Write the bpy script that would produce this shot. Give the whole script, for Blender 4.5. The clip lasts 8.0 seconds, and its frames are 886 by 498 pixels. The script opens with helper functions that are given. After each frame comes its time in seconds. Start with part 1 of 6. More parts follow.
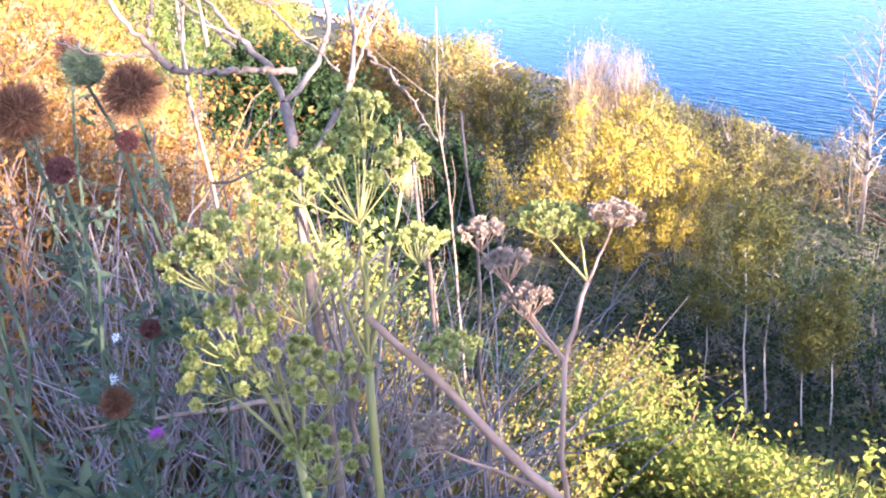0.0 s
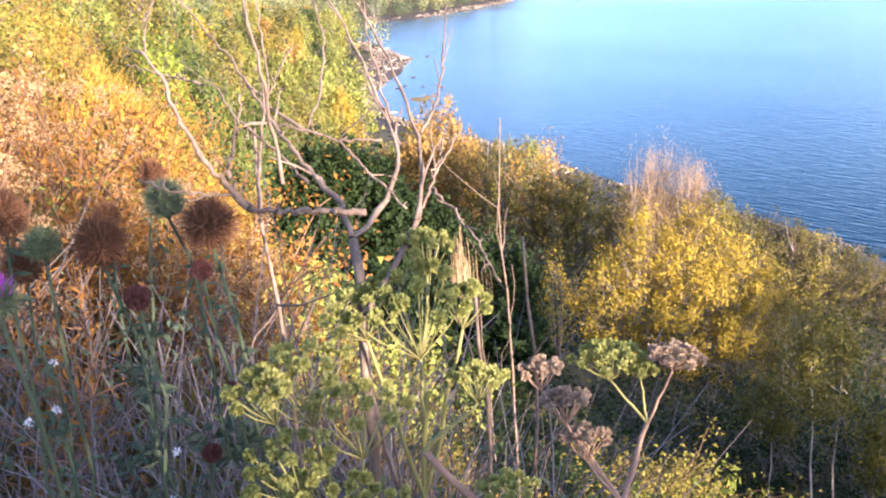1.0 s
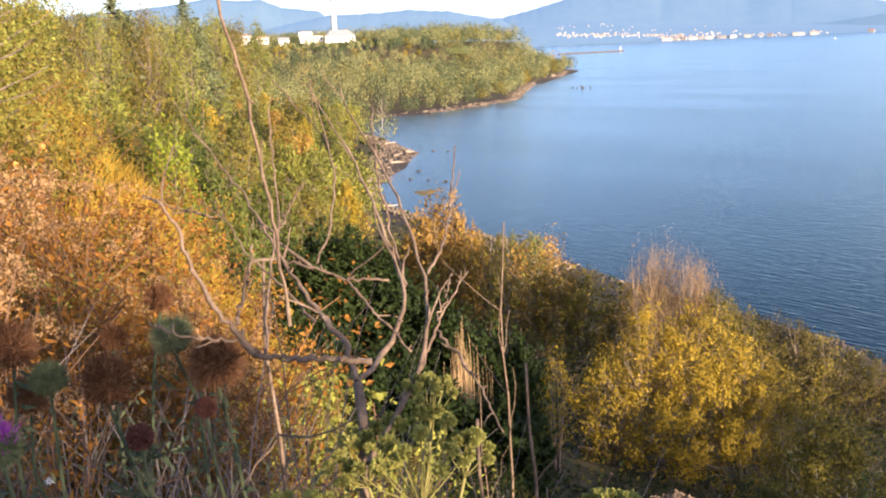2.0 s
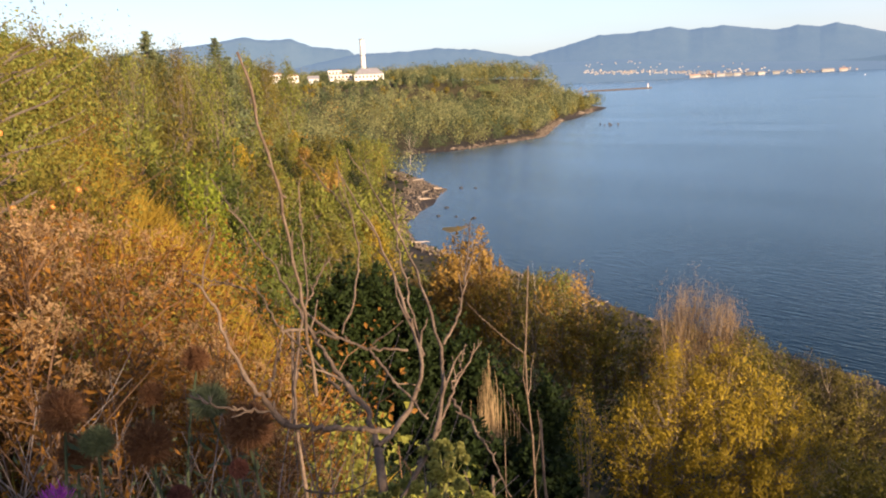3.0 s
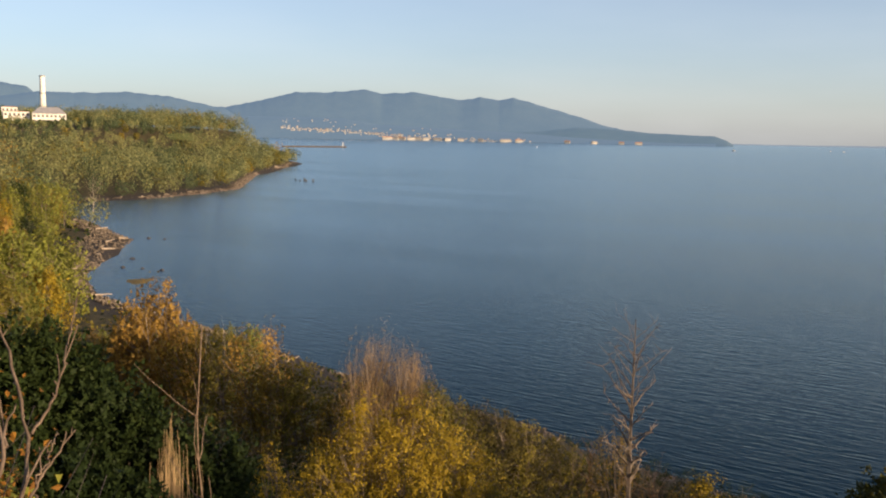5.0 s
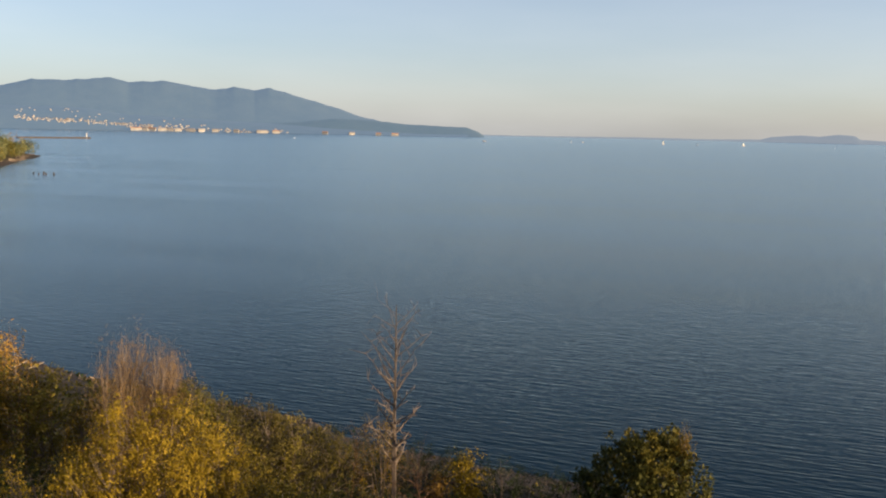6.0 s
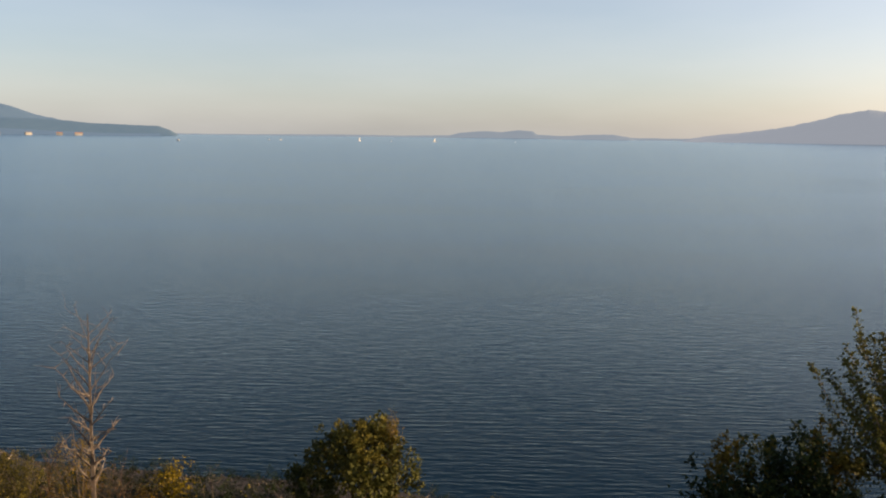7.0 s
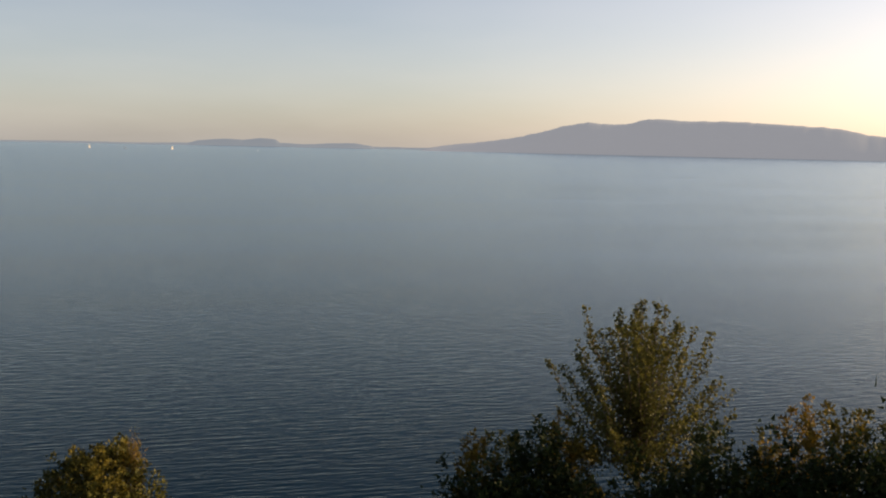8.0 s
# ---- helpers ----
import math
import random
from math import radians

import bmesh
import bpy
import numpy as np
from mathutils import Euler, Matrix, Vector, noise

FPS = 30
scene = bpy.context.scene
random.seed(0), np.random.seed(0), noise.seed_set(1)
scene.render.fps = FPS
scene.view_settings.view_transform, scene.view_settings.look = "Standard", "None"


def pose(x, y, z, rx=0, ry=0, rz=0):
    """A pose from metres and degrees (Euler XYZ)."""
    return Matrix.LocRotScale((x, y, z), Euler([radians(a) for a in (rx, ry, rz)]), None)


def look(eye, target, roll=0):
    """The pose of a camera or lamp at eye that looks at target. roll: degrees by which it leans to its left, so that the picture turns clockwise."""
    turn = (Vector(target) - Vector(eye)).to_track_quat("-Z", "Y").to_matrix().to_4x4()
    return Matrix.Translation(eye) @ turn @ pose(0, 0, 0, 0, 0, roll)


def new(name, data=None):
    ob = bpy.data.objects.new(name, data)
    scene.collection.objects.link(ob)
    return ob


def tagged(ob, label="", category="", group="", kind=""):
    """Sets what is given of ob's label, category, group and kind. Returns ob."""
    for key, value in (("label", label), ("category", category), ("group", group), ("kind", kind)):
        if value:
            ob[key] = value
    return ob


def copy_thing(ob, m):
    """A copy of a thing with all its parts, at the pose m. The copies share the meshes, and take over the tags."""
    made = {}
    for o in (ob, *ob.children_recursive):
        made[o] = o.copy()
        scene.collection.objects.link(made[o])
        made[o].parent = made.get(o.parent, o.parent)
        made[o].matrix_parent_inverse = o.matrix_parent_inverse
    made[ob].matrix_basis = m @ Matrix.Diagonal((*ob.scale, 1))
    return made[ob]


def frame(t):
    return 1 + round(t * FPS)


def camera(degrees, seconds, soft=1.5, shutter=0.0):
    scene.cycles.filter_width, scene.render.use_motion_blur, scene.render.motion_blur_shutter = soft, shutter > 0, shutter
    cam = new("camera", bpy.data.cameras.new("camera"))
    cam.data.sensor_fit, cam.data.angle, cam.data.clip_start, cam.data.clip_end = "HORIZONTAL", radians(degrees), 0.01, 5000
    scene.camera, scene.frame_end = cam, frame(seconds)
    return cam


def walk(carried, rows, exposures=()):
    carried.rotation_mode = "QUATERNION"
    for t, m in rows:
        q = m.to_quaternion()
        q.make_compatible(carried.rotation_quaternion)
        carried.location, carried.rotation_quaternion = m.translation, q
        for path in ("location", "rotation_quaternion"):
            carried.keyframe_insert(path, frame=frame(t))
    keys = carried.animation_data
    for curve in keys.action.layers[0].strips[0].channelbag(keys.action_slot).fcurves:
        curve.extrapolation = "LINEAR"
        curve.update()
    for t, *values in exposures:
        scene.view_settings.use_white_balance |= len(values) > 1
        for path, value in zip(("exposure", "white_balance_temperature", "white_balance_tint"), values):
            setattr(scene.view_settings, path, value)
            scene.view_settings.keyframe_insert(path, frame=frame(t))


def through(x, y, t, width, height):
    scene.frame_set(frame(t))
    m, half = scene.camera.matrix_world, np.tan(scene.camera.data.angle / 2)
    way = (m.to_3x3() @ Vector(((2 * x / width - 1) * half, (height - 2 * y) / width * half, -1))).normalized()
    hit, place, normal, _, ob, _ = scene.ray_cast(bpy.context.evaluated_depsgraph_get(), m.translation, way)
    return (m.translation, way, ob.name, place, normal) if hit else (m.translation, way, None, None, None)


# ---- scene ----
EXPOSURES = ((0.0, 3.7, 4500, 23), (0.5, 3.25, 4700, 22), (1.0, 2.85, 4850, 21), (1.7, 2.26, 5350, 18), (2.8, 1.38, 5800, 17), (3.5, 1.14, 6050, 17), (4.5, 0.82, 6050, 12), (6.0, 0.86, 6200, 12), (7.5, 0.78, 6600, 14), (8.0, 0.68, 6800, 15))
cam = camera(50.41, 8.0, soft=2.0)
# seconds, place, then turn to the left, tilt and roll in degrees
ROWS = [
    (0, 0.000, 0.000, 28.000, 0.00, -24.32, -4.60),
    (0.5, -0.009, -0.001, 28.027, 2.80, -21.02, -5.02),
    (1, -0.001, -0.003, 28.049, 3.29, -17.94, -4.04),
    (1.5, -0.002, 0.008, 28.078, 3.55, -14.81, -3.34),
    (1.7, -0.002, 0.014, 28.093, 2.98, -13.58, -2.78),
    (2.8, 0.013, -0.085, 28.181, 4.19, -10.70, -2.45),
    (3, 0.025, -0.095, 28.194, 4.68, -10.04, -2.80),
    (3.5, 0.025, -0.090, 28.222, 5.54, -7.87, -2.05),
    (4, 0.053, -0.101, 28.243, 3.21, -6.75, -0.84),
    (4.5, 0.108, -0.109, 28.250, -7.39, -6.77, 0.70),
    (4.7, 0.130, -0.100, 28.249, -10.35, -6.82, 0.92),
    (5.8, 0.190, -0.086, 28.137, -25.09, -7.34, 1.21),
    (6, 0.212, -0.091, 28.127, -28.64, -7.25, 1.23),
    (6.5, 0.256, -0.099, 28.065, -37.74, -7.39, 1.43),
    (7, 0.319, -0.116, 27.985, -46.70, -7.09, 0.74),
    (7.5, 0.301, -0.063, 27.986, -54.81, -6.84, 0.67),
    (8, 0.312, -0.022, 27.997, -62.19, -6.33, 1.22),
]
walk(cam, [(t, pose(x, y, z, 0, 0, yaw) @ pose(0, 0, 0, 90 + tilt) @ pose(0, 0, 0, 0, 0, lean)) for t, x, y, z, yaw, tilt, lean in ROWS],
     exposures=EXPOSURES)

# ---- world and sun ----
SUN_AZ, SUN_EL = 134.0, 11.0          # degrees clockwise from +y, and above the horizon
world = bpy.data.worlds.new("world")
scene.world = world
world.use_nodes = True
wn = world.node_tree.nodes
sky = wn.new("ShaderNodeTexSky")
sky.sky_type = "NISHITA"
sky.sun_disc = False
sky.sun_elevation = radians(SUN_EL)
sky.sun_rotation = radians(SUN_AZ)
sky.air_density, sky.dust_density, sky.ozone_density, sky.altitude = 0.75, 1.5, 1.5, 30
# a thin veil of high cloud, thicker towards the horizon as one looks through more of it
wl = world.node_tree.links
wtc, wsep, wnz = wn.new("ShaderNodeTexCoord"), wn.new("ShaderNodeSeparateXYZ"), wn.new("ShaderNodeTexNoise")
wmap, wabs, wdiv, wmul, wmix = wn.new("ShaderNodeMapping"), wn.new("ShaderNodeMath"), wn.new("ShaderNodeMath"), wn.new("ShaderNodeMath"), wn.new("ShaderNodeMixRGB")
wl.new(wtc.outputs["Generated"], wsep.inputs[0])
wl.new(wtc.outputs["Generated"], wmap.inputs[0])
wmap.inputs["Scale"].default_value = (1.5, 1.5, 7)
wl.new(wmap.outputs[0], wnz.inputs["Vector"])
wnz.inputs["Scale"].default_value, wnz.inputs["Detail"].default_value = 2.2, 6
wabs.operation, wabs.inputs[1].default_value = "MAXIMUM", 0.0
wl.new(wsep.outputs[2], wabs.inputs[0])
wdiv.operation, wdiv.inputs[1].default_value = "ADD", 0.16
wl.new(wabs.outputs[0], wdiv.inputs[0])
wrat = wn.new("ShaderNodeMath")
wrat.operation, wrat.inputs[0].default_value = "DIVIDE", 0.065
wl.new(wdiv.outputs[0], wrat.inputs[1])
wmr = wn.new("ShaderNodeMapRange")
wmr.inputs[1].default_value, wmr.inputs[2].default_value, wmr.inputs[3].default_value, wmr.inputs[4].default_value = 0.3, 0.7, 0.78, 1.12
wl.new(wnz.outputs[0], wmr.inputs[0])
wmul.operation, wmul.use_clamp = "MULTIPLY", True
wl.new(wrat.outputs[0], wmul.inputs[0])
wl.new(wmr.outputs[0], wmul.inputs[1])
wl.new(wmul.outputs[0], wmix.inputs[0])
wl.new(sky.outputs[0], wmix.inputs[1])
wmix.inputs[2].default_value = (5.9, 5.65, 5.3, 1)
# thin cloud is brighter towards the sun
wdot, wpos, wpow, wgl, wsc = wn.new("ShaderNodeVectorMath"), wn.new("ShaderNodeMath"), wn.new("ShaderNodeMath"), wn.new("ShaderNodeVectorMath"), wn.new("ShaderNodeVectorMath")
wdot.operation, wpos.operation, wpow.operation, wgl.operation, wsc.operation = "DOT_PRODUCT", "MAXIMUM", "POWER", "MULTIPLY_ADD", "MULTIPLY"
wdot.inputs[1].default_value = (math.sin(radians(SUN_AZ)) * math.cos(radians(SUN_EL)), math.cos(radians(SUN_AZ)) * math.cos(radians(SUN_EL)), math.sin(radians(SUN_EL)))
wpos.inputs[1].default_value, wpow.inputs[1].default_value = 0.0, 1.7
wgl.inputs[1].default_value, wgl.inputs[2].default_value = (0.68, 0.42, 0.28), (1.0, 1.0, 1.0)
wl.new(wtc.outputs["Generated"], wdot.inputs[0])
wl.new(wdot.outputs["Value"], wpos.inputs[0])
wl.new(wpos.outputs[0], wpow.inputs[0])
wl.new(wpow.outputs[0], wgl.inputs[0])
wl.new(wmix.outputs[0], wsc.inputs[0])
wl.new(wgl.outputs[0], wsc.inputs[1])
wl.new(wsc.outputs[0], wn["Background"].inputs[0])
wn["Background"].inputs[1].default_value = 0.1

sun_dir = Vector((math.sin(radians(SUN_AZ)) * math.cos(radians(SUN_EL)), math.cos(radians(SUN_AZ)) * math.cos(radians(SUN_EL)), math.sin(radians(SUN_EL))))
sun = new("sun", bpy.data.lights.new("sun", "SUN"))
sun.data.energy, sun.data.angle, sun.data.color = 5.0, radians(0.6), (1.0, 0.72, 0.42)
sun.matrix_world = look(sun_dir * 100, (0, 0, 0))


# ---- materials ----
def material(name):
    m = bpy.data.materials.new(name)
    m.use_nodes = True
    m.node_tree.nodes.clear()
    return m, m.node_tree.nodes, m.node_tree.links


def ramp(nodes, colours):
    r = nodes.new("ShaderNodeValToRGB")
    e = r.color_ramp.elements
    while len(e) < len(colours):
        e.new(0.5)
    for i, c in enumerate(colours):
        e[i].position = i / max(1, len(colours) - 1)
        e[i].color = (*c, 1)
    return r


def noise_fac(nodes, links, scale, detail=4, rough=0.6, stretch=(1, 1, 1), turn=0, space="Object"):
    tc = nodes.new("ShaderNodeTexCoord")
    mp = nodes.new("ShaderNodeMapping")
    mp.vector_type = "TEXTURE"
    mp.inputs["Scale"].default_value = [1 / v for v in stretch]
    mp.inputs["Rotation"].default_value = (0, 0, turn)
    n = nodes.new("ShaderNodeTexNoise")
    n.inputs["Scale"].default_value, n.inputs["Detail"].default_value, n.inputs["Roughness"].default_value = scale, detail, rough
    links.new(tc.outputs[space], mp.inputs[0])
    links.new(mp.outputs[0], n.inputs["Vector"])
    return n


def leaf_mat(name, colours, through=0.25, rough=0.55, per_object=0.25, clump=0.9, gloss=0.06):
    """Leaves: a colour for every leaf, another drift for every plant, light partly passing through."""
    m, n, k = material(name)
    geo, info = n.new("ShaderNodeNewGeometry"), n.new("ShaderNodeObjectInfo")
    patch = noise_fac(n, k, clump, 2, 0.5)
    total = None
    for out, weight in ((geo.outputs["Random Per Island"], 0.4), (info.outputs["Random"], per_object), (patch.outputs[0], 0.6 - per_object)):
        mul = n.new("ShaderNodeMath")
        mul.operation = "MULTIPLY_ADD"
        mul.inputs[1].default_value = weight
        k.new(out, mul.inputs[0])
        mul.inputs[2].default_value = 0.0
        if total:
            k.new(total, mul.inputs[2])
        total = mul.outputs[0]
    r = ramp(n, colours)
    k.new(total, r.inputs[0])
    nz = noise_fac(n, k, 9.0, 3)
    hsv = n.new("ShaderNodeHueSaturation")
    ml = n.new("ShaderNodeMapRange")
    ml.inputs[3].default_value, ml.inputs[4].default_value = 0.8, 1.2
    k.new(nz.outputs[0], ml.inputs[0])
    k.new(ml.outputs[0], hsv.inputs["Value"])
    k.new(r.outputs[0], hsv.inputs["Color"])
    p, t, s, o = n.new("ShaderNodeBsdfPrincipled"), n.new("ShaderNodeBsdfTranslucent"), n.new("ShaderNodeMixShader"), n.new("ShaderNodeOutputMaterial")
    p.inputs["Roughness"].default_value = rough
    p.inputs["Specular IOR Level"].default_value = gloss
    k.new(hsv.outputs[0], p.inputs["Base Color"])
    k.new(hsv.outputs[0], t.inputs["Color"])
    s.inputs[0].default_value = through
    k.new(p.outputs[0], s.inputs[1])
    k.new(t.outputs[0], s.inputs[2])
    k.new(s.outputs[0], o.inputs[0])
    return m


def solid_mat(name, colours, scale=3.0, rough=0.85, bump=0.3, detail=5, stretch=(1, 1, 1), island=0.0, metal=0.0, dist=0.02, haze_glow=None):
    """A rough surface of several colours at two scales, with fine relief."""
    m, n, k = material(name)
    a = noise_fac(n, k, scale, detail, 0.65, stretch)
    b = noise_fac(n, k, scale * 7.3, 3, 0.6, stretch)
    add = n.new("ShaderNodeMath")
    add.operation = "MULTIPLY_ADD"
    add.inputs[1].default_value = 0.35
    k.new(b.outputs[0], add.inputs[0])
    k.new(a.outputs[0], add.inputs[2])
    rg = n.new("ShaderNodeMapRange")
    rg.inputs[1].default_value, rg.inputs[2].default_value = 0.45, 0.9
    k.new(add.outputs[0], rg.inputs[0])
    fac = rg.outputs[0]
    if island:
        geo = n.new("ShaderNodeNewGeometry")
        mx = n.new("ShaderNodeMath")
        mx.operation = "MULTIPLY_ADD"
        mx.inputs[1].default_value = island
        k.new(geo.outputs["Random Per Island"], mx.inputs[0])
        sc = n.new("ShaderNodeMath")
        sc.operation = "MULTIPLY"
        sc.inputs[1].default_value = 1 - island
        k.new(fac, sc.inputs[0])
        k.new(sc.outputs[0], mx.inputs[2])
        fac = mx.outputs[0]
    r = ramp(n, colours)
    k.new(fac, r.inputs[0])
    p, o = n.new("ShaderNodeBsdfPrincipled"), n.new("ShaderNodeOutputMaterial")
    p.inputs["Roughness"].default_value, p.inputs["Metallic"].default_value = rough, metal
    p.inputs["Specular IOR Level"].default_value = 0.2
    k.new(r.outputs[0], p.inputs["Base Color"])
    # emission here stands for haze over far ground, not a light source
    if haze_glow:
        p.inputs["Emission Color"].default_value = (*haze_glow, 1)
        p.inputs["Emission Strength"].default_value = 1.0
    if bump:
        bp = n.new("ShaderNodeBump")
        bp.inputs["Strength"].default_value, bp.inputs["Distance"].default_value = bump, dist
        k.new(add.outputs[0], bp.inputs["Height"])
        k.new(bp.outputs[0], p.inputs["Normal"])
    k.new(p.outputs[0], o.inputs[0])
    return m


def water_mat():
    m, n, k = material("bay_water")
    p, o = n.new("ShaderNodeBsdfPrincipled"), n.new("ShaderNodeOutputMaterial")
    turn = radians(-48)
    a = noise_fac(n, k, 1.05, 3, 0.55, (0.28, 1.4, 1), turn)
    b = noise_fac(n, k, 0.021, 3, 0.5, (0.3, 1.2, 1), turn)
    c = noise_fac(n, k, 0.004, 2, 0.5, (0.35, 1.4, 1), turn)
    r = ramp(n, [(0.0025, 0.014, 0.028), (0.005, 0.021, 0.04)])
    k.new(c.outputs[0], r.inputs[0])
    k.new(r.outputs[0], p.inputs["Base Color"])
    mr = n.new("ShaderNodeMapRange")
    mr.inputs[1].default_value, mr.inputs[2].default_value = 0.35, 0.7
    mr.inputs[3].default_value, mr.inputs[4].default_value = 0.13, 0.2
    k.new(b.outputs[0], mr.inputs[0])
    # waves facing the eye hide those behind: a rough bay mirrors less than a flat one, except far off
    gl, lw, mx = n.new("ShaderNodeBsdfGlossy"), n.new("ShaderNodeLayerWeight"), n.new("ShaderNodeMixShader")
    k.new(mr.outputs[0], gl.inputs["Roughness"])
    gl.inputs["Color"].default_value = (0.86, 0.955, 1.0, 1)
    lw.inputs["Blend"].default_value = 0.5
    cv = ramp(n, [(f, f, f) for f in (0.014, 0.016, 0.045, 0.17, 0.41, 0.68, 0.82)])
    for e, at in zip(cv.color_ramp.elements, (0.0, 0.55, 0.69, 0.78, 0.86, 0.95, 1.0)):
        e.position = at
    k.new(lw.outputs["Facing"], cv.inputs[0])
    k.new(cv.outputs[0], mx.inputs[0])
    p.inputs["IOR"].default_value = 1.33
    p.inputs["Specular IOR Level"].default_value = 0.0
    bp = n.new("ShaderNodeBump")
    bp.inputs["Strength"].default_value, bp.inputs["Distance"].default_value = 0.85, 0.25
    k.new(a.outputs[0], bp.inputs["Height"])
    k.new(bp.outputs[0], p.inputs["Normal"])
    k.new(bp.outputs[0], gl.inputs["Normal"])
    soft = n.new("ShaderNodeBump")
    soft.inputs["Strength"].default_value, soft.inputs["Distance"].default_value = 0.6, 0.25
    k.new(a.outputs[0], soft.inputs["Height"])
    k.new(soft.outputs[0], lw.inputs["Normal"])
    k.new(p.outputs[0], mx.inputs[1])
    k.new(gl.outputs[0], mx.inputs[2])
    k.new(mx.outputs[0], o.inputs[0])
    return m


def ground_mat():
    """Soil and dry litter, and dark wet shingle near the level of the water."""
    m = solid_mat("dry_grass_soil", [(0.022, 0.019, 0.01), (0.05, 0.042, 0.017), (0.1, 0.08, 0.033)], 1.3, 0.95, 0.6, 8, dist=0.15)
    n, k = m.node_tree.nodes, m.node_tree.links
    p = next(q for q in n if q.type == "BSDF_PRINCIPLED")
    soil = p.inputs["Base Color"].links[0].from_socket
    geo, sep, nz, add, mr, mix = n.new("ShaderNodeNewGeometry"), n.new("ShaderNodeSeparateXYZ"), noise_fac(n, k, 0.4, 4), n.new("ShaderNodeMath"), n.new("ShaderNodeMapRange"), n.new("ShaderNodeMixRGB")
    stones = ramp(n, [(0.012, 0.011, 0.01), (0.035, 0.029, 0.024), (0.075, 0.055, 0.042)])
    grain = noise_fac(n, k, 2.3, 5, 0.7)
    k.new(grain.outputs[0], stones.inputs[0])
    k.new(geo.outputs["Position"], sep.inputs[0])
    add.operation = "ADD"
    k.new(sep.outputs[2], add.inputs[0])
    k.new(nz.outputs[0], add.inputs[1])
    mr.inputs[1].default_value, mr.inputs[2].default_value = 1.6, 2.4
    k.new(add.outputs[0], mr.inputs[0])
    k.new(mr.outputs[0], mix.inputs[0])
    k.new(stones.outputs[0], mix.inputs[1])
    k.new(soil, mix.inputs[2])
    k.new(mix.outputs[0], p.inputs["Base Color"])
    return m


M_ground = ground_mat()
M_water = water_mat()
# far ranges emit blue-grey light in place of the haze before them
M_far_hill = solid_mat("hazed_wooded_hill", [(0.025, 0.04, 0.035), (0.04, 0.055, 0.045)], 0.012, 1.0, 0.35, 6, dist=8, haze_glow=(0.07, 0.102, 0.142))
M_far_hill2 = solid_mat("hazed_pale_hill", [(0.03, 0.04, 0.035), (0.04, 0.05, 0.045)], 0.01, 1.0, 0.2, 6, dist=6, haze_glow=(0.168, 0.176, 0.192))
M_far_coast = solid_mat("hazed_low_coast", [(0.03, 0.04, 0.04), (0.04, 0.05, 0.05)], 0.01, 1.0, 0.1, 6, dist=6, haze_glow=(0.145, 0.164, 0.184))
M_far_near = solid_mat("hazed_dark_headland", [(0.025, 0.04, 0.03), (0.04, 0.055, 0.04)], 0.02, 1.0, 0.3, 6, dist=6, haze_glow=(0.062, 0.092, 0.125))
M_white = solid_mat("pale_wall_paint", [(0.5, 0.48, 0.43), (0.68, 0.66, 0.6)], 0.4, 0.7, 0.05, 3)
M_town = solid_mat("town_wall", [(0.2, 0.195, 0.18), (0.44, 0.42, 0.37)], 0.02, 0.8, 0.0, 2)
M_roof = solid_mat("grey_roofing", [(0.18, 0.18, 0.19), (0.28, 0.27, 0.27)], 0.6, 0.8, 0.1, 3)
M_roof_red = solid_mat("brown_roofing", [(0.3, 0.16, 0.1), (0.4, 0.25, 0.17)], 0.6, 0.8, 0.1, 3)
M_glass = solid_mat("dark_window", [(0.1, 0.1, 0.1), (0.17, 0.165, 0.16)], 0.5, 0.2, 0.0, 2)
M_rock = solid_mat("shore_rock", [(0.03, 0.027, 0.024), (0.065, 0.055, 0.045), (0.14, 0.115, 0.09)], 0.35, 0.9, 0.8, 8, dist=0.3)
M_drift = solid_mat("driftwood", [(0.2, 0.16, 0.12), (0.36, 0.3, 0.23)], 2.0, 0.9, 0.3, 5, (1, 1, 0.2))
M_bark = solid_mat("grey_bark", [(0.07, 0.055, 0.043), (0.14, 0.11, 0.085), (0.21, 0.175, 0.135)], 5.0, 0.9, 0.5, 6, (1, 1, 0.35))
M_pale_bark = solid_mat("pale_bark", [(0.25, 0.21, 0.16), (0.42, 0.36, 0.28)], 4.0, 0.85, 0.4, 6, (1, 1, 0.3))
M_straw = solid_mat("straw_stems", [(0.15, 0.1, 0.05), (0.26, 0.18, 0.09), (0.38, 0.27, 0.14)], 3.0, 0.85, 0.2, 3, island=0.7)
M_leaf_green = leaf_mat("green_leaves", [(0.075, 0.09, 0.019), (0.155, 0.165, 0.03), (0.25, 0.235, 0.044)])
# near-black green: the shade of hollow and thicket is put into this colour
M_leaf_shade = leaf_mat("shade_dark_leaves", [(0.009, 0.016, 0.006), (0.019, 0.03, 0.009), (0.036, 0.05, 0.012)], 0.25)
# lightened and greyed so that the leaf colour carries the distant haze
M_leaf_far_haze = leaf_mat("far_hazy_leaves", [(0.075, 0.096, 0.046), (0.18, 0.185, 0.076), (0.33, 0.295, 0.115)], clump=0.13, per_object=0.0)
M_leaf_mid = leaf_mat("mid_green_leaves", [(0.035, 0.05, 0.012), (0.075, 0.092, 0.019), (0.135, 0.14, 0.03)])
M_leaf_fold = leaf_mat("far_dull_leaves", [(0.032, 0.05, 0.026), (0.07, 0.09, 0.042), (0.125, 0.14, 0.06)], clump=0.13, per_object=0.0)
M_beach = solid_mat("pale_beach_stones", [(0.055, 0.045, 0.035), (0.12, 0.096, 0.07), (0.22, 0.175, 0.13)], 0.35, 0.9, 0.8, 8, dist=0.3)
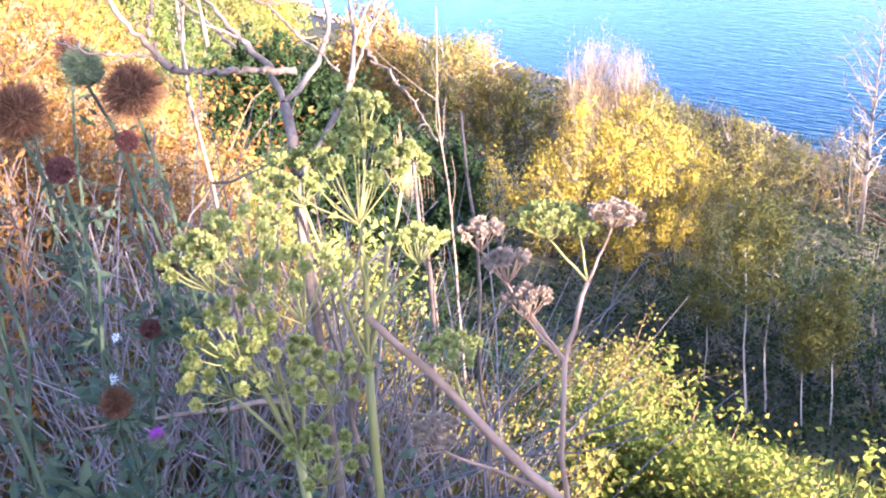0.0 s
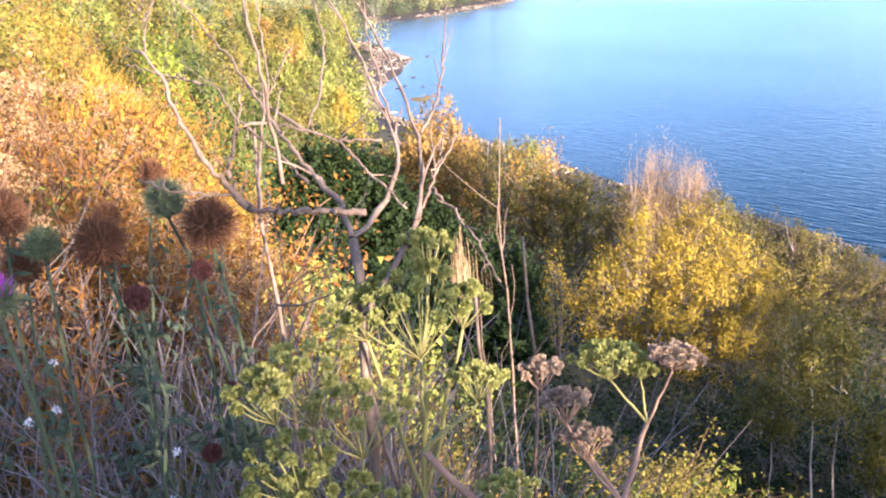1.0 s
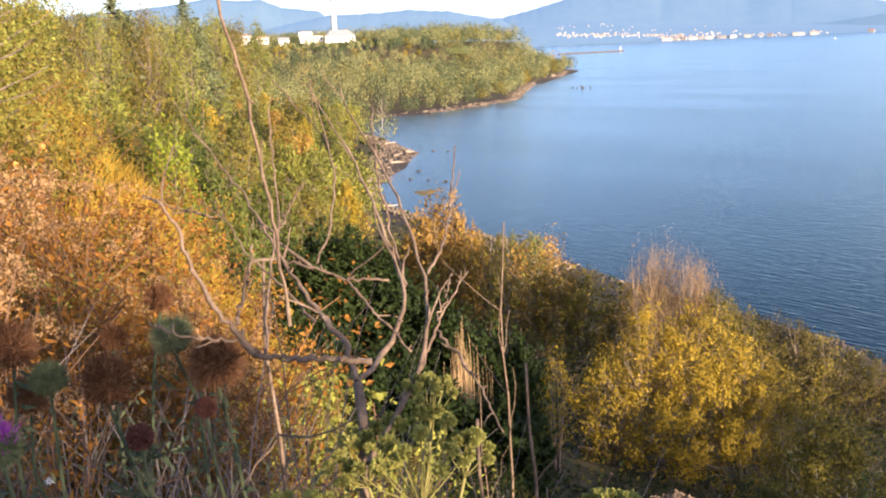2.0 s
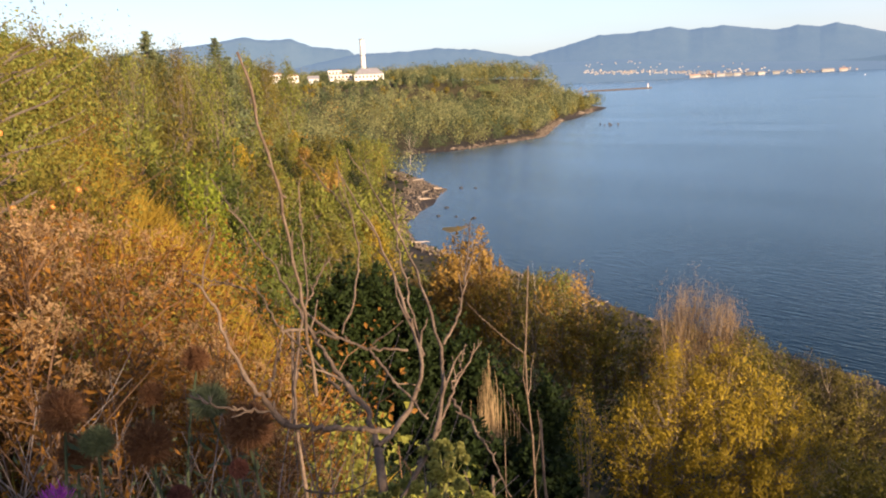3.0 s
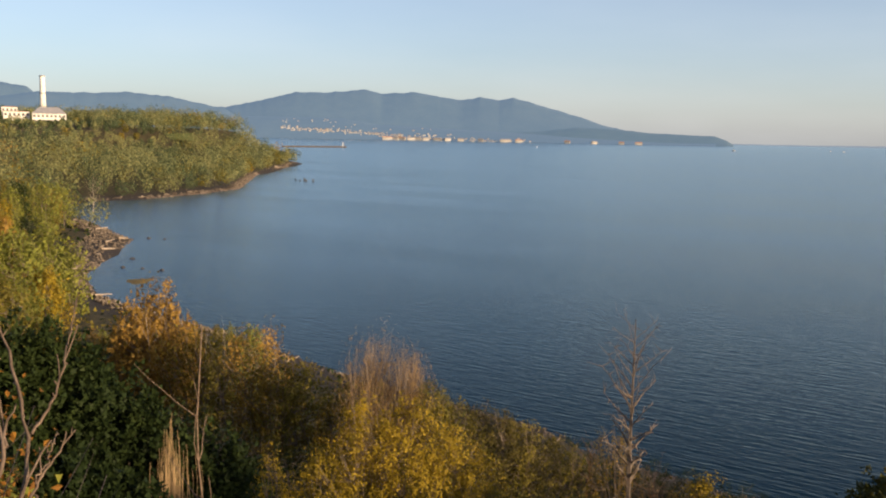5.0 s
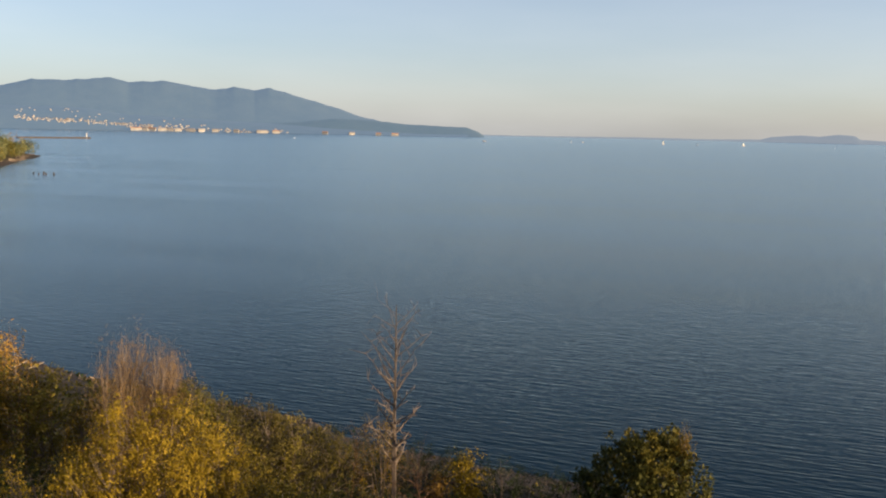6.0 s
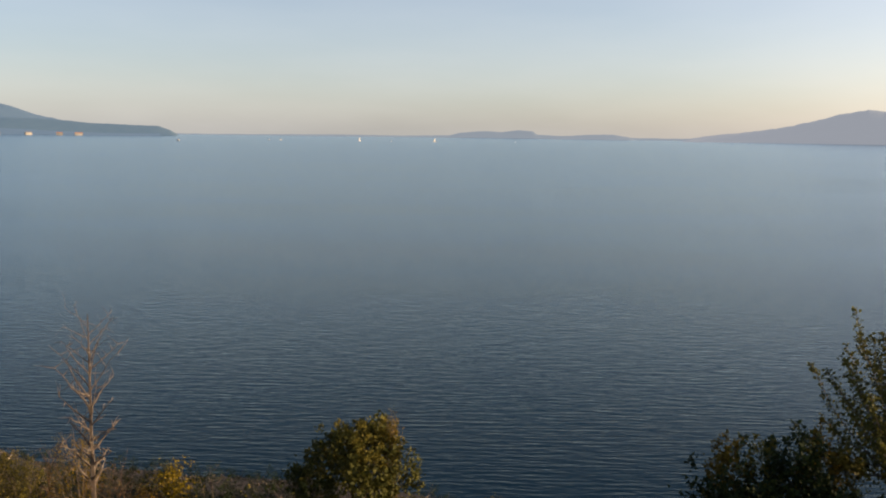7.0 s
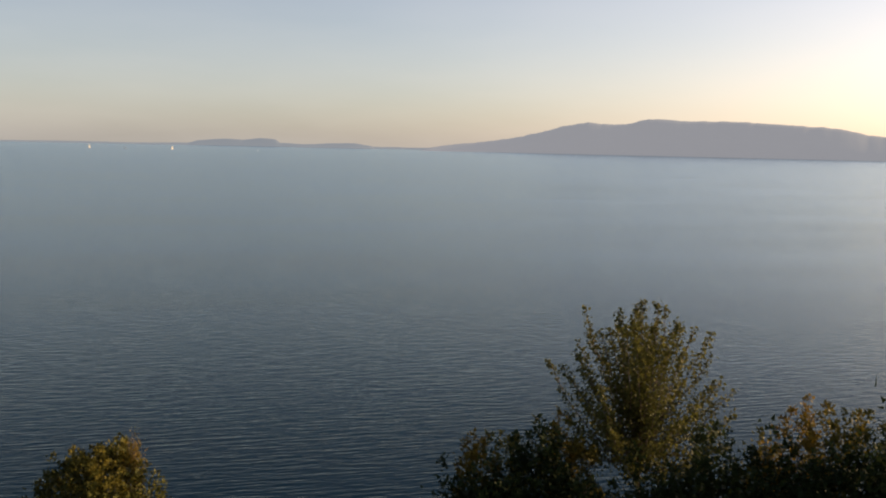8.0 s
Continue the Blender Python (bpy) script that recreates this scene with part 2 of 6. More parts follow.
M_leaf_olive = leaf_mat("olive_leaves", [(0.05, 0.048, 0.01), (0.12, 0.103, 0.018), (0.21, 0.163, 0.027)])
M_leaf_brown = leaf_mat("brown_olive_leaves", [(0.026, 0.025, 0.008), (0.058, 0.05, 0.013), (0.11, 0.087, 0.021)])
M_leaf_deep = leaf_mat("deep_olive_leaves", [(0.02, 0.026, 0.007), (0.045, 0.05, 0.012), (0.1, 0.092, 0.019)])
M_leaf_gold = leaf_mat("golden_leaves", [(0.1, 0.083, 0.01), (0.235, 0.172, 0.016), (0.41, 0.275, 0.024)])
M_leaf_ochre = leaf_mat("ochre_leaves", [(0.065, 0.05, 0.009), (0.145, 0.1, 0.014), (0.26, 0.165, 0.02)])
M_leaf_lime = leaf_mat("bright_green_leaves", [(0.085, 0.125, 0.014), (0.17, 0.2, 0.02), (0.26, 0.265, 0.028)], 0.35)
M_leaf_rose = leaf_mat("yellow_rose_leaves", [(0.05, 0.075, 0.013), (0.12, 0.13, 0.02), (0.36, 0.29, 0.034)], 0.4, clump=3)
M_leaf_orange = leaf_mat("orange_leaves", [(0.13, 0.085, 0.02), (0.24, 0.145, 0.03), (0.34, 0.21, 0.045)])
M_leaf_rust = leaf_mat("rusty_twigs", [(0.15, 0.095, 0.04), (0.24, 0.155, 0.065), (0.31, 0.205, 0.09)], 0.25)
M_fluff = leaf_mat("seed_fluff", [(0.2, 0.12, 0.05), (0.3, 0.19, 0.085), (0.43, 0.3, 0.15)], 0.4)
M_down = leaf_mat("white_down", [(0.6, 0.58, 0.54), (0.75, 0.73, 0.7)], 0.4)
M_weed = leaf_mat("dry_weed_leaves", [(0.07, 0.03, 0.008), (0.16, 0.075, 0.014), (0.3, 0.145, 0.024)], 0.3)
M_weed_stem = solid_mat("dry_weed_stem", [(0.055, 0.032, 0.018), (0.15, 0.085, 0.042)], 12, 0.85, 0.3, 4, island=0.5)
M_dead_stem = solid_mat("dead_grey_stems", [(0.048, 0.039, 0.037), (0.1, 0.083, 0.077), (0.19, 0.165, 0.15)], 14, 0.9, 0.4, 4, island=0.6, dist=0.003)
M_dead_twig = solid_mat("dead_twig_bark", [(0.058, 0.04, 0.027), (0.115, 0.082, 0.056), (0.195, 0.145, 0.102)], 30, 0.85, 0.6, 6, dist=0.003)
M_thistle = leaf_mat("dry_thistle_spines", [(0.065, 0.03, 0.015), (0.13, 0.064, 0.03), (0.23, 0.13, 0.065)], 0.3, 0.8)
M_thistle_green = leaf_mat("green_thistle_spines", [(0.07, 0.09, 0.04), (0.13, 0.15, 0.07), (0.2, 0.2, 0.11)], 0.2, 0.7)
M_thistle_leaf = leaf_mat("thistle_leaves", [(0.03, 0.04, 0.022), (0.055, 0.07, 0.038), (0.085, 0.1, 0.055)], 0.2, 0.6)
M_purple = leaf_mat("purple_thistle_florets", [(0.22, 0.03, 0.24), (0.32, 0.05, 0.34), (0.42, 0.1, 0.42)], 0.3, 0.6)
M_bud = leaf_mat("brown_purple_bud_scales", [(0.045, 0.02, 0.017), (0.09, 0.038, 0.03), (0.14, 0.065, 0.05)], 0.1, 0.6)
M_seed = leaf_mat("green_umbel_seeds", [(0.16, 0.17, 0.045), (0.27, 0.27, 0.07), (0.41, 0.38, 0.12)], 0.5, 0.6, clump=12)
M_seed_dry = leaf_mat("dry_umbel_seeds", [(0.2, 0.14, 0.085), (0.3, 0.22, 0.145), (0.42, 0.33, 0.23)], 0.4, 0.7)
M_stalk = solid_mat("yellowish_stalk", [(0.13, 0.125, 0.035), (0.2, 0.175, 0.055)], 25, 0.6, 0.2, 4, (1, 1, 0.2), dist=0.002)
M_stalk_dry = solid_mat("pinkish_dry_stalk", [(0.17, 0.1, 0.06), (0.26, 0.17, 0.105)], 25, 0.7, 0.3, 4, (1, 1, 0.2), dist=0.002)
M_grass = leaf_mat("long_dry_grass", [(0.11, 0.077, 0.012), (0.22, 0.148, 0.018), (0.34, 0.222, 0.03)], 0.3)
M_grass_dull = leaf_mat("withered_brown_grass", [(0.032, 0.022, 0.009), (0.07, 0.045, 0.014), (0.13, 0.082, 0.026)], 0.3)
M_apple = solid_mat("ripe_apple_skin", [(0.36, 0.11, 0.025), (0.42, 0.23, 0.045)], 20, 0.4, 0.05, 3)
M_lawn = solid_mat("mown_lawn", [(0.1, 0.12, 0.03), (0.16, 0.17, 0.05)], 0.3, 0.95, 0.2, 5)
M_timber = solid_mat("wet_dark_timber", [(0.03, 0.028, 0.025), (0.08, 0.07, 0.06)], 3, 0.8, 0.4, 4)
M_weedbed = solid_mat("tidal_weed_bed", [(0.12, 0.09, 0.03), (0.2, 0.15, 0.05)], 0.5, 0.9, 0.5, 5)
M_needle = leaf_mat("conifer_needles", [(0.06, 0.08, 0.04), (0.1, 0.12, 0.055), (0.15, 0.165, 0.07)], 0.2)


# ---- mesh helpers ----
class Geo:
    """Collects tubes, leaves and polygons for one mesh."""

    def __init__(self):
        self.v, self.q, self.t, self.n = [], [], [], 0

    def add(self, verts, quads=None, tris=None):
        verts = np.asarray(verts, float)
        if quads is not None and len(quads):
            self.q.append(np.asarray(quads, int) + self.n)
        if tris is not None and len(tris):
            self.t.append(np.asarray(tris, int) + self.n)
        self.v.append(verts)
        self.n += len(verts)

    def tube(self, path, radii, sides=5, cap=True):
        path = np.asarray(path, float)
        radii = np.broadcast_to(np.asarray(radii, float), (len(path),))
        d = np.gradient(path, axis=0)
        d /= np.linalg.norm(d, axis=1, keepdims=True) + 1e-12
        side = np.cross(d, (0.31, 0.17, 0.93) if abs(d[0, 2]) < 0.9 else (1, 0.2, 0))
        side /= np.linalg.norm(side, axis=1, keepdims=True) + 1e-12
        up = np.cross(side, d)
        a = np.arange(sides) * 2 * np.pi / sides
        ring = path[:, None] + radii[:, None, None] * (np.cos(a)[None, :, None] * side[:, None] + np.sin(a)[None, :, None] * up[:, None])
        n = len(path)
        i, j = np.meshgrid(np.arange(n - 1), np.arange(sides), indexing="ij")
        j2 = (j + 1) % sides
        quads = np.stack([i * sides + j, i * sides + j2, (i + 1) * sides + j2, (i + 1) * sides + j], -1).reshape(-1, 4)
        verts = ring.reshape(-1, 3)
        tris = None
        if cap:
            verts = np.vstack([verts, path[-1:]])
            k = (n - 1) * sides
            tris = [(k + b, k + (b + 1) % sides, n * sides) for b in range(sides)]
        self.add(verts, quads, tris)

    def leaves(self, at, size, rng, up=0.4, narrow=0.5, along=None, fold=0.15, face=None, three=False):
        """A diamond leaf at every place, facing at random, rather upwards."""
        at = np.asarray(at, float)
        n = len(at)
        if not n:
            return
        size = np.broadcast_to(np.asarray(size, float), (n,))[:, None]
        nor = rng.normal(size=(n, 3))
        nor[:, 2] += up * 2
        if face is not None:
            nor += face
        nor /= np.linalg.norm(nor, axis=1, keepdims=True)
        d = rng.normal(size=(n, 3)) if along is None else np.asarray(along, float) + rng.normal(size=(n, 3)) * 0.35
        d -= nor * (d * nor).sum(1, keepdims=True)
        d /= np.linalg.norm(d, axis=1, keepdims=True) + 1e-9
        s = np.cross(nor, d)
        w = narrow * size
        mid = at + d * size * 0.45
        if three:
            v = np.stack([at - s * w * 0.5, at + s * w * 0.5, at + d * size], 1).reshape(-1, 3)
            return self.add(v, None, np.arange(3 * n).reshape(n, 3))
        v = np.stack([at, mid + s * w * 0.5 + nor * size * fold, at + d * size, mid - s * w * 0.5 + nor * size * fold], 1).reshape(-1, 3)
        self.add(v, np.arange(4 * n).reshape(n, 4))

    def box(self, lo, hi, turn=0.0, at=(0, 0, 0)):
        x0, y0, z0 = lo
        x1, y1, z1 = hi
        v = np.array([(x, y, z) for z in (z0, z1) for x, y in ((x0, y0), (x1, y0), (x1, y1), (x0, y1))], float)
        c, s = math.cos(turn), math.sin(turn)
        v = np.stack([v[:, 0] * c - v[:, 1] * s, v[:, 0] * s + v[:, 1] * c, v[:, 2]], 1) + at
        self.add(v, [(3, 2, 1, 0), (4, 5, 6, 7), (0, 1, 5, 4), (1, 2, 6, 5), (2, 3, 7, 6), (3, 0, 4, 7)])

    def mesh(self, name, mat, smooth=False):
        me = bpy.data.meshes.new(name)
        v = np.concatenate(self.v) if self.v else np.zeros((0, 3))
        q = np.concatenate(self.q) if self.q else np.zeros((0, 4), int)
        t = np.concatenate(self.t) if self.t else np.zeros((0, 3), int)
        me.vertices.add(len(v))
        me.vertices.foreach_set("co", v.ravel())
        loops = np.concatenate([q.ravel(), t.ravel()]).astype(np.int32)
        me.loops.add(len(loops))
        me.loops.foreach_set("vertex_index", loops)
        me.polygons.add(len(q) + len(t))
        me.polygons.foreach_set("loop_start", np.concatenate([np.arange(len(q)) * 4, len(q) * 4 + np.arange(len(t)) * 3]).astype(np.int32))
        me.polygons.foreach_set("use_smooth", np.full(len(q) + len(t), smooth))
        me.update(calc_edges=True)
        me.validate()
        me.materials.append(mat)
        return me


def part(name, geo, mat, parent=None, label="", smooth=False):
    ob = new(name, geo.mesh(name, mat, smooth))
    ob.parent = parent
    if label:
        tagged(ob, label)
    return ob


def thing(name, at, label, category, group="", kind=""):
    ob = new(name)
    ob.empty_display_size = 0.2
    ob.location = at
    return tagged(ob, label, category, group, kind)


def polar(az, d):
    return d * math.sin(radians(az)), d * math.cos(radians(az))


def wander(a, b, n, amount, rng):
    """A path from a to b that strays a little."""
    a, b = np.asarray(a, float), np.asarray(b, float)
    s = np.linspace(0, 1, n)[:, None]
    p = a + (b - a) * s
    off = rng.normal(size=(n, 3)) * amount * np.linalg.norm(b - a)
    off = np.cumsum(off, 0) / math.sqrt(n)
    off -= off[0] + (off[-1] - off[0]) * s
    return p + off


# ---- the land: a bluff over a bay ----
# the waterline, seen from above, with the land on the left-hand side as one goes along it
SHORE = np.array([(150, -900), (120, -400), (88, -120), (70, -20), (60, 20), (47.3, 55.8), (43, 60), (40.5, 64), (32, 75.5), (31.5, 82), (26, 91), (13, 110),
                  (5.5, 126), (-10, 150), (-20, 168), (-24, 190), (-21.5, 216), (-19.5, 248), (-31, 284), (-47, 330), (-50, 372), (-40, 383), (-25, 392),
                  (-7, 417), (13, 458), (29, 605), (55, 720), (77, 827), (40, 900), (-60, 1040), (-150, 1300), (-600, 2000)], float)
# the upper edge of the bluff
EDGE = np.array([(40, -900), (22, -300), (7, -60), (2.2, -8), (0.7, 0.6), (-2.4, 5), (-8, 15), (-16, 28), (-31, 52), (-54, 88), (-83, 183), (-100, 284), (-106, 386),
                 (-100, 480), (-72, 570), (-33, 660), (8, 740), (28, 800), (0, 880), (-110, 1000), (-220, 1300), (-700, 2000)], float)


def dist_to(line, p):
    best = np.full(len(p), 1e9)
    for a, b in zip(line[:-1], line[1:]):
        ab = b - a
        s = np.clip(((p - a) @ ab) / (ab @ ab), 0, 1)
        best = np.minimum(best, np.hypot(*(p - a - s[:, None] * ab).T))
    return best


def left_of(line, p):
    """Whether the points lie on the land side of a line that runs on far to the west."""
    poly = np.vstack([line, (-6000, 2600), (-6000, -2000), (line[0, 0], -2000)])
    x, y = p.T
    inside = np.zeros(len(p), bool)
    for (x0, y0), (x1, y1) in zip(poly, np.roll(poly, -1, 0)):
        if y0 != y1:
            inside ^= ((y0 > y) != (y1 > y)) & (x < (x1 - x0) * (y - y0) / (y1 - y0) + x0)
    return inside


def fbm(p, scale, octaves=4):
    out = np.zeros(len(p))
    for i, (x, y) in enumerate(p):
        out[i] = noise.fractal((x / scale, y / scale, 3.1), 1.0, 2.0, octaves)
    return out


def height(p):
    p = np.asarray(p, float).reshape(-1, 2)
    ds, de = dist_to(SHORE, p), dist_to(EDGE, p)
    land, top = left_of(SHORE, p), left_of(EDGE, p)
    s = de / (de + ds + 1e-6)
    face = 26.2 * np.interp(s, [0, 0.02, 0.06, 0.12, 0.2, 0.3, 0.4, 0.55, 0.75, 0.92, 1.0], [1, 0.95, 0.825, 0.66, 0.5, 0.37, 0.29, 0.2, 0.11, 0.045, 0.0])
    flat = 26.2 + 2.2 * (1 - np.exp(-de / 9)) + 0.012 * np.minimum(de, 400)
    # a hollow behind the willows, where the slope sags
    face = face - 6.5 * np.exp(-(((p[:, 0] + 13) / 10.0) ** 2 + ((p[:, 1] - 66) / 16.0) ** 2))
    # a grassy swell half-way down before the camera
    face = face + 3.2 * np.exp(-(((p[:, 0] - 5.2) / 4.2) ** 2 + ((p[:, 1] - 9.4) / 4.0) ** 2))
    # the bluff's shoulder stands a little proud of the slope
    mid = np.interp(p[:, 1], [8, 12.3, 20.4, 36, 44], [-1.8, -4.1, -8.2, -16.7, -20.0])
    face = face + 1.3 * np.exp(-((p[:, 0] - mid + 0.6) / (1.0 + 0.05 * p[:, 1])) ** 2) * np.clip((p[:, 1] - 9) / 5, 0, 1) * np.clip((46 - p[:, 1]) / 10, 0, 1)
    face = np.maximum(face, 0.8 * np.minimum(1, ds / 3))
    z = np.where(top, flat, face)
    z = np.where(land, z, -np.minimum(ds * 0.12, 4))
    return z


def ground_at(x, y):
    return float(height([(x, y)])[0])


def build_ground():
    rad = np.concatenate([[0.02], np.geomspace(0.35, 2200, 170)])
    az = np.linspace(0, 2 * np.pi, 241)[:-1]
    p = np.array([(r * math.sin(a), r * math.cos(a)) for r in rad for a in az])
    z = height(p)
    r = np.hypot(*p.T)
    bump = fbm(p, 3.0, 4) * 0.12 * np.clip(r / 4, 0.2, 1) + fbm(p, 25.0, 3) * np.clip(r / 40, 0, 1) * 0.8
    z = z + np.where(z > 0.6, bump, bump * np.clip(z, 0.05, 1))
    g = Geo()
    n, m = len(rad), len(az)
    i, j = np.meshgrid(np.arange(n - 1), np.arange(m), indexing="ij")
    j2 = (j + 1) % m
    g.add(np.column_stack([p, z]), np.stack([i * m + j, i * m + j2, (i + 1) * m + j2, (i + 1) * m + j], -1).reshape(-1, 4)[:, ::-1])
    ob = part("ground", g, M_ground, smooth=True)
    tagged(ob, "dry grass and soil of a steep overgrown bluff above a bay", "ground", kind="structure")
    w = Geo()
    rad = np.geomspace(20, 4900, 40)
    v = [(rr * math.sin(a), rr * math.cos(a), 0.0) for rr in rad for a in az]
    i, j = np.meshgrid(np.arange(39), np.arange(m), indexing="ij")
    j2 = (j + 1) % m
    w.add(v, np.stack([i * m + j, i * m + j2, (i + 1) * m + j2, (i + 1) * m + j], -1).reshape(-1, 4)[:, ::-1])
    ob = part("water", w, M_water, smooth=True)
    tagged(ob, "blue-grey bay water with small wind ripples", "water", kind="structure")


build_ground()


def ridge(name, label, outline, d, mat, rough=0.03, depth=500, base=-2, kind="structure", steps=6):
    """A far range: its skyline (bearing, angle above the level of the eye) at a distance, falling to the water before and behind."""
    rng = np.random.default_rng(len(outline))
    az = np.arange(outline[0][0], outline[-1][0], 0.12)
    el = np.interp(az, [o[0] for o in outline], [o[1] for o in outline])
    el = el + np.array([noise.fractal((a * 1.7, d * 0.01, 0), 1.0, 2.0, 5) for a in az]) * rough
    g = Geo()
    top = 28 + d * np.tan(np.radians(el))
    rows = []
    kern = np.hanning(61) / np.hanning(61).sum()
    soft = np.convolve(np.pad(top, 30, "edge"), kern, "valid")
    prof = [(-depth * 0.55, 0.0), (-depth * 0.5, 0.16), (-depth * 0.36, 0.42), (-depth * 0.2, 0.7), (-depth * 0.08, 0.92), (0, 1.0), (depth * 0.25, 0.7), (depth * 0.5, 0.0)]
    for off, h in prof:
        wig = np.array([noise.fractal((a * 0.35, off * 0.012, 7), 1.0, 2.0, 3) for a in az])
        dd = d + off
        hh = base + (np.minimum(top, soft + (top - soft) * h ** 6) - base) * np.clip(h + (wig * 0.03 if 0 < h < 1 else 0), 0, 1)
        rows.append(np.column_stack([dd * np.sin(np.radians(az)), dd * np.cos(np.radians(az)), hh]))
    m, n = len(az), len(rows)
    i, j = np.meshgrid(np.arange(n - 1), np.arange(m - 1), indexing="ij")
    g.add(np.concatenate(rows), np.stack([i * m + j, i * m + j + 1, (i + 1) * m + j + 1, (i + 1) * m + j], -1).reshape(-1, 4)[:, ::-1])
    ob = part(name, g, mat, smooth=True)
    return tagged(ob, label, "hill", kind=kind)


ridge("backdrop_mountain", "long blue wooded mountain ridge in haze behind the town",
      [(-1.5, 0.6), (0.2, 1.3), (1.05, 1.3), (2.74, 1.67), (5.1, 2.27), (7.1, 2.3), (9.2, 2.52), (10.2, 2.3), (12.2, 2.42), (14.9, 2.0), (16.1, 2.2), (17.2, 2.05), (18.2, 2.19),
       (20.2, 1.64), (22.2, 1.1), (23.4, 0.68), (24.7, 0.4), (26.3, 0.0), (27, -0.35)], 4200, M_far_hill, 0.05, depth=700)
def town_rise(az):
    return float(np.interp(az, [0, 6.2, 8, 10, 16, 20, 27], [0.25, 0.25, 0.24, 0.18, 0.13, 0.1, 0.04]))


def town_height(d, az):
    return 340 * town_rise(az) * math.sin(math.pi / 2 * (d - 3530) / 340)


def town_slope():
    """The rising ground on which the far town stands."""
    g = Geo()
    az, ds = np.arange(-1.0, 30.2, 0.25), np.arange(3530, 3871, 34)
    v = [(d * math.sin(radians(a)), d * math.cos(radians(a)), -2 + town_height(d, a)) for d in ds for a in az]
    m = len(az)
    i, j = np.meshgrid(np.arange(len(ds) - 1), np.arange(m - 1), indexing="ij")
    g.add(v, np.stack([i * m + j, i * m + j + 1, (i + 1) * m + j + 1, (i + 1) * m + j], -1).reshape(-1, 4)[:, ::-1])
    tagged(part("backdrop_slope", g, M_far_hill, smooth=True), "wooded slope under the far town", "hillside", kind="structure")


town_slope()
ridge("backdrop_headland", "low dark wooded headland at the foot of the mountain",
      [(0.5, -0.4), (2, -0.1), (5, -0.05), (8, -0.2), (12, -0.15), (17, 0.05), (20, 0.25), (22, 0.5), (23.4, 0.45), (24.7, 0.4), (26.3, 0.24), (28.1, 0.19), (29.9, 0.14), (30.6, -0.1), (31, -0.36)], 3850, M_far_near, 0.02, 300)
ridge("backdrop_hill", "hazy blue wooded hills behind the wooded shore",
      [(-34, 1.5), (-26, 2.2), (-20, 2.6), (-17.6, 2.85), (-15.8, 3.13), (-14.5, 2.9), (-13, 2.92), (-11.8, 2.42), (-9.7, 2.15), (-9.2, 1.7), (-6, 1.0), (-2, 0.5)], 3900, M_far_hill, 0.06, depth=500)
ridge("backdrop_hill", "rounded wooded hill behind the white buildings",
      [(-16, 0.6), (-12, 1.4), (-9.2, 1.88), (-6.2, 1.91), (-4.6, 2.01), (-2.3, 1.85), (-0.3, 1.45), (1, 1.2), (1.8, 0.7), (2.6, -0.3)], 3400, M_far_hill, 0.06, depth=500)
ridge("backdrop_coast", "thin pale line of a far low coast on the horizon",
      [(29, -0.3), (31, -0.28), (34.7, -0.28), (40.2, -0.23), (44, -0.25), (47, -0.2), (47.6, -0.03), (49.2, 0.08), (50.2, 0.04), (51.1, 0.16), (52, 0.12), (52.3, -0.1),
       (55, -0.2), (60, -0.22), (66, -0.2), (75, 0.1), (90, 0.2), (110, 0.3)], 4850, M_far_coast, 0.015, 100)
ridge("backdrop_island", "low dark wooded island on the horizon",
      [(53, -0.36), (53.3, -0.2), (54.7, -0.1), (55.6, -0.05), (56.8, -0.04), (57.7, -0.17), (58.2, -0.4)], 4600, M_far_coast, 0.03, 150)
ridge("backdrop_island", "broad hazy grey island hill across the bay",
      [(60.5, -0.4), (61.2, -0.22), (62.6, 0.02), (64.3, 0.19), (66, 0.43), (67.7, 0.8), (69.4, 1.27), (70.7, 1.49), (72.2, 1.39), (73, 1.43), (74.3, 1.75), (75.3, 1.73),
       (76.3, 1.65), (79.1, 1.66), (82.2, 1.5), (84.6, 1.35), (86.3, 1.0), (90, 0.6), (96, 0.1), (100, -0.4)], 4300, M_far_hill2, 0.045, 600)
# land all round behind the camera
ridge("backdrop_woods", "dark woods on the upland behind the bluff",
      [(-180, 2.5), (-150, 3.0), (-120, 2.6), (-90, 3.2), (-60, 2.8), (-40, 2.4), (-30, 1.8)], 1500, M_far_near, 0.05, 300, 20)

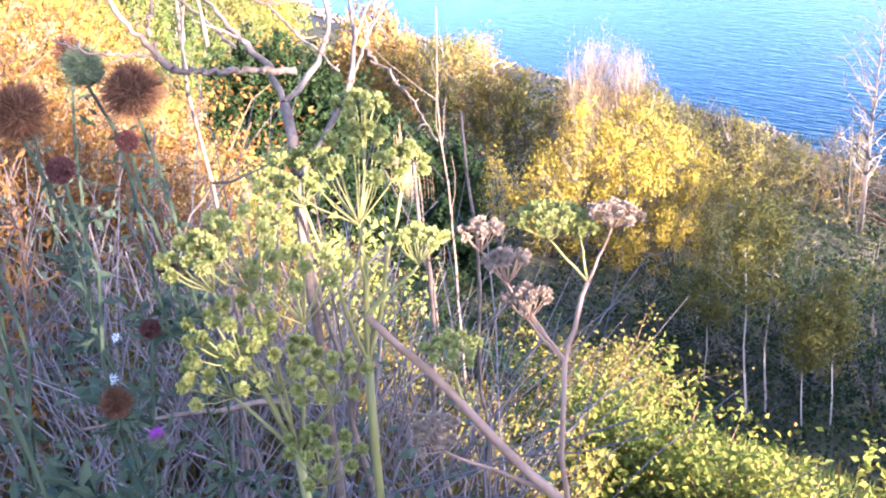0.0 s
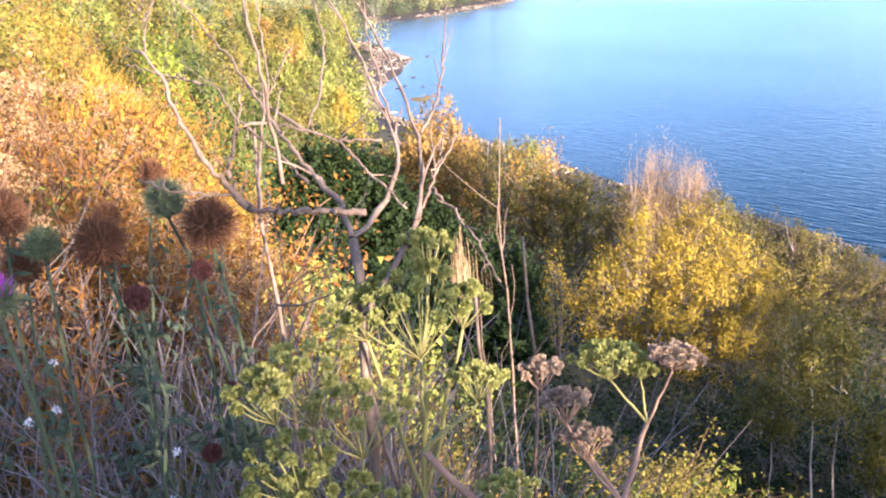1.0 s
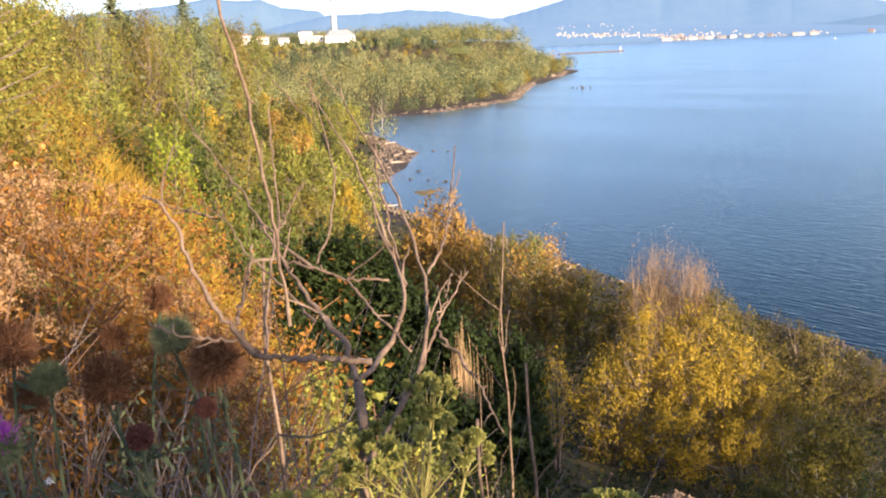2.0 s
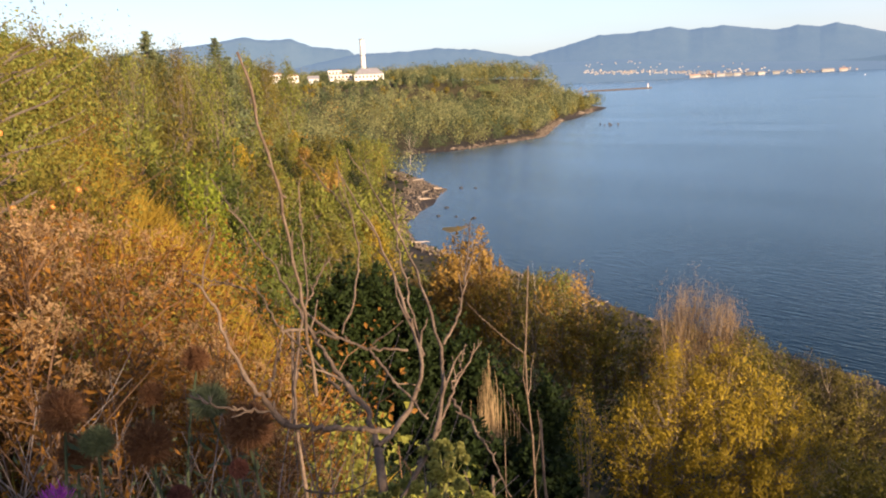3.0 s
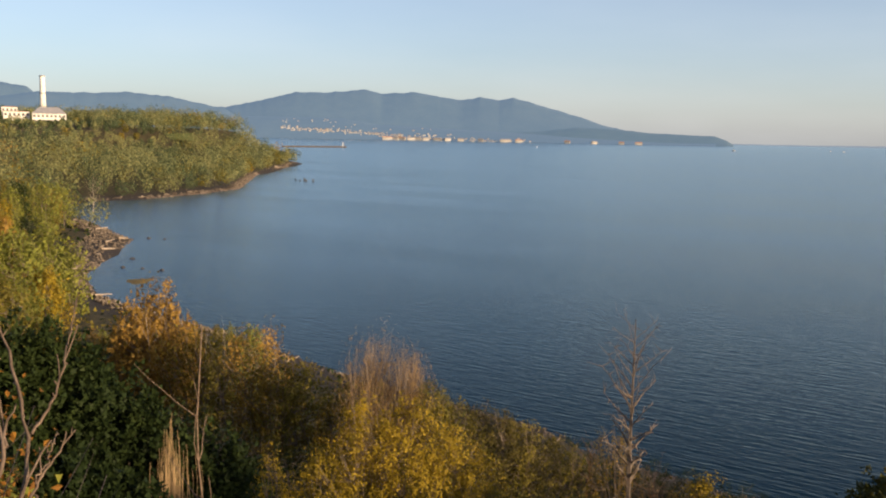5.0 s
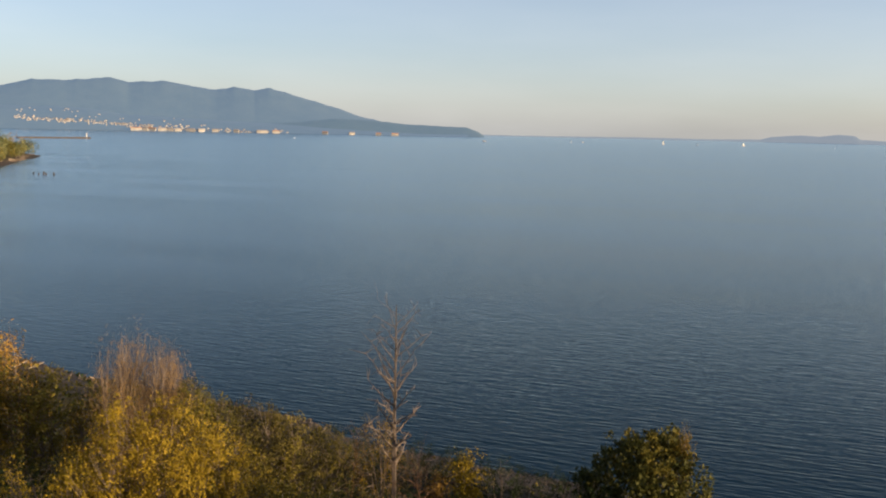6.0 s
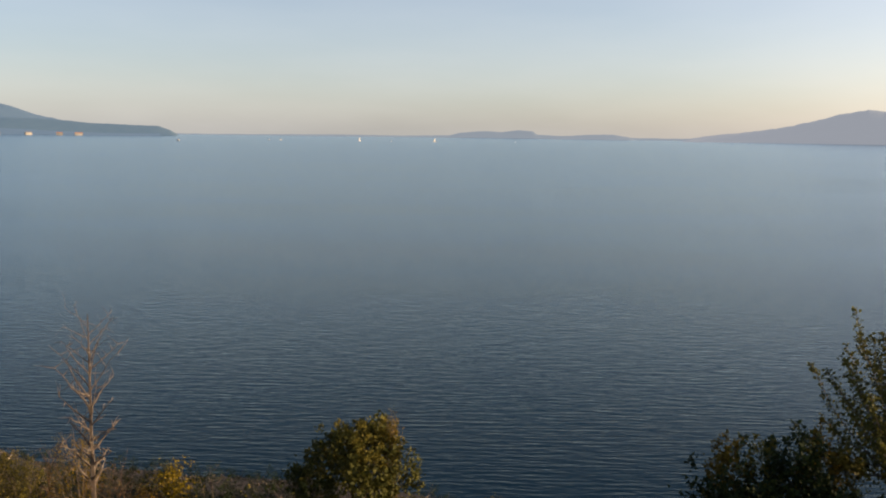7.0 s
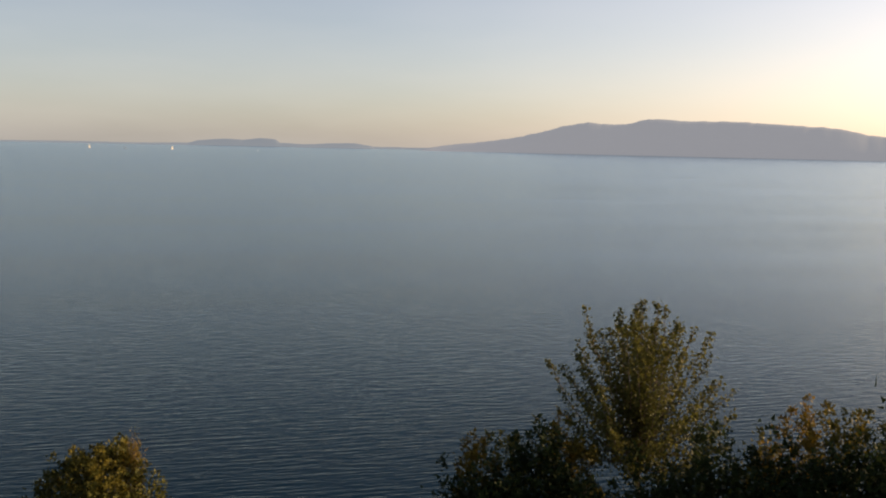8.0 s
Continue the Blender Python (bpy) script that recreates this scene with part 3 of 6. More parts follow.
# ---- trees ----
def grow(rng, h, spread, limbs=12, lean=0.06, low=0.15, rise=0.5, twigs=3):
    """Trunk and limbs of a tree of height h, standing at the origin: tubes of (path, radii), and the twig ends."""
    top = np.array((rng.normal() * lean * h, rng.normal() * lean * h, h))
    trunk = wander((0, 0, -0.3), top, 9, 0.02 * min(1, lean / 0.06), rng)
    r0 = 0.011 * h + 0.03
    tubes = [(trunk, np.linspace(r0, r0 * 0.12, 9))]
    ends = [trunk[-1], trunk[-2]]
    for i in range(limbs):
        s = low + (0.95 - low) * (i + rng.random()) / limbs
        a = i * 2.4 + rng.normal() * 0.4
        k = s * 8
        start = trunk[int(k)] + (trunk[min(8, int(k) + 1)] - trunk[int(k)]) * (k - int(k))
        shape = math.sin(math.pi * min(1, 0.18 + 0.82 * (1 - s) ** 0.8)) ** 0.7
        ln = spread * (0.35 + 0.75 * shape) * rng.uniform(0.75, 1.15)
        end = start + (math.cos(a) * ln, math.sin(a) * ln, ln * rise * rng.uniform(0.6, 1.5))
        limb = wander(start, end, 6, 0.05, rng)
        rl = r0 * (1 - s) * 0.5 + 0.012
        tubes.append((limb, np.linspace(rl, rl * 0.25, 6)))
        ends.append(end)
        for j in range(twigs):
            b = limb[min(5, 1 + j)]
            l2 = ln * rng.uniform(0.3, 0.5)
            e2 = b + rng.normal(size=3) * l2 * 0.55 + (0, 0, l2 * 0.4)
            tubes.append((wander(b, e2, 4, 0.06, rng), np.linspace(rl * 0.5, rl * 0.15, 4)))
            ends.append(e2)
            ends.append((b + e2) / 2)
    return tubes, np.array(ends)


def tree(name, at, h, spread, leaf, label, category="tree", seed=1, leaves=2500, size=0.16, clump=0.5, limbs=14, bark=None, group="", low=0.15, rise=0.5, sides=3, narrow=0.6, lean=0.06, twigs=2, form=1.6, three=False, girth=1.0):
    rng = np.random.default_rng(seed)
    tubes, ends = grow(rng, h, spread, limbs, lean, low, rise, twigs)
    root = thing(name, at, label, category, group)
    fit = h / max(path[:, 2].max() for path, _ in tubes)
    if leaves:
        w = rng.random(len(ends)) ** 1.5 + 0.15
        pick = rng.choice(len(ends), leaves, p=w / w.sum())
        sc = clump * (0.5 + rng.random(len(ends)))[pick, None]
        pos = ends[pick] + rng.normal(size=(leaves, 3)) * sc * (1, 1, 0.75)
        fit = h / np.percentile(pos[:, 2], 99.7)
        pos[:, 2] = np.maximum(pos[:, 2] * fit, 0.1)
        c = Geo()
        off = (pos - ends[pick] * (1, 1, fit)) / (clump + 1e-6)
        hub = (pos - (0, 0, h * (low + 1) * 0.42)) / (spread + 0.2 * h)
        hub /= np.linalg.norm(hub, axis=1, keepdims=True) + 0.2
        c.leaves(pos, size * rng.uniform(0.6, 1.3, leaves), rng, 0.15, narrow, face=form * (off * 0.7 + hub * 0.9), three=three)
        part("crown", c, leaf, root)
    g = Geo()
    for path, r in tubes:
        if not (three and len(path) == 4):
            g.tube(path * (1, 1, fit), r * girth, sides, cap=False)
    part("trunk", g, bark or M_bark, root)
    return root


def plume_tree(name, at, h, spread, leaf, label, category="tree", seed=1, plumes=170, per=13, size=0.13, group="", low=0.1, narrow=0.5, bark=None, stems=5, upright=0.65, length=0.16, girth=1.0, airy=0.0, masses=26):
    """A tree or shrub whose crown is made of many upright leafy sprays on thin stems, with an uneven domed outline."""
    rng = np.random.default_rng(seed)
    root = thing(name, at, label, category, group)
    k = np.arange(plumes)
    s = low + (1 - low) * ((k + rng.random(plumes)) / plumes) ** 0.85
    a = k * 2.39996 + rng.normal(size=plumes) * 0.5
    ph = rng.uniform(0, 6.28, 3)
    lobes = 1 + 0.2 * np.sin(2 * a + ph[0] + 2 * s) + 0.15 * np.sin(3 * a + ph[1] - 5 * s) + 0.1 * np.sin(7 * a + ph[2] + 9 * s)
    wide = np.where(s > 0.38, np.sqrt(np.clip(1 - ((s - 0.38) / 0.66) ** 2, 0, 1)), 0.7 + 0.3 * s / 0.38)
    r = spread * lobes * wide * np.sqrt(rng.uniform(0.2, 1.1, plumes))
    tip = np.column_stack([np.cos(a) * r, np.sin(a) * r, h * s * (1 + 0.07 * np.sin(2 * a + ph[1])) * rng.uniform(0.92, 1.03, plumes)])
    # the sprays gather into tufts, with dark gaps between
    hubs = tip[rng.choice(plumes, masses, replace=False)] * (0.93, 0.93, 0.97)
    own = np.argmin(((tip[:, None] - hubs[None]) ** 2).sum(2), 1)
    tip = hubs[own] + (tip - hubs[own]) * 0.82
    u = tip - (0, 0, h * 0.36)
    u[:, 2] *= spread / (0.62 * h)
    u /= np.linalg.norm(u, axis=1, keepdims=True) + 0.15
    tuft = tip - hubs[own] + u * 0.06 * spread
    u = u * 0.75 + tuft / (np.linalg.norm(tuft, axis=1, keepdims=True) + 0.05 * spread) * 0.7
    d = u * (1 - upright) + (0, 0, upright) + rng.normal(size=(plumes, 3)) * 0.13
    d /= np.linalg.norm(d, axis=1, keepdims=True)
    ln = length * h * rng.uniform(0.6, 1.3, plumes)
    n = plumes * per
    t = np.tile((np.arange(per) + 0.5) / per, plumes) + rng.normal(size=n) * 0.04
    ray, out, ll = np.repeat(d, per, 0), np.repeat(u, per, 0), np.repeat(ln, per)
    pos = np.repeat(tip, per, 0) + ray * (ll * (t - 0.75))[:, None] + rng.normal(size=(n, 3)) * (ll * (0.05 + 0.2 * np.sqrt(np.clip(1.05 - t, 0, 1))))[:, None]
    fit = h / np.percentile(pos[:, 2], 99.6)
    pos[:, 2] = np.maximum(pos[:, 2] * fit, 0.08)
    keep = rng.random(n) > airy
    c = Geo()
    c.leaves(pos[keep], size * rng.uniform(0.6, 1.35, keep.sum()), rng, 0.15, narrow, ray[keep] * 1.1, face=out[keep] * 1.7, three=True)
    part("crown", c, leaf, root)
    g = Geo()
    mids = []
    for i in range(stems):
        q = rng.integers(plumes // 2, plumes)
        e = tip[q] * (0.75, 0.75, 0.85 * fit)
        p = wander((e[0] * 0.1, e[1] * 0.1, -0.3), e, 7, 0.03, rng)
        g.tube(p, np.linspace(0.010 * h + 0.015, 0.012, 7) * girth, 4, cap=False)
        mids.append(p[3:])
    mids = np.concatenate(mids)
    for q in range(0, plumes, 3):
        e = tip[q] * (1, 1, fit)
        b = mids[np.argmin(((mids - e * (0.7, 0.7, 0.8)) ** 2).sum(1))]
        g.tube([b, (b + e) / 2 + (0, 0, -0.03 * h), e + d[q] * ln[q] * 0.15], np.array((0.016, 0.011, 0.005)) * girth * (0.5 + h / 10), 3, cap=False)
    part("trunk", g, bark or M_bark, root)
    return root


PLANTED = {}


def planted(az, d, top, kind, spread, seed, **kw):
    """One of a few grown forms of a kind, turned and sized for a bearing, a distance and a height of its top above the water."""
    p = at_bearing(az, d)
    h = max(top - p[2], 0.35 * spread)
    name, leaf, label, cat = kind
    slim = 2 ** (round(2 * math.log2(h / spread)) / 2)
    key = (label, seed % 2, slim)
    size = (spread * slim / 6, spread * slim / 6, h / 6)
    if key not in PLANTED:
        root = PLANTED[key] = plume_tree(name, p, 6, 6 / slim, leaf, label, cat, seed, **kw)
        root.scale = size
        return root
    root = PLANTED[key]
    return copy_thing(root, Matrix.Translation(p) @ Matrix.Rotation(seed * 1.7, 4, "Z") @ Matrix.Diagonal((*(a / b for a, b in zip(size, root.scale)), 1)))


def at_bearing(az, d, sink=0.1):
    x, y = polar(az, d)
    return (x, y, ground_at(x, y) - sink)


def standing(az, d, top, kind, spread, seed, **kw):
    """A tree or shrub at a bearing and distance, up to a height above the water."""
    p = at_bearing(az, d)
    name, leaf, label, cat = kind
    return tree(name, p, top - p[2], spread, leaf, label, cat, seed, **kw)


GOLD = ("golden_willow", M_leaf_gold, "broad willow with golden-yellow autumn leaves on the slope", "tree")
OLIVE = ("willow_shrub", M_leaf_olive, "olive-green willow shrub at the foot of the bluff", "shrub")
DARK = ("alder_tree", M_leaf_shade, "dark green alder standing in the shade of the hollow", "tree")
GREEN = ("alder_tree", M_leaf_green, "green alder on the wooded bluff", "tree")
LIME = ("maple_tree", M_leaf_lime, "bright green young maple on the slope", "tree")
ORANGE = ("birch_tree", M_leaf_orange, "slender tree with thin orange autumn leaves by the shore", "tree")
TAN = ("willow_shrub", M_leaf_ochre, "yellowing willow shrub at the foot of the bluff", "shrub")
BROWN = ("willow_shrub", M_leaf_brown, "brownish olive willow shrub at the foot of the bluff", "shrub")
OLIVE_TREE = ("alder_tree", M_leaf_olive, "tall olive-brown alder above the woods", "tree")
DEEP = ("hawthorn_bush", M_leaf_deep, "deep olive hawthorn bush in the thicket", "bush")
WOOD = ("alder_tree", M_leaf_mid, "mid-green alder on the wooded bluff", "tree")
RUST = ("rusty_shrub", M_leaf_rust, "leafless reddish-brown twiggy shrub by the shore", "shrub")


def sized(az, d, top, kind, spread, seed, **kw):
    """A tree of its own form at a bearing and distance, up to a height above the water."""
    p = at_bearing(az, d)
    name, leaf, label, cat = kind
    return plume_tree(name, p, top - p[2], spread, leaf, label, cat, seed, **kw)


def dome_bush(az, d, top, kind, spread, seed, leaves, size, deep=2.8):
    """A dense bush: a dome of leafy tufts with spiky tips on bare stems, up to a height above the water."""
    rng = np.random.default_rng(seed)
    p = at_bearing(az, d)
    name, leaf, label, cat = kind
    root = thing(name, p, label, cat)
    h = top - p[2]
    deep = min(deep, h * 0.9)
    n = max(30, leaves // 45)
    u = rng.normal(size=(n, 3))
    u[:, 2] = np.abs(u[:, 2]) * 1.1 - 0.25
    u /= np.linalg.norm(u, axis=1, keepdims=True)
    a = np.arctan2(u[:, 1], u[:, 0])
    ph = rng.uniform(0, 6.28, 2)
    swell = (0.88 + 0.13 * np.sin(2 * a + ph[0]) + 0.1 * np.sin(5 * a + ph[1] + 3 * u[:, 2])) * rng.uniform(0.6, 1.0, n) ** 0.5
    hub = u * swell[:, None] * (spread, spread, deep * 0.9)
    own = rng.integers(0, n, leaves)
    t = rng.random(leaves)
    out = u * 0.7 + (0, 0, 0.5)
    reach = (0.16 + 0.14 * rng.random(n)) * (spread + deep) * 0.5
    pos = hub[own] + out[own] * (reach[own] * (t * 1.3 - 0.5))[:, None] + rng.normal(size=(leaves, 3)) * (reach[own] * 0.42 * (1.15 - t))[:, None]
    pos[:, 2] += h - np.percentile(pos[:, 2], 99.3)
    c = Geo()
    c.leaves(pos, size * rng.uniform(0.6, 1.3, leaves), rng, 0.2, 0.8, out[own], face=u[own], three=True)
    part("crown", c, leaf, root)
    g = Geo()
    for i in range(7):
        e = hub[rng.integers(n)] * 0.7 + (0, 0, h - deep)
        g.tube(wander((e[0] * 0.2, e[1] * 0.2, -0.3), e, 6, 0.03, rng), np.linspace(0.012 * h * 0.5 + 0.01, 0.01, 6), 4, cap=False)
    part("trunk", g, M_bark, root)
    return root


# trees and shrubs of the lower slope and the hollow: bearing, distance, height of the top over the water, kind, spread
sized(11.2, 43, 15.7, GOLD, 3.9, 11, plumes=1200, per=22, size=0.13, length=0.09, stems=9, masses=60, upright=0.5, narrow=0.6, girth=0.6)
sized(7.2, 42, 13.9, GOLD, 1.7, 12, plumes=300, per=15, size=0.12, length=0.1)
sized(15.4, 42.5, 14.0, GOLD, 2.3, 13, plumes=520, per=20, size=0.13, length=0.09, stems=7, masses=34, upright=0.5)
sized(18.4, 42, 12.2, OLIVE, 1.6, 14, plumes=240, per=15, size=0.13, length=0.12)
sized(3.7, 38, 15.4, ("willow_sapling", M_leaf_gold, "slim young willow with thin yellow leaves", "tree"), 0.75, 15, plumes=90, per=15, size=0.12, length=0.1, low=0.3, airy=0.2)
for i, (az, d, top, spread) in enumerate([(9.3, 57, 15.4, 1.5), (10.4, 58, 16.0, 1.5), (11.9, 57, 15.3, 1.5), (12.6, 58, 14.6, 1.3)]):
    sized(az, d, top, RUST, spread, 16 + i, plumes=420, per=13, size=0.34, narrow=0.06, length=0.24, upright=0.85, low=0.15, stems=9)
# DARK trees bring the hollow's shade by their near-black leaf colour
for i, (az, d, top, kind, spread) in enumerate([
        (13.6, 57, 12.8, OLIVE, 1.2), (15.2, 58, 11.4, OLIVE, 1.4), (16.4, 59, 11.0, BROWN, 1.6), (18.0, 60, 10.2, BROWN, 1.5), (19.2, 60, 9.8, OLIVE, 1.3), (20.6, 61, 8.6, BROWN, 1.6), (21.8, 61, 8.4, OLIVE, 1.3), (22.9, 62, 6.6, BROWN, 1.4),
        (8.0, 60, 11.2, TAN, 1.4), (6.6, 62, 12.2, OLIVE, 1.7), (5.2, 63, 12.8, OLIVE, 1.7), (4.0, 64, 12.6, TAN, 1.7), (2.9, 67, 14.4, ORANGE, 1.9), (1.7, 66, 13.2, OLIVE, 1.9), (0.4, 70, 13.8, OLIVE, 2.0), (-1.0, 72, 13.2, TAN, 2.0),
        (-3.0, 79, 16.0, ORANGE, 1.7), (-4.2, 77, 14.2, ORANGE, 1.7), (-2.0, 76, 13.6, ORANGE, 1.6), (-5.6, 80, 11.6, TAN, 2.0), (-7.2, 88, 10.4, ORANGE, 1.8), (-8.8, 86, 11.0, TAN, 2.2),
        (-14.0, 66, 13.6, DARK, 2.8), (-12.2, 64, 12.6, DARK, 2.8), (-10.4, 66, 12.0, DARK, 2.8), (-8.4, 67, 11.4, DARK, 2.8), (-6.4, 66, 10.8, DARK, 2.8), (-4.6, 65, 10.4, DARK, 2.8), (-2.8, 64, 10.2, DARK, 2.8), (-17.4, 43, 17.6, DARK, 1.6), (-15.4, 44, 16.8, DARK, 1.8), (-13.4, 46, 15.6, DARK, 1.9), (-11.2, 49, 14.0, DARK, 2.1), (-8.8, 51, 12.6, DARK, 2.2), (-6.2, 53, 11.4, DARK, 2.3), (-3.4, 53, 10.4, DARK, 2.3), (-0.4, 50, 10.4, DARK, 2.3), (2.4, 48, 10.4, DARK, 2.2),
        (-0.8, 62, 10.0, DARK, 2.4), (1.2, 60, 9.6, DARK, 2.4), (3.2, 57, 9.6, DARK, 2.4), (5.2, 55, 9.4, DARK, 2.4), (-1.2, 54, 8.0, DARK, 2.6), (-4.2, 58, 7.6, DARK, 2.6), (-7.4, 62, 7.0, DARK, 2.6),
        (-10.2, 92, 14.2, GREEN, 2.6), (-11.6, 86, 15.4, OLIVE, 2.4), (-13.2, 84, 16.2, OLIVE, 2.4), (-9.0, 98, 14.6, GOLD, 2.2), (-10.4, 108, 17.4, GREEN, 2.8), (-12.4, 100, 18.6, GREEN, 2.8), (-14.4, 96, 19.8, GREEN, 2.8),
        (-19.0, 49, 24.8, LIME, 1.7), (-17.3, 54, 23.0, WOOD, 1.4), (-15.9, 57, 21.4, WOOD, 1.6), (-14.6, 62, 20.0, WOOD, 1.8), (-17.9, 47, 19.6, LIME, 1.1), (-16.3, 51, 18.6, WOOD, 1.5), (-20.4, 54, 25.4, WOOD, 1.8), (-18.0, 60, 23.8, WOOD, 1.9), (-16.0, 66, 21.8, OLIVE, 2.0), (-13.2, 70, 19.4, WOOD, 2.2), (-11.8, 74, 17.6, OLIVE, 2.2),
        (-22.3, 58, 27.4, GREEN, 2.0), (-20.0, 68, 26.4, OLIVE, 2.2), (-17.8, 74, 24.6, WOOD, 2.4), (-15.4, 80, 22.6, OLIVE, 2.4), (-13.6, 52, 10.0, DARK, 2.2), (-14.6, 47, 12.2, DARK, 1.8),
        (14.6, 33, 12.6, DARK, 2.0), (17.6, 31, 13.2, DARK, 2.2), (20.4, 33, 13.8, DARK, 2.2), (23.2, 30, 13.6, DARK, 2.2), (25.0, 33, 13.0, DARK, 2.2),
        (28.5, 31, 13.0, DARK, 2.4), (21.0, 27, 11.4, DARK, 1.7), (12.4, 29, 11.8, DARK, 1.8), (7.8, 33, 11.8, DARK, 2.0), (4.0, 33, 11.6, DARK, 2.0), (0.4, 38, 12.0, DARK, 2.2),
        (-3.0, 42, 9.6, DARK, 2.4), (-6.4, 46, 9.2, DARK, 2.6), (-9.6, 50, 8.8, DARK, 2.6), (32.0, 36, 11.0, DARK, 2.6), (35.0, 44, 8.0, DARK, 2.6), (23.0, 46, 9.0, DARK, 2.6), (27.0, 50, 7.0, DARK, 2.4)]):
    planted(az, d, top, kind, spread * (1.8 if kind in (OLIVE, TAN, ORANGE, BROWN) else 1.1), 40 + i, upright=0.45, plumes=230 if kind is not DARK else 170, per=16, size=0.15 if d < 75 else 0.2, length=0.13, airy=0.25 if kind is ORANGE else 0.0)
# pale leafless stems that stand up among them
for i, (az, d, top, spread) in enumerate([(0.7, 67, 15.0, 0.9), (-0.2, 69, 14.2, 0.8), (-3.3, 75, 15.2, 0.9), (2.4, 66, 14.4, 0.7), (-6.4, 330, 14.0, 2.6)]):
    standing(az, d, top, ("bare_tree", None, "slender leafless pale tree among the autumn shrubs by the shore", "tree"), spread, 620 + i, leaves=0, limbs=14, sides=4, twigs=3, bark=M_pale_bark, low=0.3, rise=1.9, girth=0.35 if d < 100 else 0.7)

# taller trees that break the skyline of the woods
for i, (az, d, top, spread, kind) in enumerate([(-27.2, 95, 36.0, 3.4, OLIVE_TREE), (-25.2, 120, 35.2, 3.6, GREEN), (-23.6, 150, 36.2, 3.8, OLIVE_TREE), (-22.2, 170, 36.6, 3.8, GREEN), (-19.7, 200, 39.2, 3.6, OLIVE_TREE), (-17.6, 198, 35.4, 4.0, GREEN), (-21.3, 190, 36.0, 3.6, OLIVE_TREE), (-18.6, 215, 37.4, 4.0, GREEN), (-15.8, 250, 38.6, 4.4, GREEN), (-14.6, 280, 38.0, 4.6, OLIVE_TREE), (-13.4, 310, 37.2, 4.6, GREEN)]):
    sized(az, d, top, kind, spread, 900 + i, plumes=320, per=14, size=0.12 + d * 0.0014, length=0.13, narrow=0.6)

# slim saplings with pale stems at the foot of the slope
for i, (az, d, top) in enumerate([(20.3, 27, 17.8), (21.5, 28, 17.3), (24.0, 27, 14.8), (17.4, 29, 14.2), (25.6, 27.5, 15.3)]):
    standing(az, d, top, ("alder_sapling", M_leaf_olive, "slim alder sapling with a pale bare stem and olive leaves", "tree"), 0.9, 60 + i, leaves=2200, size=0.13, clump=0.24, limbs=14, low=0.55, bark=M_pale_bark, rise=0.7, girth=0.45)
standing(16.6, 33, 12.2, ("bare_shrub", None, "cluster of thin pale leafless stems at the foot of the slope", "shrub"), 1.0, 68, leaves=0, limbs=14, sides=4, twigs=2, bark=M_pale_bark, low=0.05, rise=1.8, girth=0.5)

# by the waterline
for i, (az, d, top, kind, sp) in enumerate([(17.6, 66, 7.4, BROWN, 2.0), (19.6, 66, 6.6, BROWN, 2.0), (21.6, 66, 6.0, BROWN, 1.8), (23.8, 64, 5.8, DARK, 1.8), (27.4, 64, 5.6, DARK, 1.6), (29.8, 62, 6.0, DARK, 1.6),
                                            (33.0, 60, 5.8, DARK, 1.8), (36.2, 60, 5.4, DARK, 1.6), (38.6, 60, 5.0, DARK, 2.0), (46.5, 58, 4.6, DARK, 2.0), (25.5, 67, 4.8, DARK, 1.7), (31.4, 63, 5.2, DARK, 1.6), (34.6, 61, 5.0, DARK, 1.7), (37.4, 61, 4.8, DARK, 1.6), (20.5, 71, 4.2, DARK, 2.0), (28.6, 65, 4.8, DARK, 1.6), (22.8, 69, 5.0, DARK, 1.8), (30, 56, 4.6, DARK, 2.0), (26, 57, 5.2, DARK, 2.0), (33.6, 54, 5.0, DARK, 2.2), (37, 53, 5.0, DARK, 2.2), (41, 54, 4.8, DARK, 2.2), (22, 57, 5.6, DARK, 2.0), (15.6, 72, 7.0, OLIVE, 2.2), (13.4, 78, 7.2, OLIVE, 2.2), (10.0, 84, 6.6, OLIVE, 2.4)]):
    planted(az, d, top + (0.8 if kind is DARK else 0.0), kind, sp * 1.25, 220 + i, plumes=170, per=16, size=0.15, length=0.15)
standing(26.1, 58, 18.4, ("bare_tree", None, "tall leafless grey tree with fine ascending twigs by the water", "tree"), 1.6, 91, leaves=0, limbs=36, sides=4, twigs=6, bark=M_bark, rise=1.05, low=0.25, girth=1.05, lean=0.012)
standing(27.9, 58, 8.6, ("bare_shrub", None, "leafless reddish spreading shrub by the bare tree", "shrub"), 2.5, 92, leaves=0, limbs=26, sides=4, twigs=4, bark=M_weed_stem, low=0.1, rise=0.8, girth=0.6)
standing(23.3, 60, 9.2, ("bare_shrub", None, "leafless thin upright shrub near the waterline", "shrub"), 0.9, 93, leaves=0, limbs=20, sides=4, twigs=4, bark=M_weed_stem, low=0.1, rise=1.4, girth=0.6)
sized(25.2, 60.5, 9.6, TAN, 1.9, 94, plumes=240, per=16, size=0.12, length=0.14, upright=0.7, airy=0.3)
standing(28.8, 61, 5.2, ORANGE, 0.8, 95, leaves=700, size=0.2, clump=0.3)
standing(30.7, 61, 6.7, GOLD, 1.0, 96, leaves=1700, size=0.2, clump=0.35)
dome_bush(41.5, 63, 7.9, ("willow_shrub", M_leaf_deep, "dense round dark willow bush at the water's edge", "shrub"), 4.1, 97, 8000, 0.3, 5.0)
# olive cap over the dark bush, its colour standing for sunlit tips
dome_bush(42.2, 63.4, 8.3, OLIVE, 3.0, 101, 2600, 0.2, 2.4)
sized(43.9, 63, 9.0, TAN, 0.6, 98, plumes=200, per=14, size=0.12, length=0.16, upright=0.8)
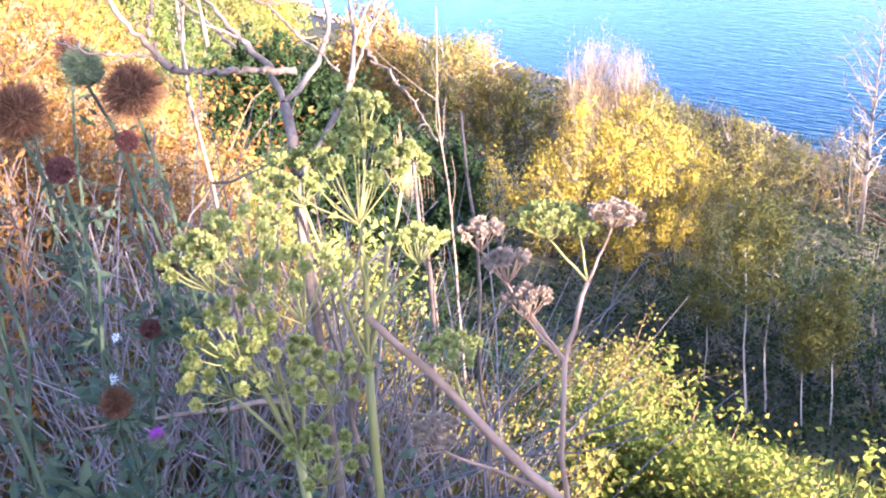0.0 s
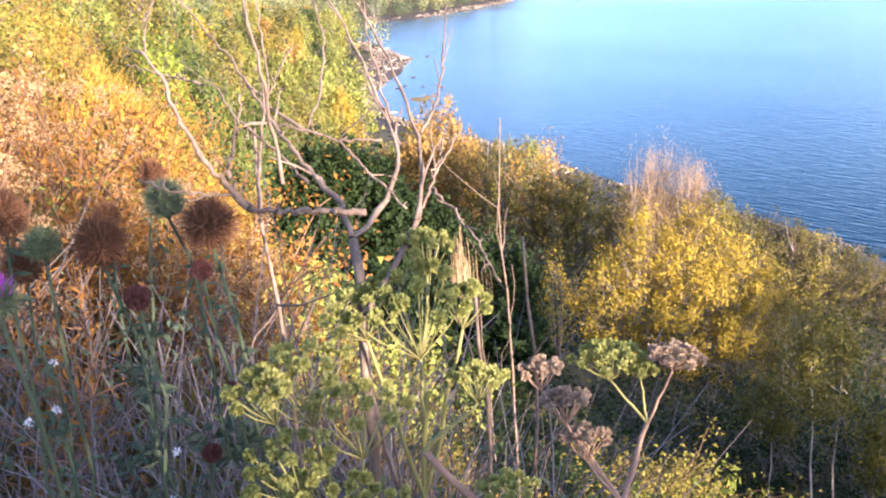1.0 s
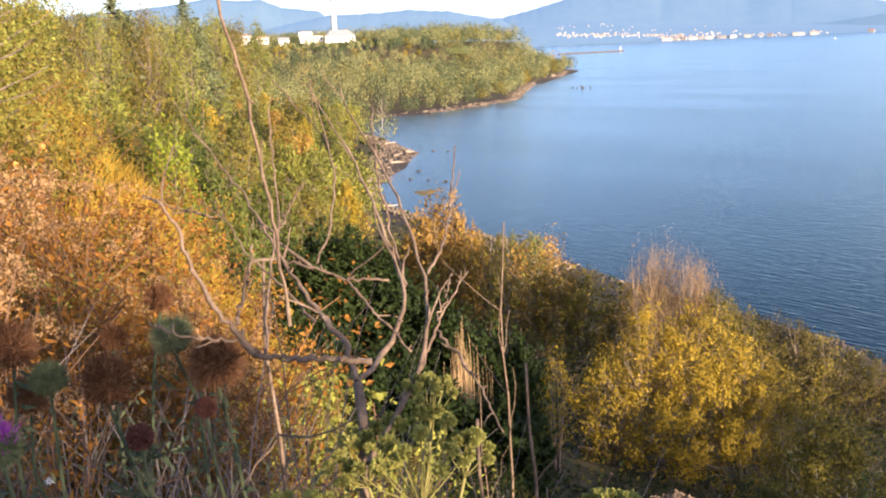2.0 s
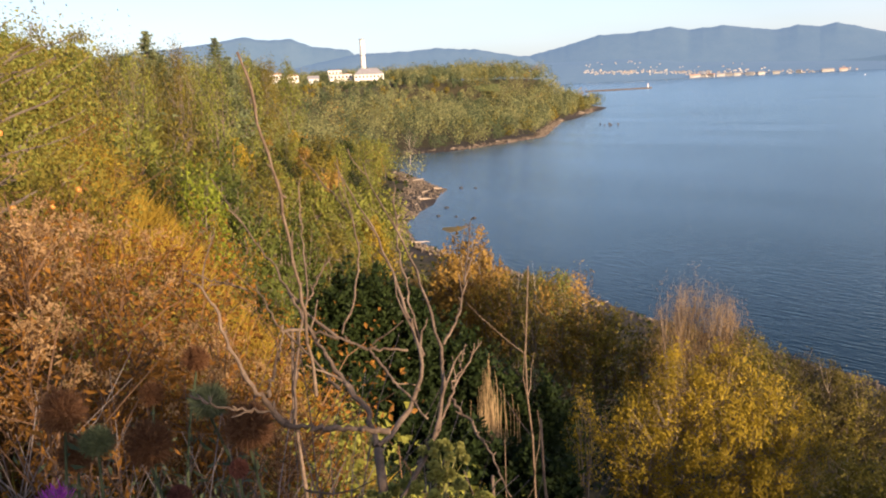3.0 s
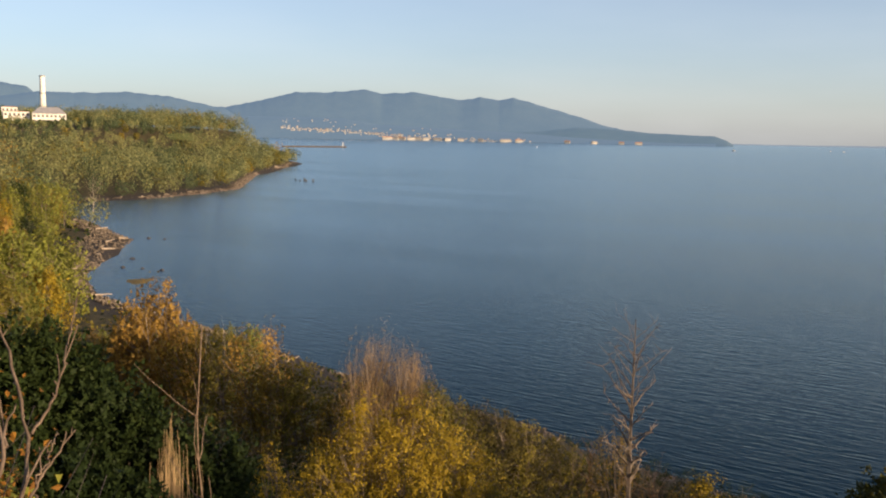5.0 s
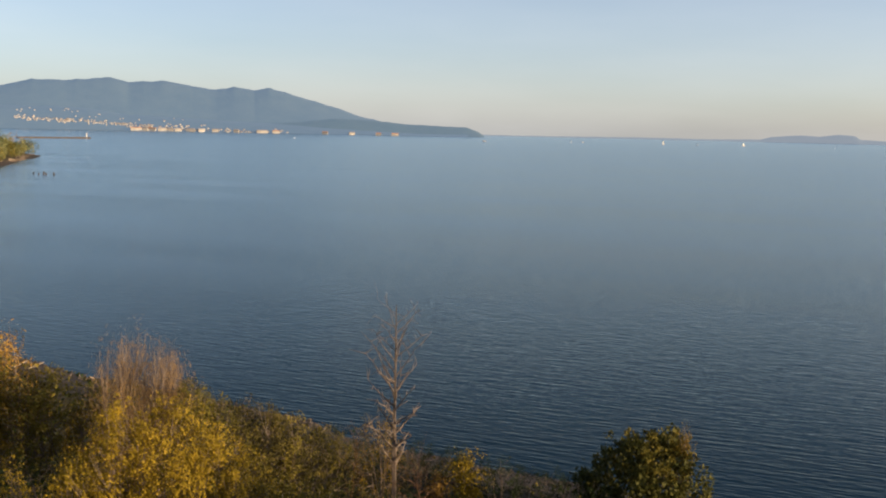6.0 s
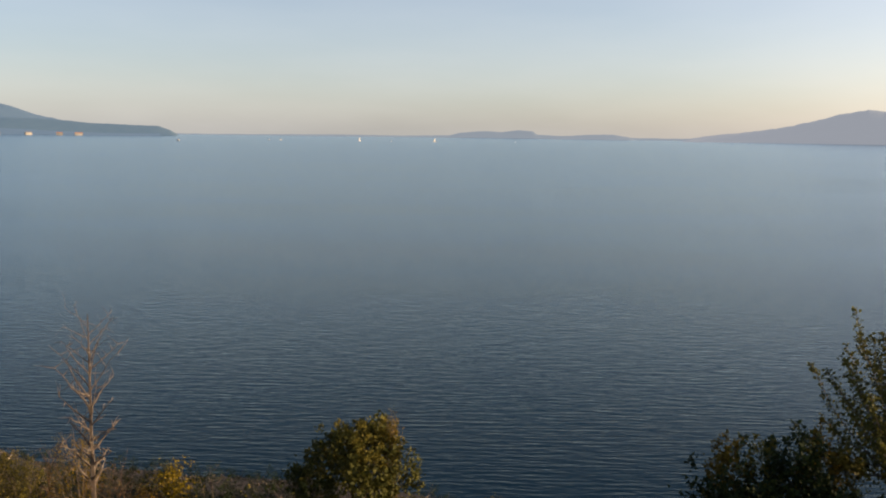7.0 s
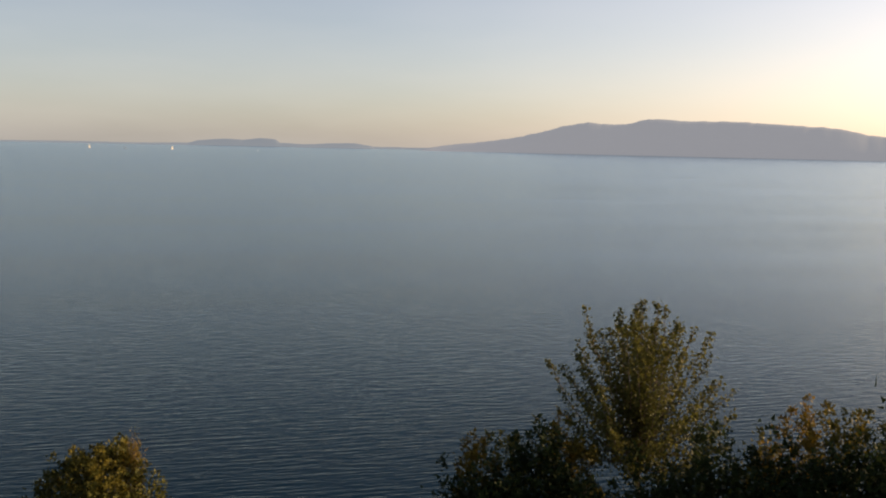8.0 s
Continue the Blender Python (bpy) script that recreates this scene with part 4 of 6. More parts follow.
sized(50.2, 57, 5.2, OLIVE, 1.3, 99, plumes=160, per=14, size=0.12, length=0.2)

# close bushes added in the hollow, their near-black leaves standing for its shade
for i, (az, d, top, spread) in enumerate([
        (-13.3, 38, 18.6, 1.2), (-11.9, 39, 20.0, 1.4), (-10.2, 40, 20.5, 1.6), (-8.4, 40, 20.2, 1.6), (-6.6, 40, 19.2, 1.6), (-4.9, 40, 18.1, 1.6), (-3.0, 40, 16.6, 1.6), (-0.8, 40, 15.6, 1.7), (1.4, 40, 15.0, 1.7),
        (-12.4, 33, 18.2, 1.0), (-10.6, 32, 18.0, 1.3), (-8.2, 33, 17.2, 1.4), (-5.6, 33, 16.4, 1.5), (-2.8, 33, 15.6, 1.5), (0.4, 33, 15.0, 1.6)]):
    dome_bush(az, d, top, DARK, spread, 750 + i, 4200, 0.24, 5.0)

# the thicket at the edge of the bluff and the poplar in it
def poplar(az, d, base, h, wide):
    """A young poplar: many limbs rising from a short bole in a broad fan, each a leafy spike."""
    rng = np.random.default_rng(101)
    p = at_bearing(az, d)
    root = thing("poplar_tree", p, "young poplar with loose olive-brown leaves in the thicket", "tree")
    b = base - p[2]
    g, c = Geo(), Geo()
    g.tube(wander((0, 0, -0.3), (0.05, 0, b + h * 0.55), 9, 0.012, rng), np.linspace(0.09, 0.03, 9), 7, cap=False)
    for i in range(64):
        q = (i + 0.5) / 64
        a = i * 2.4 + rng.normal() * 0.2
        el = radians(10 + 78 * (1 - q) ** 0.8)
        out = np.array((math.cos(a) * math.cos(el), math.sin(a) * math.cos(el), math.sin(el)))
        ln = ((math.cos(el) / wide) ** 3.0 + (math.sin(el) / h) ** 3.0) ** (-1 / 3.0) * rng.uniform(0.84, 1.04)
        s0 = np.array((0, 0, b + h * rng.uniform(-0.02, 0.34) * (1 - 0.5 * math.cos(el))))
        e = np.array((0, 0, b)) + out * ln + (0, 0, 0.12 * math.cos(el) * ln)
        path = wander(s0, e, 9, 0.03, rng)
        path[:, 2] -= 0.14 * ln * math.cos(el) * np.sin(np.linspace(0, np.pi, 9))
        g.tube(path, np.linspace(0.02, 0.005, 9), 4, cap=False)
        n = int(230 * ln / h) + 60
        s = rng.uniform(0.15, 1.0, n) ** 0.8
        x = s * 8
        k = np.minimum(x.astype(int), 7)
        pos = path[k] + (path[k + 1] - path[k]) * (x - k)[:, None]
        w = 0.14 * (1.1 - s)[:, None] + 0.022
        pos = pos + rng.normal(size=(n, 3)) * w
        c.leaves(pos, rng.uniform(0.05, 0.1, n), rng, 0.1, 0.85, face=np.tile(out * 0.8, (n, 1)))
    part("crown", c, leaf_mat("poplar_leaves", [(0.045, 0.05, 0.016), (0.095, 0.095, 0.024), (0.175, 0.15, 0.03)], 0.35), root)
    part("trunk", g, M_bark, root)


poplar(74.7, 20, 21.2, 3.5, 2.05)
# the body of the thicket, its shade put into near-black leaves
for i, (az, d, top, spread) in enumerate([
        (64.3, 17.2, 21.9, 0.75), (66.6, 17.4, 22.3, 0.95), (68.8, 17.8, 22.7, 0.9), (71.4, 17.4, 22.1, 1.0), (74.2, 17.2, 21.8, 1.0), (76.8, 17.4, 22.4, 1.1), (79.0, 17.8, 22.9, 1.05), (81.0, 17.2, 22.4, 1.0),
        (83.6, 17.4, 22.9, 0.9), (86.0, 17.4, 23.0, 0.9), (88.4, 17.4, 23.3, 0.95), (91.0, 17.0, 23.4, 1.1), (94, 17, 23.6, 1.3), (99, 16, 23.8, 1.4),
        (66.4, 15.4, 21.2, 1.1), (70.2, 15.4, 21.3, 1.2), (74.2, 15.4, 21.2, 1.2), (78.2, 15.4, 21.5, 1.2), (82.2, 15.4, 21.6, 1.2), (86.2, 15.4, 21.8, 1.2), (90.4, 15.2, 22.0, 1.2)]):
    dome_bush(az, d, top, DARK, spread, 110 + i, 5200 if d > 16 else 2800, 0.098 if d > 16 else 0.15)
# lighter bushes, their leaf colour painting the sunlit tips of the thicket
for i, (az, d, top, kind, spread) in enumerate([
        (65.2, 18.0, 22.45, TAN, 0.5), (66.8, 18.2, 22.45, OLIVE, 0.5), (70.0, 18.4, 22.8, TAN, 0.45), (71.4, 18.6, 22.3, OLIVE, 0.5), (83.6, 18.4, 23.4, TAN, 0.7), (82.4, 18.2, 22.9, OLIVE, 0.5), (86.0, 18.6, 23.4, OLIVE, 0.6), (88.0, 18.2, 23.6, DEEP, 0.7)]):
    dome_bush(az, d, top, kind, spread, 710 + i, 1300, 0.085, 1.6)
# unseen trees continuing the thicket down the slope, added to shade the hollow
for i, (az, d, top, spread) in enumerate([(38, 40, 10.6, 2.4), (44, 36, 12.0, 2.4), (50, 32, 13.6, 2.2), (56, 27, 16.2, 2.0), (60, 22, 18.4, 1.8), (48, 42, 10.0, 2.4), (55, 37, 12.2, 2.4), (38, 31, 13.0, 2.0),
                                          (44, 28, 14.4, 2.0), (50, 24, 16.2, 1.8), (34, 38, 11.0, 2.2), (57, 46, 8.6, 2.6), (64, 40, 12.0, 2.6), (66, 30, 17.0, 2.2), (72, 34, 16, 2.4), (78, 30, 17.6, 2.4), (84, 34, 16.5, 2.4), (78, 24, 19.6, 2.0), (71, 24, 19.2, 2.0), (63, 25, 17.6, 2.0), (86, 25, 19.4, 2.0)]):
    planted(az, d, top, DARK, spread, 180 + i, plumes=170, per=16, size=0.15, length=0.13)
# unseen hedge on the bluff's sunny edge beside the camera, added to shade near plants
for i, (x, y, top, sp) in enumerate([(1.77, -2.43, 28.8, 0.34), (2.05, -2.14, 28.8, 0.34), (2.3, -1.88, 28.75, 0.3), (2.62, -1.55, 28.2, 0.3), (2.9, -1.26, 28.2, 0.3), (3.85, -1.12, 28.8, 0.3), (4.1, -1.2, 28.8, 0.3), (2.65, -2.15, 28.75, 0.3), (3.0, -1.79, 28.2, 0.3), (3.6, -1.25, 28.7, 0.3),
                                     (2.9, -2.45, 28.75, 0.3), (4.45, -0.85, 27.9, 0.3)]):
    z = ground_at(x, y)
    tree("hawthorn_bush", (x, y, z - 0.1), top - z, sp, M_leaf_shade, "unseen bush added at the edge of the bluff to shade the near plants", "bush", 140 + i, leaves=2600, size=0.12, clump=0.15, limbs=16, low=0.25, three=True, narrow=0.8)


# unseen tall trees further round the bluff's sunny side, added to shade the hollow
for i, (x, y) in enumerate([(37.6, -8.6), (39.7, -6.4), (42.5, -5.2), (45.3, -4.8), (57.0, -10.6), (58.8, -8.4), (60.9, -6.4), (62.6, -4.2), (64.4, -2.8)]):
    z = ground_at(x, y)
    tree("alder_tree", (x, y, z - 0.2), (27.0, 27.0, 27.0, 27.0, 25.8, 25.8, 25.8, 27.5, 28.0)[i] - z, 2.6, M_leaf_shade, "unseen tall alder added on the bluff towards the sun to shade the hollow", "tree", 160 + i, leaves=2600, size=0.55, clump=0.6, limbs=24, low=0.25, three=True)


def straw_clump():
    """A sheaf of tall dead upright stems in the hollow."""
    rng = np.random.default_rng(7)
    p = at_bearing(-2.1, 35)
    root = thing("dead_stem_clump", p, "dense sheaf of straw-coloured dead upright stems", "shrub")
    top = 18.2 - p[2]
    for i in range(120):
        g = Geo()
        a, r = rng.uniform(0, 6.28), min(1.6, abs(rng.normal()) * 0.75)
        b = (math.cos(a) * r * 0.12, math.sin(a) * r * 0.12, 0.0)
        h = top * (0.62 + 0.38 * rng.random() ** 1.5) * (1 - 0.3 * min(r, 1))
        e = (math.cos(a) * r * 0.68, math.sin(a) * r * 0.68, h)
        path = wander(b, e, 9, 0.015, rng)
        bow = np.sin(np.linspace(0, np.pi, 9))[:, None] * r * 0.26
        path = path + bow * (math.cos(a), math.sin(a), 0)
        g.tube(path, np.linspace(0.016, 0.005, 9), 3, cap=False)
        part("stem", g, M_straw, root)


straw_clump()


# ---- the wooded shore ----
def conifer(name, at, h, spread, label, seed, group=""):
    rng = np.random.default_rng(seed)
    root = thing(name, at, label, "tree", group)
    g = Geo()
    g.tube(wander((0, 0, -0.3), (0, 0, h), 6, 0.006, rng), np.linspace(h * 0.016, 0.03, 6), 5, cap=False)
    part("trunk", g, M_bark, root)
    c, g2 = Geo(), Geo()
    pos, dirs, small = [], [], []
    for k in range(34):
        s = 0.2 + 0.8 * (k / 34) ** 0.9
        for b in range(7):
            a = rng.uniform(0, 6.28)
            ln = (spread * (1 - s) ** 0.75 + 0.25) * rng.uniform(0.35, 1.25)
            t = np.linspace(0.1, 1, 9)
            p = np.column_stack([math.cos(a) * ln * t, math.sin(a) * ln * t, s * h - 0.18 * ln * t + 0.22 * ln * t ** 3 + rng.normal(size=9) * 0.07])
            g2.tube(p[[0, 4, 8]], (0.05, 0.035, 0.02), 3, cap=False)
            p = np.repeat(p, 2, 0) + rng.normal(size=(18, 3)) * (0.12, 0.12, 0.06) * ln * 0.5
            pos.append(p)
            dirs.append(np.tile((math.cos(a), math.sin(a), -0.1), (18, 1)))
            small += [0.6 + 0.9 * (1 - s)] * 18
    pos, dirs = np.concatenate(pos), np.concatenate(dirs)
    c.leaves(pos, rng.uniform(0.6, 1.2, len(pos)) * np.array(small), rng, 0.4, 0.45, dirs + rng.normal(size=(len(pos), 3)) * 0.4, face=dirs * 0.8, three=True)
    tagged(part("branch", g2, M_bark, root), kind="stuff")
    part("crown", c, M_needle, root)
    return root


def edge_x(y):
    return np.interp(y, EDGE[4:18, 1], EDGE[4:18, 0])


def shore_x(y):
    return np.interp(y, SHORE[4:28, 1], SHORE[4:28, 0])


def scatter(rng, n, y0, y1, step, inland):
    """Places for trees on the slope between the water and some way behind the bluff's edge, not too near one another."""
    got = []
    grid = {}
    for _ in range(n):
        y = rng.uniform(y0, y1)
        x = rng.uniform(edge_x(y) - inland, shore_x(y) - 3)
        key = (int(x // step), int(y // step))
        if any((x - u) ** 2 + (y - v) ** 2 < step * step for a in (-1, 0, 1) for b in (-1, 0, 1) for u, v in grid.get((key[0] + a, key[1] + b), ())):
            continue
        grid.setdefault(key, []).append((x, y))
        got.append((x, y))
    return got


def wooded_shore():
    """Single trees on the nearer part of the wooded bluff."""
    rng = np.random.default_rng(21)
    protos = []
    kinds = [(GREEN, 11, 2.6), (GREEN, 12, 2.9), (OLIVE, 9, 2.6), (DARK, 11, 2.6), (ORANGE, 9, 2.2), (GOLD, 10, 2.5)]
    for i, ((name, leaf, label, cat), h, sp) in enumerate(kinds):
        x, y = -62 - 9 * i, 118 + 13 * i
        nm = "alder_tree" if name == "willow_shrub" else name
        lb = "olive-green tree on the wooded shore" if leaf is M_leaf_olive else label.replace("standing in the shade of the hollow", "on the wooded shore").replace("on the slope", "on the wooded shore")
        protos.append((plume_tree(nm, (x, y, ground_at(x, y)), h, sp, leaf, lb, "tree", 300 + i, plumes=130, per=11, size=0.42, length=0.15, stems=3, upright=0.55, group="trees of the wooded shore", narrow=0.6), h))
    for x, y in scatter(rng, 4000, 84, 265, 6.8, 32):
        az = math.degrees(math.atan2(x, y))
        shore = (shore_x(y) - x)
        w = [5, 4, 3, 1.6, 1.2 if shore < 25 else 0.1, 1.8]
        if az < -25:
            w = [6, 5, 1, 3, 0, 0.6]
        pr, h = protos[rng.choice(6, p=np.array(w) / sum(w))]
        z = ground_at(x, y)
        tall = rng.uniform(7, 13) if shore > 14 else rng.uniform(5, 8.5)
        if shore < 10 and y > 180:
            continue
        if az > -7.4 and y < 200:
            # low scrub, so that the beach behind shows over it
            tall = min(tall, 27.9 - 0.2 * math.hypot(x, y) - z)
            if tall < 1.2 or az > 3:
                continue
        k = tall / h
        copy_thing(pr, Matrix.Translation((x, y, z - 0.1)) @ Matrix.Rotation(rng.uniform(0, 6.28), 4, "Z") @ Matrix.Diagonal((k * rng.uniform(0.9, 1.25), k * rng.uniform(0.9, 1.25), k, 1)))


wooded_shore()
for i, (az, d, top) in enumerate([(-21.2, 205, 41.6), (-20.6, 212, 37), (-17.4, 215, 40.4), (-16.8, 222, 36.5), (-15.6, 330, 39.5), (-15.1, 335, 37), (-22.6, 190, 36)]):
    x, y = polar(az, d)
    z = ground_at(x, y)
    conifer("fir_tree", (x, y, z), top - z, min(8.5, (top - z) * 0.5), "dark pointed fir rising above the woods", 400 + i, "firs above the woods")


def far_woods():
    """The woods of the far shore, too many to count."""
    rng = np.random.default_rng(33)
    kinds = [(M_leaf_far_haze, 6), (M_leaf_olive, 1.0), (M_leaf_fold, 4.5), (M_leaf_gold, 0.15), (M_leaf_orange, 0.1)]
    geos = [Geo() for _ in kinds]
    p = np.array([k[1] for k in kinds])
    spots = scatter(rng, 26000, 262, 830, 6.0, 70)
    # woods on the upland behind the houses
    back = []
    for _ in range(620):
        az, d = rng.uniform(-17, -2.2), rng.uniform(885, 1250)
        back.append(polar(az, d))
    zs = np.concatenate([height(spots), np.full(len(back), 31.0)])
    for (x, y), z in zip(spots + back, zs):
        az, d = math.degrees(math.atan2(x, y)), math.hypot(x, y)
        h = rng.uniform(7, 17)
        shore = shore_x(y) - x
        if shore < 12:
            h = rng.uniform(5.5, 10) if az < 0.5 else rng.uniform(8, 13)
        if d > 520 and x > edge_x(y) - 8 and -7 < az < 0 and d < 640:
            h *= 0.6
        if d > 880:
            h = rng.uniform(9, 15) + 6 * rng.random() ** 4
        elif -14.6 < az < -6.2 and d > 430:
            h = max(min(h, 25.8 - z + 0.014 * d * rng.random() ** 3), rng.uniform(1.6, 3.2))
        if h < 1.5:
            continue
        if d < 880 and -6.3 < az < 4 and x < edge_x(y) + 4:
            h = (6 + 11 * rng.random() ** 1.3) * min(1, 0.5 + 0.11 * (az + 6.3))
        n = 180
        u = rng.normal(size=(n, 3))
        u /= np.linalg.norm(u, axis=1, keepdims=True)
        lobes = rng.normal(size=(6, 3))
        lobes /= np.linalg.norm(lobes, axis=1, keepdims=True)
        r = 0.66 + 0.4 * np.clip((u @ lobes.T).max(1), 0, 1) ** 3 + rng.normal(size=n) * 0.09
        sp = h * rng.uniform(0.3, 0.46)
        pos = np.column_stack([x + u[:, 0] * sp * r, y + u[:, 1] * sp * r, z + h * 0.56 + u[:, 2] * h * 0.46 * r])
        w = p.copy()
        w[3:] *= 2 if shore < 16 else 1
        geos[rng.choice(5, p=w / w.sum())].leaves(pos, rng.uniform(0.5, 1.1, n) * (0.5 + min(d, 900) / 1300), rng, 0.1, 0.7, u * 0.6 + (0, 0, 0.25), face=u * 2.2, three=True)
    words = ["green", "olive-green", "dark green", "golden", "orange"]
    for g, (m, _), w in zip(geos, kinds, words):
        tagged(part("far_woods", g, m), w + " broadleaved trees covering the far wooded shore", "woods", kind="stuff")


far_woods()


def undergrowth():
    """Low leaves over the whole slope, so that no bare soil shows between the trees."""
    rng = np.random.default_rng(5)
    for mat, word, n in ((M_leaf_shade, "dark green", 26000), (M_leaf_olive, "olive", 20000)):
        d = 14 * (320 / 14) ** rng.random(n)
        a = np.radians(rng.uniform(-34, 50, n))
        p = np.column_stack([d * np.sin(a), d * np.cos(a)])
        ok = left_of(SHORE, p) & (dist_to(SHORE, p) > 4 + d * 0.01)
        p, d = p[ok], d[ok]
        z = height(p)
        g = Geo()
        g.leaves(np.column_stack([p, z + rng.uniform(0, 1, len(p)) ** 2 * (0.4 + d * 0.012)]), 0.09 + d * 0.0045, rng, 0.5, 0.8, three=True)
        tagged(part("undergrowth", g, mat), word + " low brambles and herbs covering the slope", "undergrowth", kind="stuff")


undergrowth()


def hollow_growth():
    """Ivy, brambles and nettles that close the floor of the hollow and the foot of the slope."""
    rng = np.random.default_rng(6)
    for mat, word, n, hi in ((M_leaf_shade, "dark green ivy and brambles", 60000, 1.3), (M_leaf_mid, "mid-green nettles and brambles", 16000, 0.9)):
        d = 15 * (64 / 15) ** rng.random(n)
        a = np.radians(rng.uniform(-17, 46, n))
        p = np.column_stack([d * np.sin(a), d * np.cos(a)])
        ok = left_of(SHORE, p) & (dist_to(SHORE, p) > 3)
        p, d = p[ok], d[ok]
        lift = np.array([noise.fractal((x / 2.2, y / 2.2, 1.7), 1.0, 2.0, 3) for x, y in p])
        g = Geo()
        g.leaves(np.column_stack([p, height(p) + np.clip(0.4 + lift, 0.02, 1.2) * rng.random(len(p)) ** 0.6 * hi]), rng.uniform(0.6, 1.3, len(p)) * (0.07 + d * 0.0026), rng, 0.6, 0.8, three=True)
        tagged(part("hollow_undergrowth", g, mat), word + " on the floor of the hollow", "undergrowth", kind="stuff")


hollow_growth()


# ---- buildings, town and shore details ----
def house(at, turn, w, d, h, storeys, roof_h, label, roof=None, hip=True, group=""):
    """A house with storeys of windows and a pitched or hipped roof."""
    root = thing("house", at, label, "house", group)
    root.rotation_euler = (0, 0, radians(turn))
    g = Geo()
    g.box((-w / 2, -d / 2, -2.5), (w / 2, d / 2, h))
    part("wall", g, M_white, root)
    r = Geo()
    e = 0.6
    k = min(w, d) * 0.45 if hip else -0.0
    v = [(-w / 2 - e, -d / 2 - e, h), (w / 2 + e, -d / 2 - e, h), (w / 2 + e, d / 2 + e, h), (-w / 2 - e, d / 2 + e, h), (-w / 2 - e + k, 0, h + roof_h), (w / 2 + e - k, 0, h + roof_h)]
    r.add(v, [(0, 1, 5, 4), (2, 3, 4, 5), (3, 2, 1, 0)], [(1, 2, 5), (3, 0, 4)])
    part("roof", r, roof or M_roof, root)
    n = max(2, int(w / 3))
    for s in range(storeys):
        for i in range(n):
            x = -w / 2 + (i + 0.5) * w / n
            z = (s + 0.5) * h / storeys
            wg = Geo()
            wg.box((x - w / n * 0.3, -d / 2 - 0.06, z - h / storeys * 0.25), (x + w / n * 0.3, -d / 2 + 0.05, z + h / storeys * 0.25))
            part("window", wg, M_glass, root)
    return root


def on_plateau(az, d, z):
    x, y = polar(az, d)
    return (x, y, z)


house(on_plateau(-8.6, 860, 30.2), 10, 26, 14, 8.0, 2, 5.5, "large white two-storey house with a grey hipped roof")
house(on_plateau(-10.25, 866, 30.4), 10, 20, 11, 9.0, 2, 0.8, "white stepped house with a low roof among trees", M_roof_red)
house(on_plateau(-10.6, 868, 38.6), 10, 12, 8, 4.5, 1, 0.8, "white upper storey of a stepped house", M_roof_red)
house(on_plateau(-11.9, 872, 31.5), 18, 9, 9, 5.0, 1, 3.0, "small pale gabled house half hidden by trees", None, False)
house(on_plateau(-14.0, 850, 36.6), 12, 11, 9, 5.0, 1, 1.6, "low white house with a flat roof among trees", M_roof_red)
house(on_plateau(-13.1, 852, 34.8), 12, 10, 8, 5.0, 1, 1.6, "low white house with a brown roof among trees", M_roof_red)
house(on_plateau(-2.9, 1150, 36), 4, 14, 12, 7.5, 2, 1.0, "distant pale block house above the woods")
house(on_plateau(-4.9, 1150, 36), 4, 10, 9, 6.0, 1, 1.0, "distant low pale house above the woods")


def tower():
    x, y = polar(-8.9, 940)
    root = thing("chimney_stack", (x, y, 27), "tall slender white stack rising behind the houses", "tower")
    g = Geo()
    path = [(0, 0, 0), (0, 0, 20), (0, 0, 40), (0, 0, 46.5)]
    g.tube(path, (3.0, 2.6, 2.25, 2.2), 16)
    part("shaft", g, M_white, root, smooth=True)
    for z in (30.0, 45.6):
        b = Geo()
        b.tube([(0, 0, z), (0, 0, z + 0.9)], (2.6, 2.6), 16)
        part("band", b, M_roof, root)


tower()


def town():
    """A town along the far shore and up the foot of the mountain."""
    rng = np.random.default_rng(77)
    lots = []
    for _ in range(165):
        az = rng.uniform(4.2, 11.4)
        lots.append((az, float(np.clip(rng.normal() * 0.045 + 0.3 - 0.014 * (az - 4), 0.02, 1)), rng.uniform(3, 6.5), rng.uniform(2.2, 3.6)))
    for _ in range(96):
        az = 11.2 + 8 * rng.random() ** 1.7
        lots.append((az, min(0.5, abs(rng.normal()) * 0.12 * (1.6 if az < 14.5 else 0.7)), rng.uniform(4, 9), rng.uniform(2.5, 4)))
    for _ in range(24):
        lots.append((4.2 + 9 * rng.random() ** 1.5, rng.uniform(0.36, 0.8), rng.uniform(3, 5), rng.uniform(2, 3)))
    for az, w in ((10.6, 42), (11.4, 34), (12.0, 30), (12.9, 26), (13.6, 30), (15.0, 24), (11.0, 26), (12.4, 30), (14.2, 24), (16.2, 20), (17.7, 40), (18.5, 26), (21.4, 20), (23.0, 22), (24.6, 20), (25.6, 26)):
        lots.append((az, 0.0, w, 11))
    for az, up, w, h in lots:
        d = 3545 + up * 290
        x, y = polar(az, d)
        z = -2 + town_height(d, az)
        root = thing("town_building", (x, y, z), "pale building of the town on the far shore", "building", "buildings of the far town")
        root.rotation_euler = (0, 0, radians(-az + rng.uniform(-25, 25)))
        g = Geo()
        g.box((-w / 2, -4, -2.5), (w / 2, 4, h * 0.7))
        part("wall", g, M_town, root)
        r = Geo()
        k = h * 0.3
        r.add([(-w / 2 - 0.4, -4.4, h * 0.7), (w / 2 + 0.4, -4.4, h * 0.7), (w / 2 + 0.4, 4.4, h * 0.7), (-w / 2 - 0.4, 4.4, h * 0.7), (-w / 2 - 0.4, 0, h * 0.7 + k), (w / 2 + 0.4, 0, h * 0.7 + k)],
              [(0, 1, 5, 4), (2, 3, 4, 5)], [(1, 2, 5), (3, 0, 4)])
        part("roof", r, M_roof_red if rng.random() < 0.2 else M_roof, root)


town()


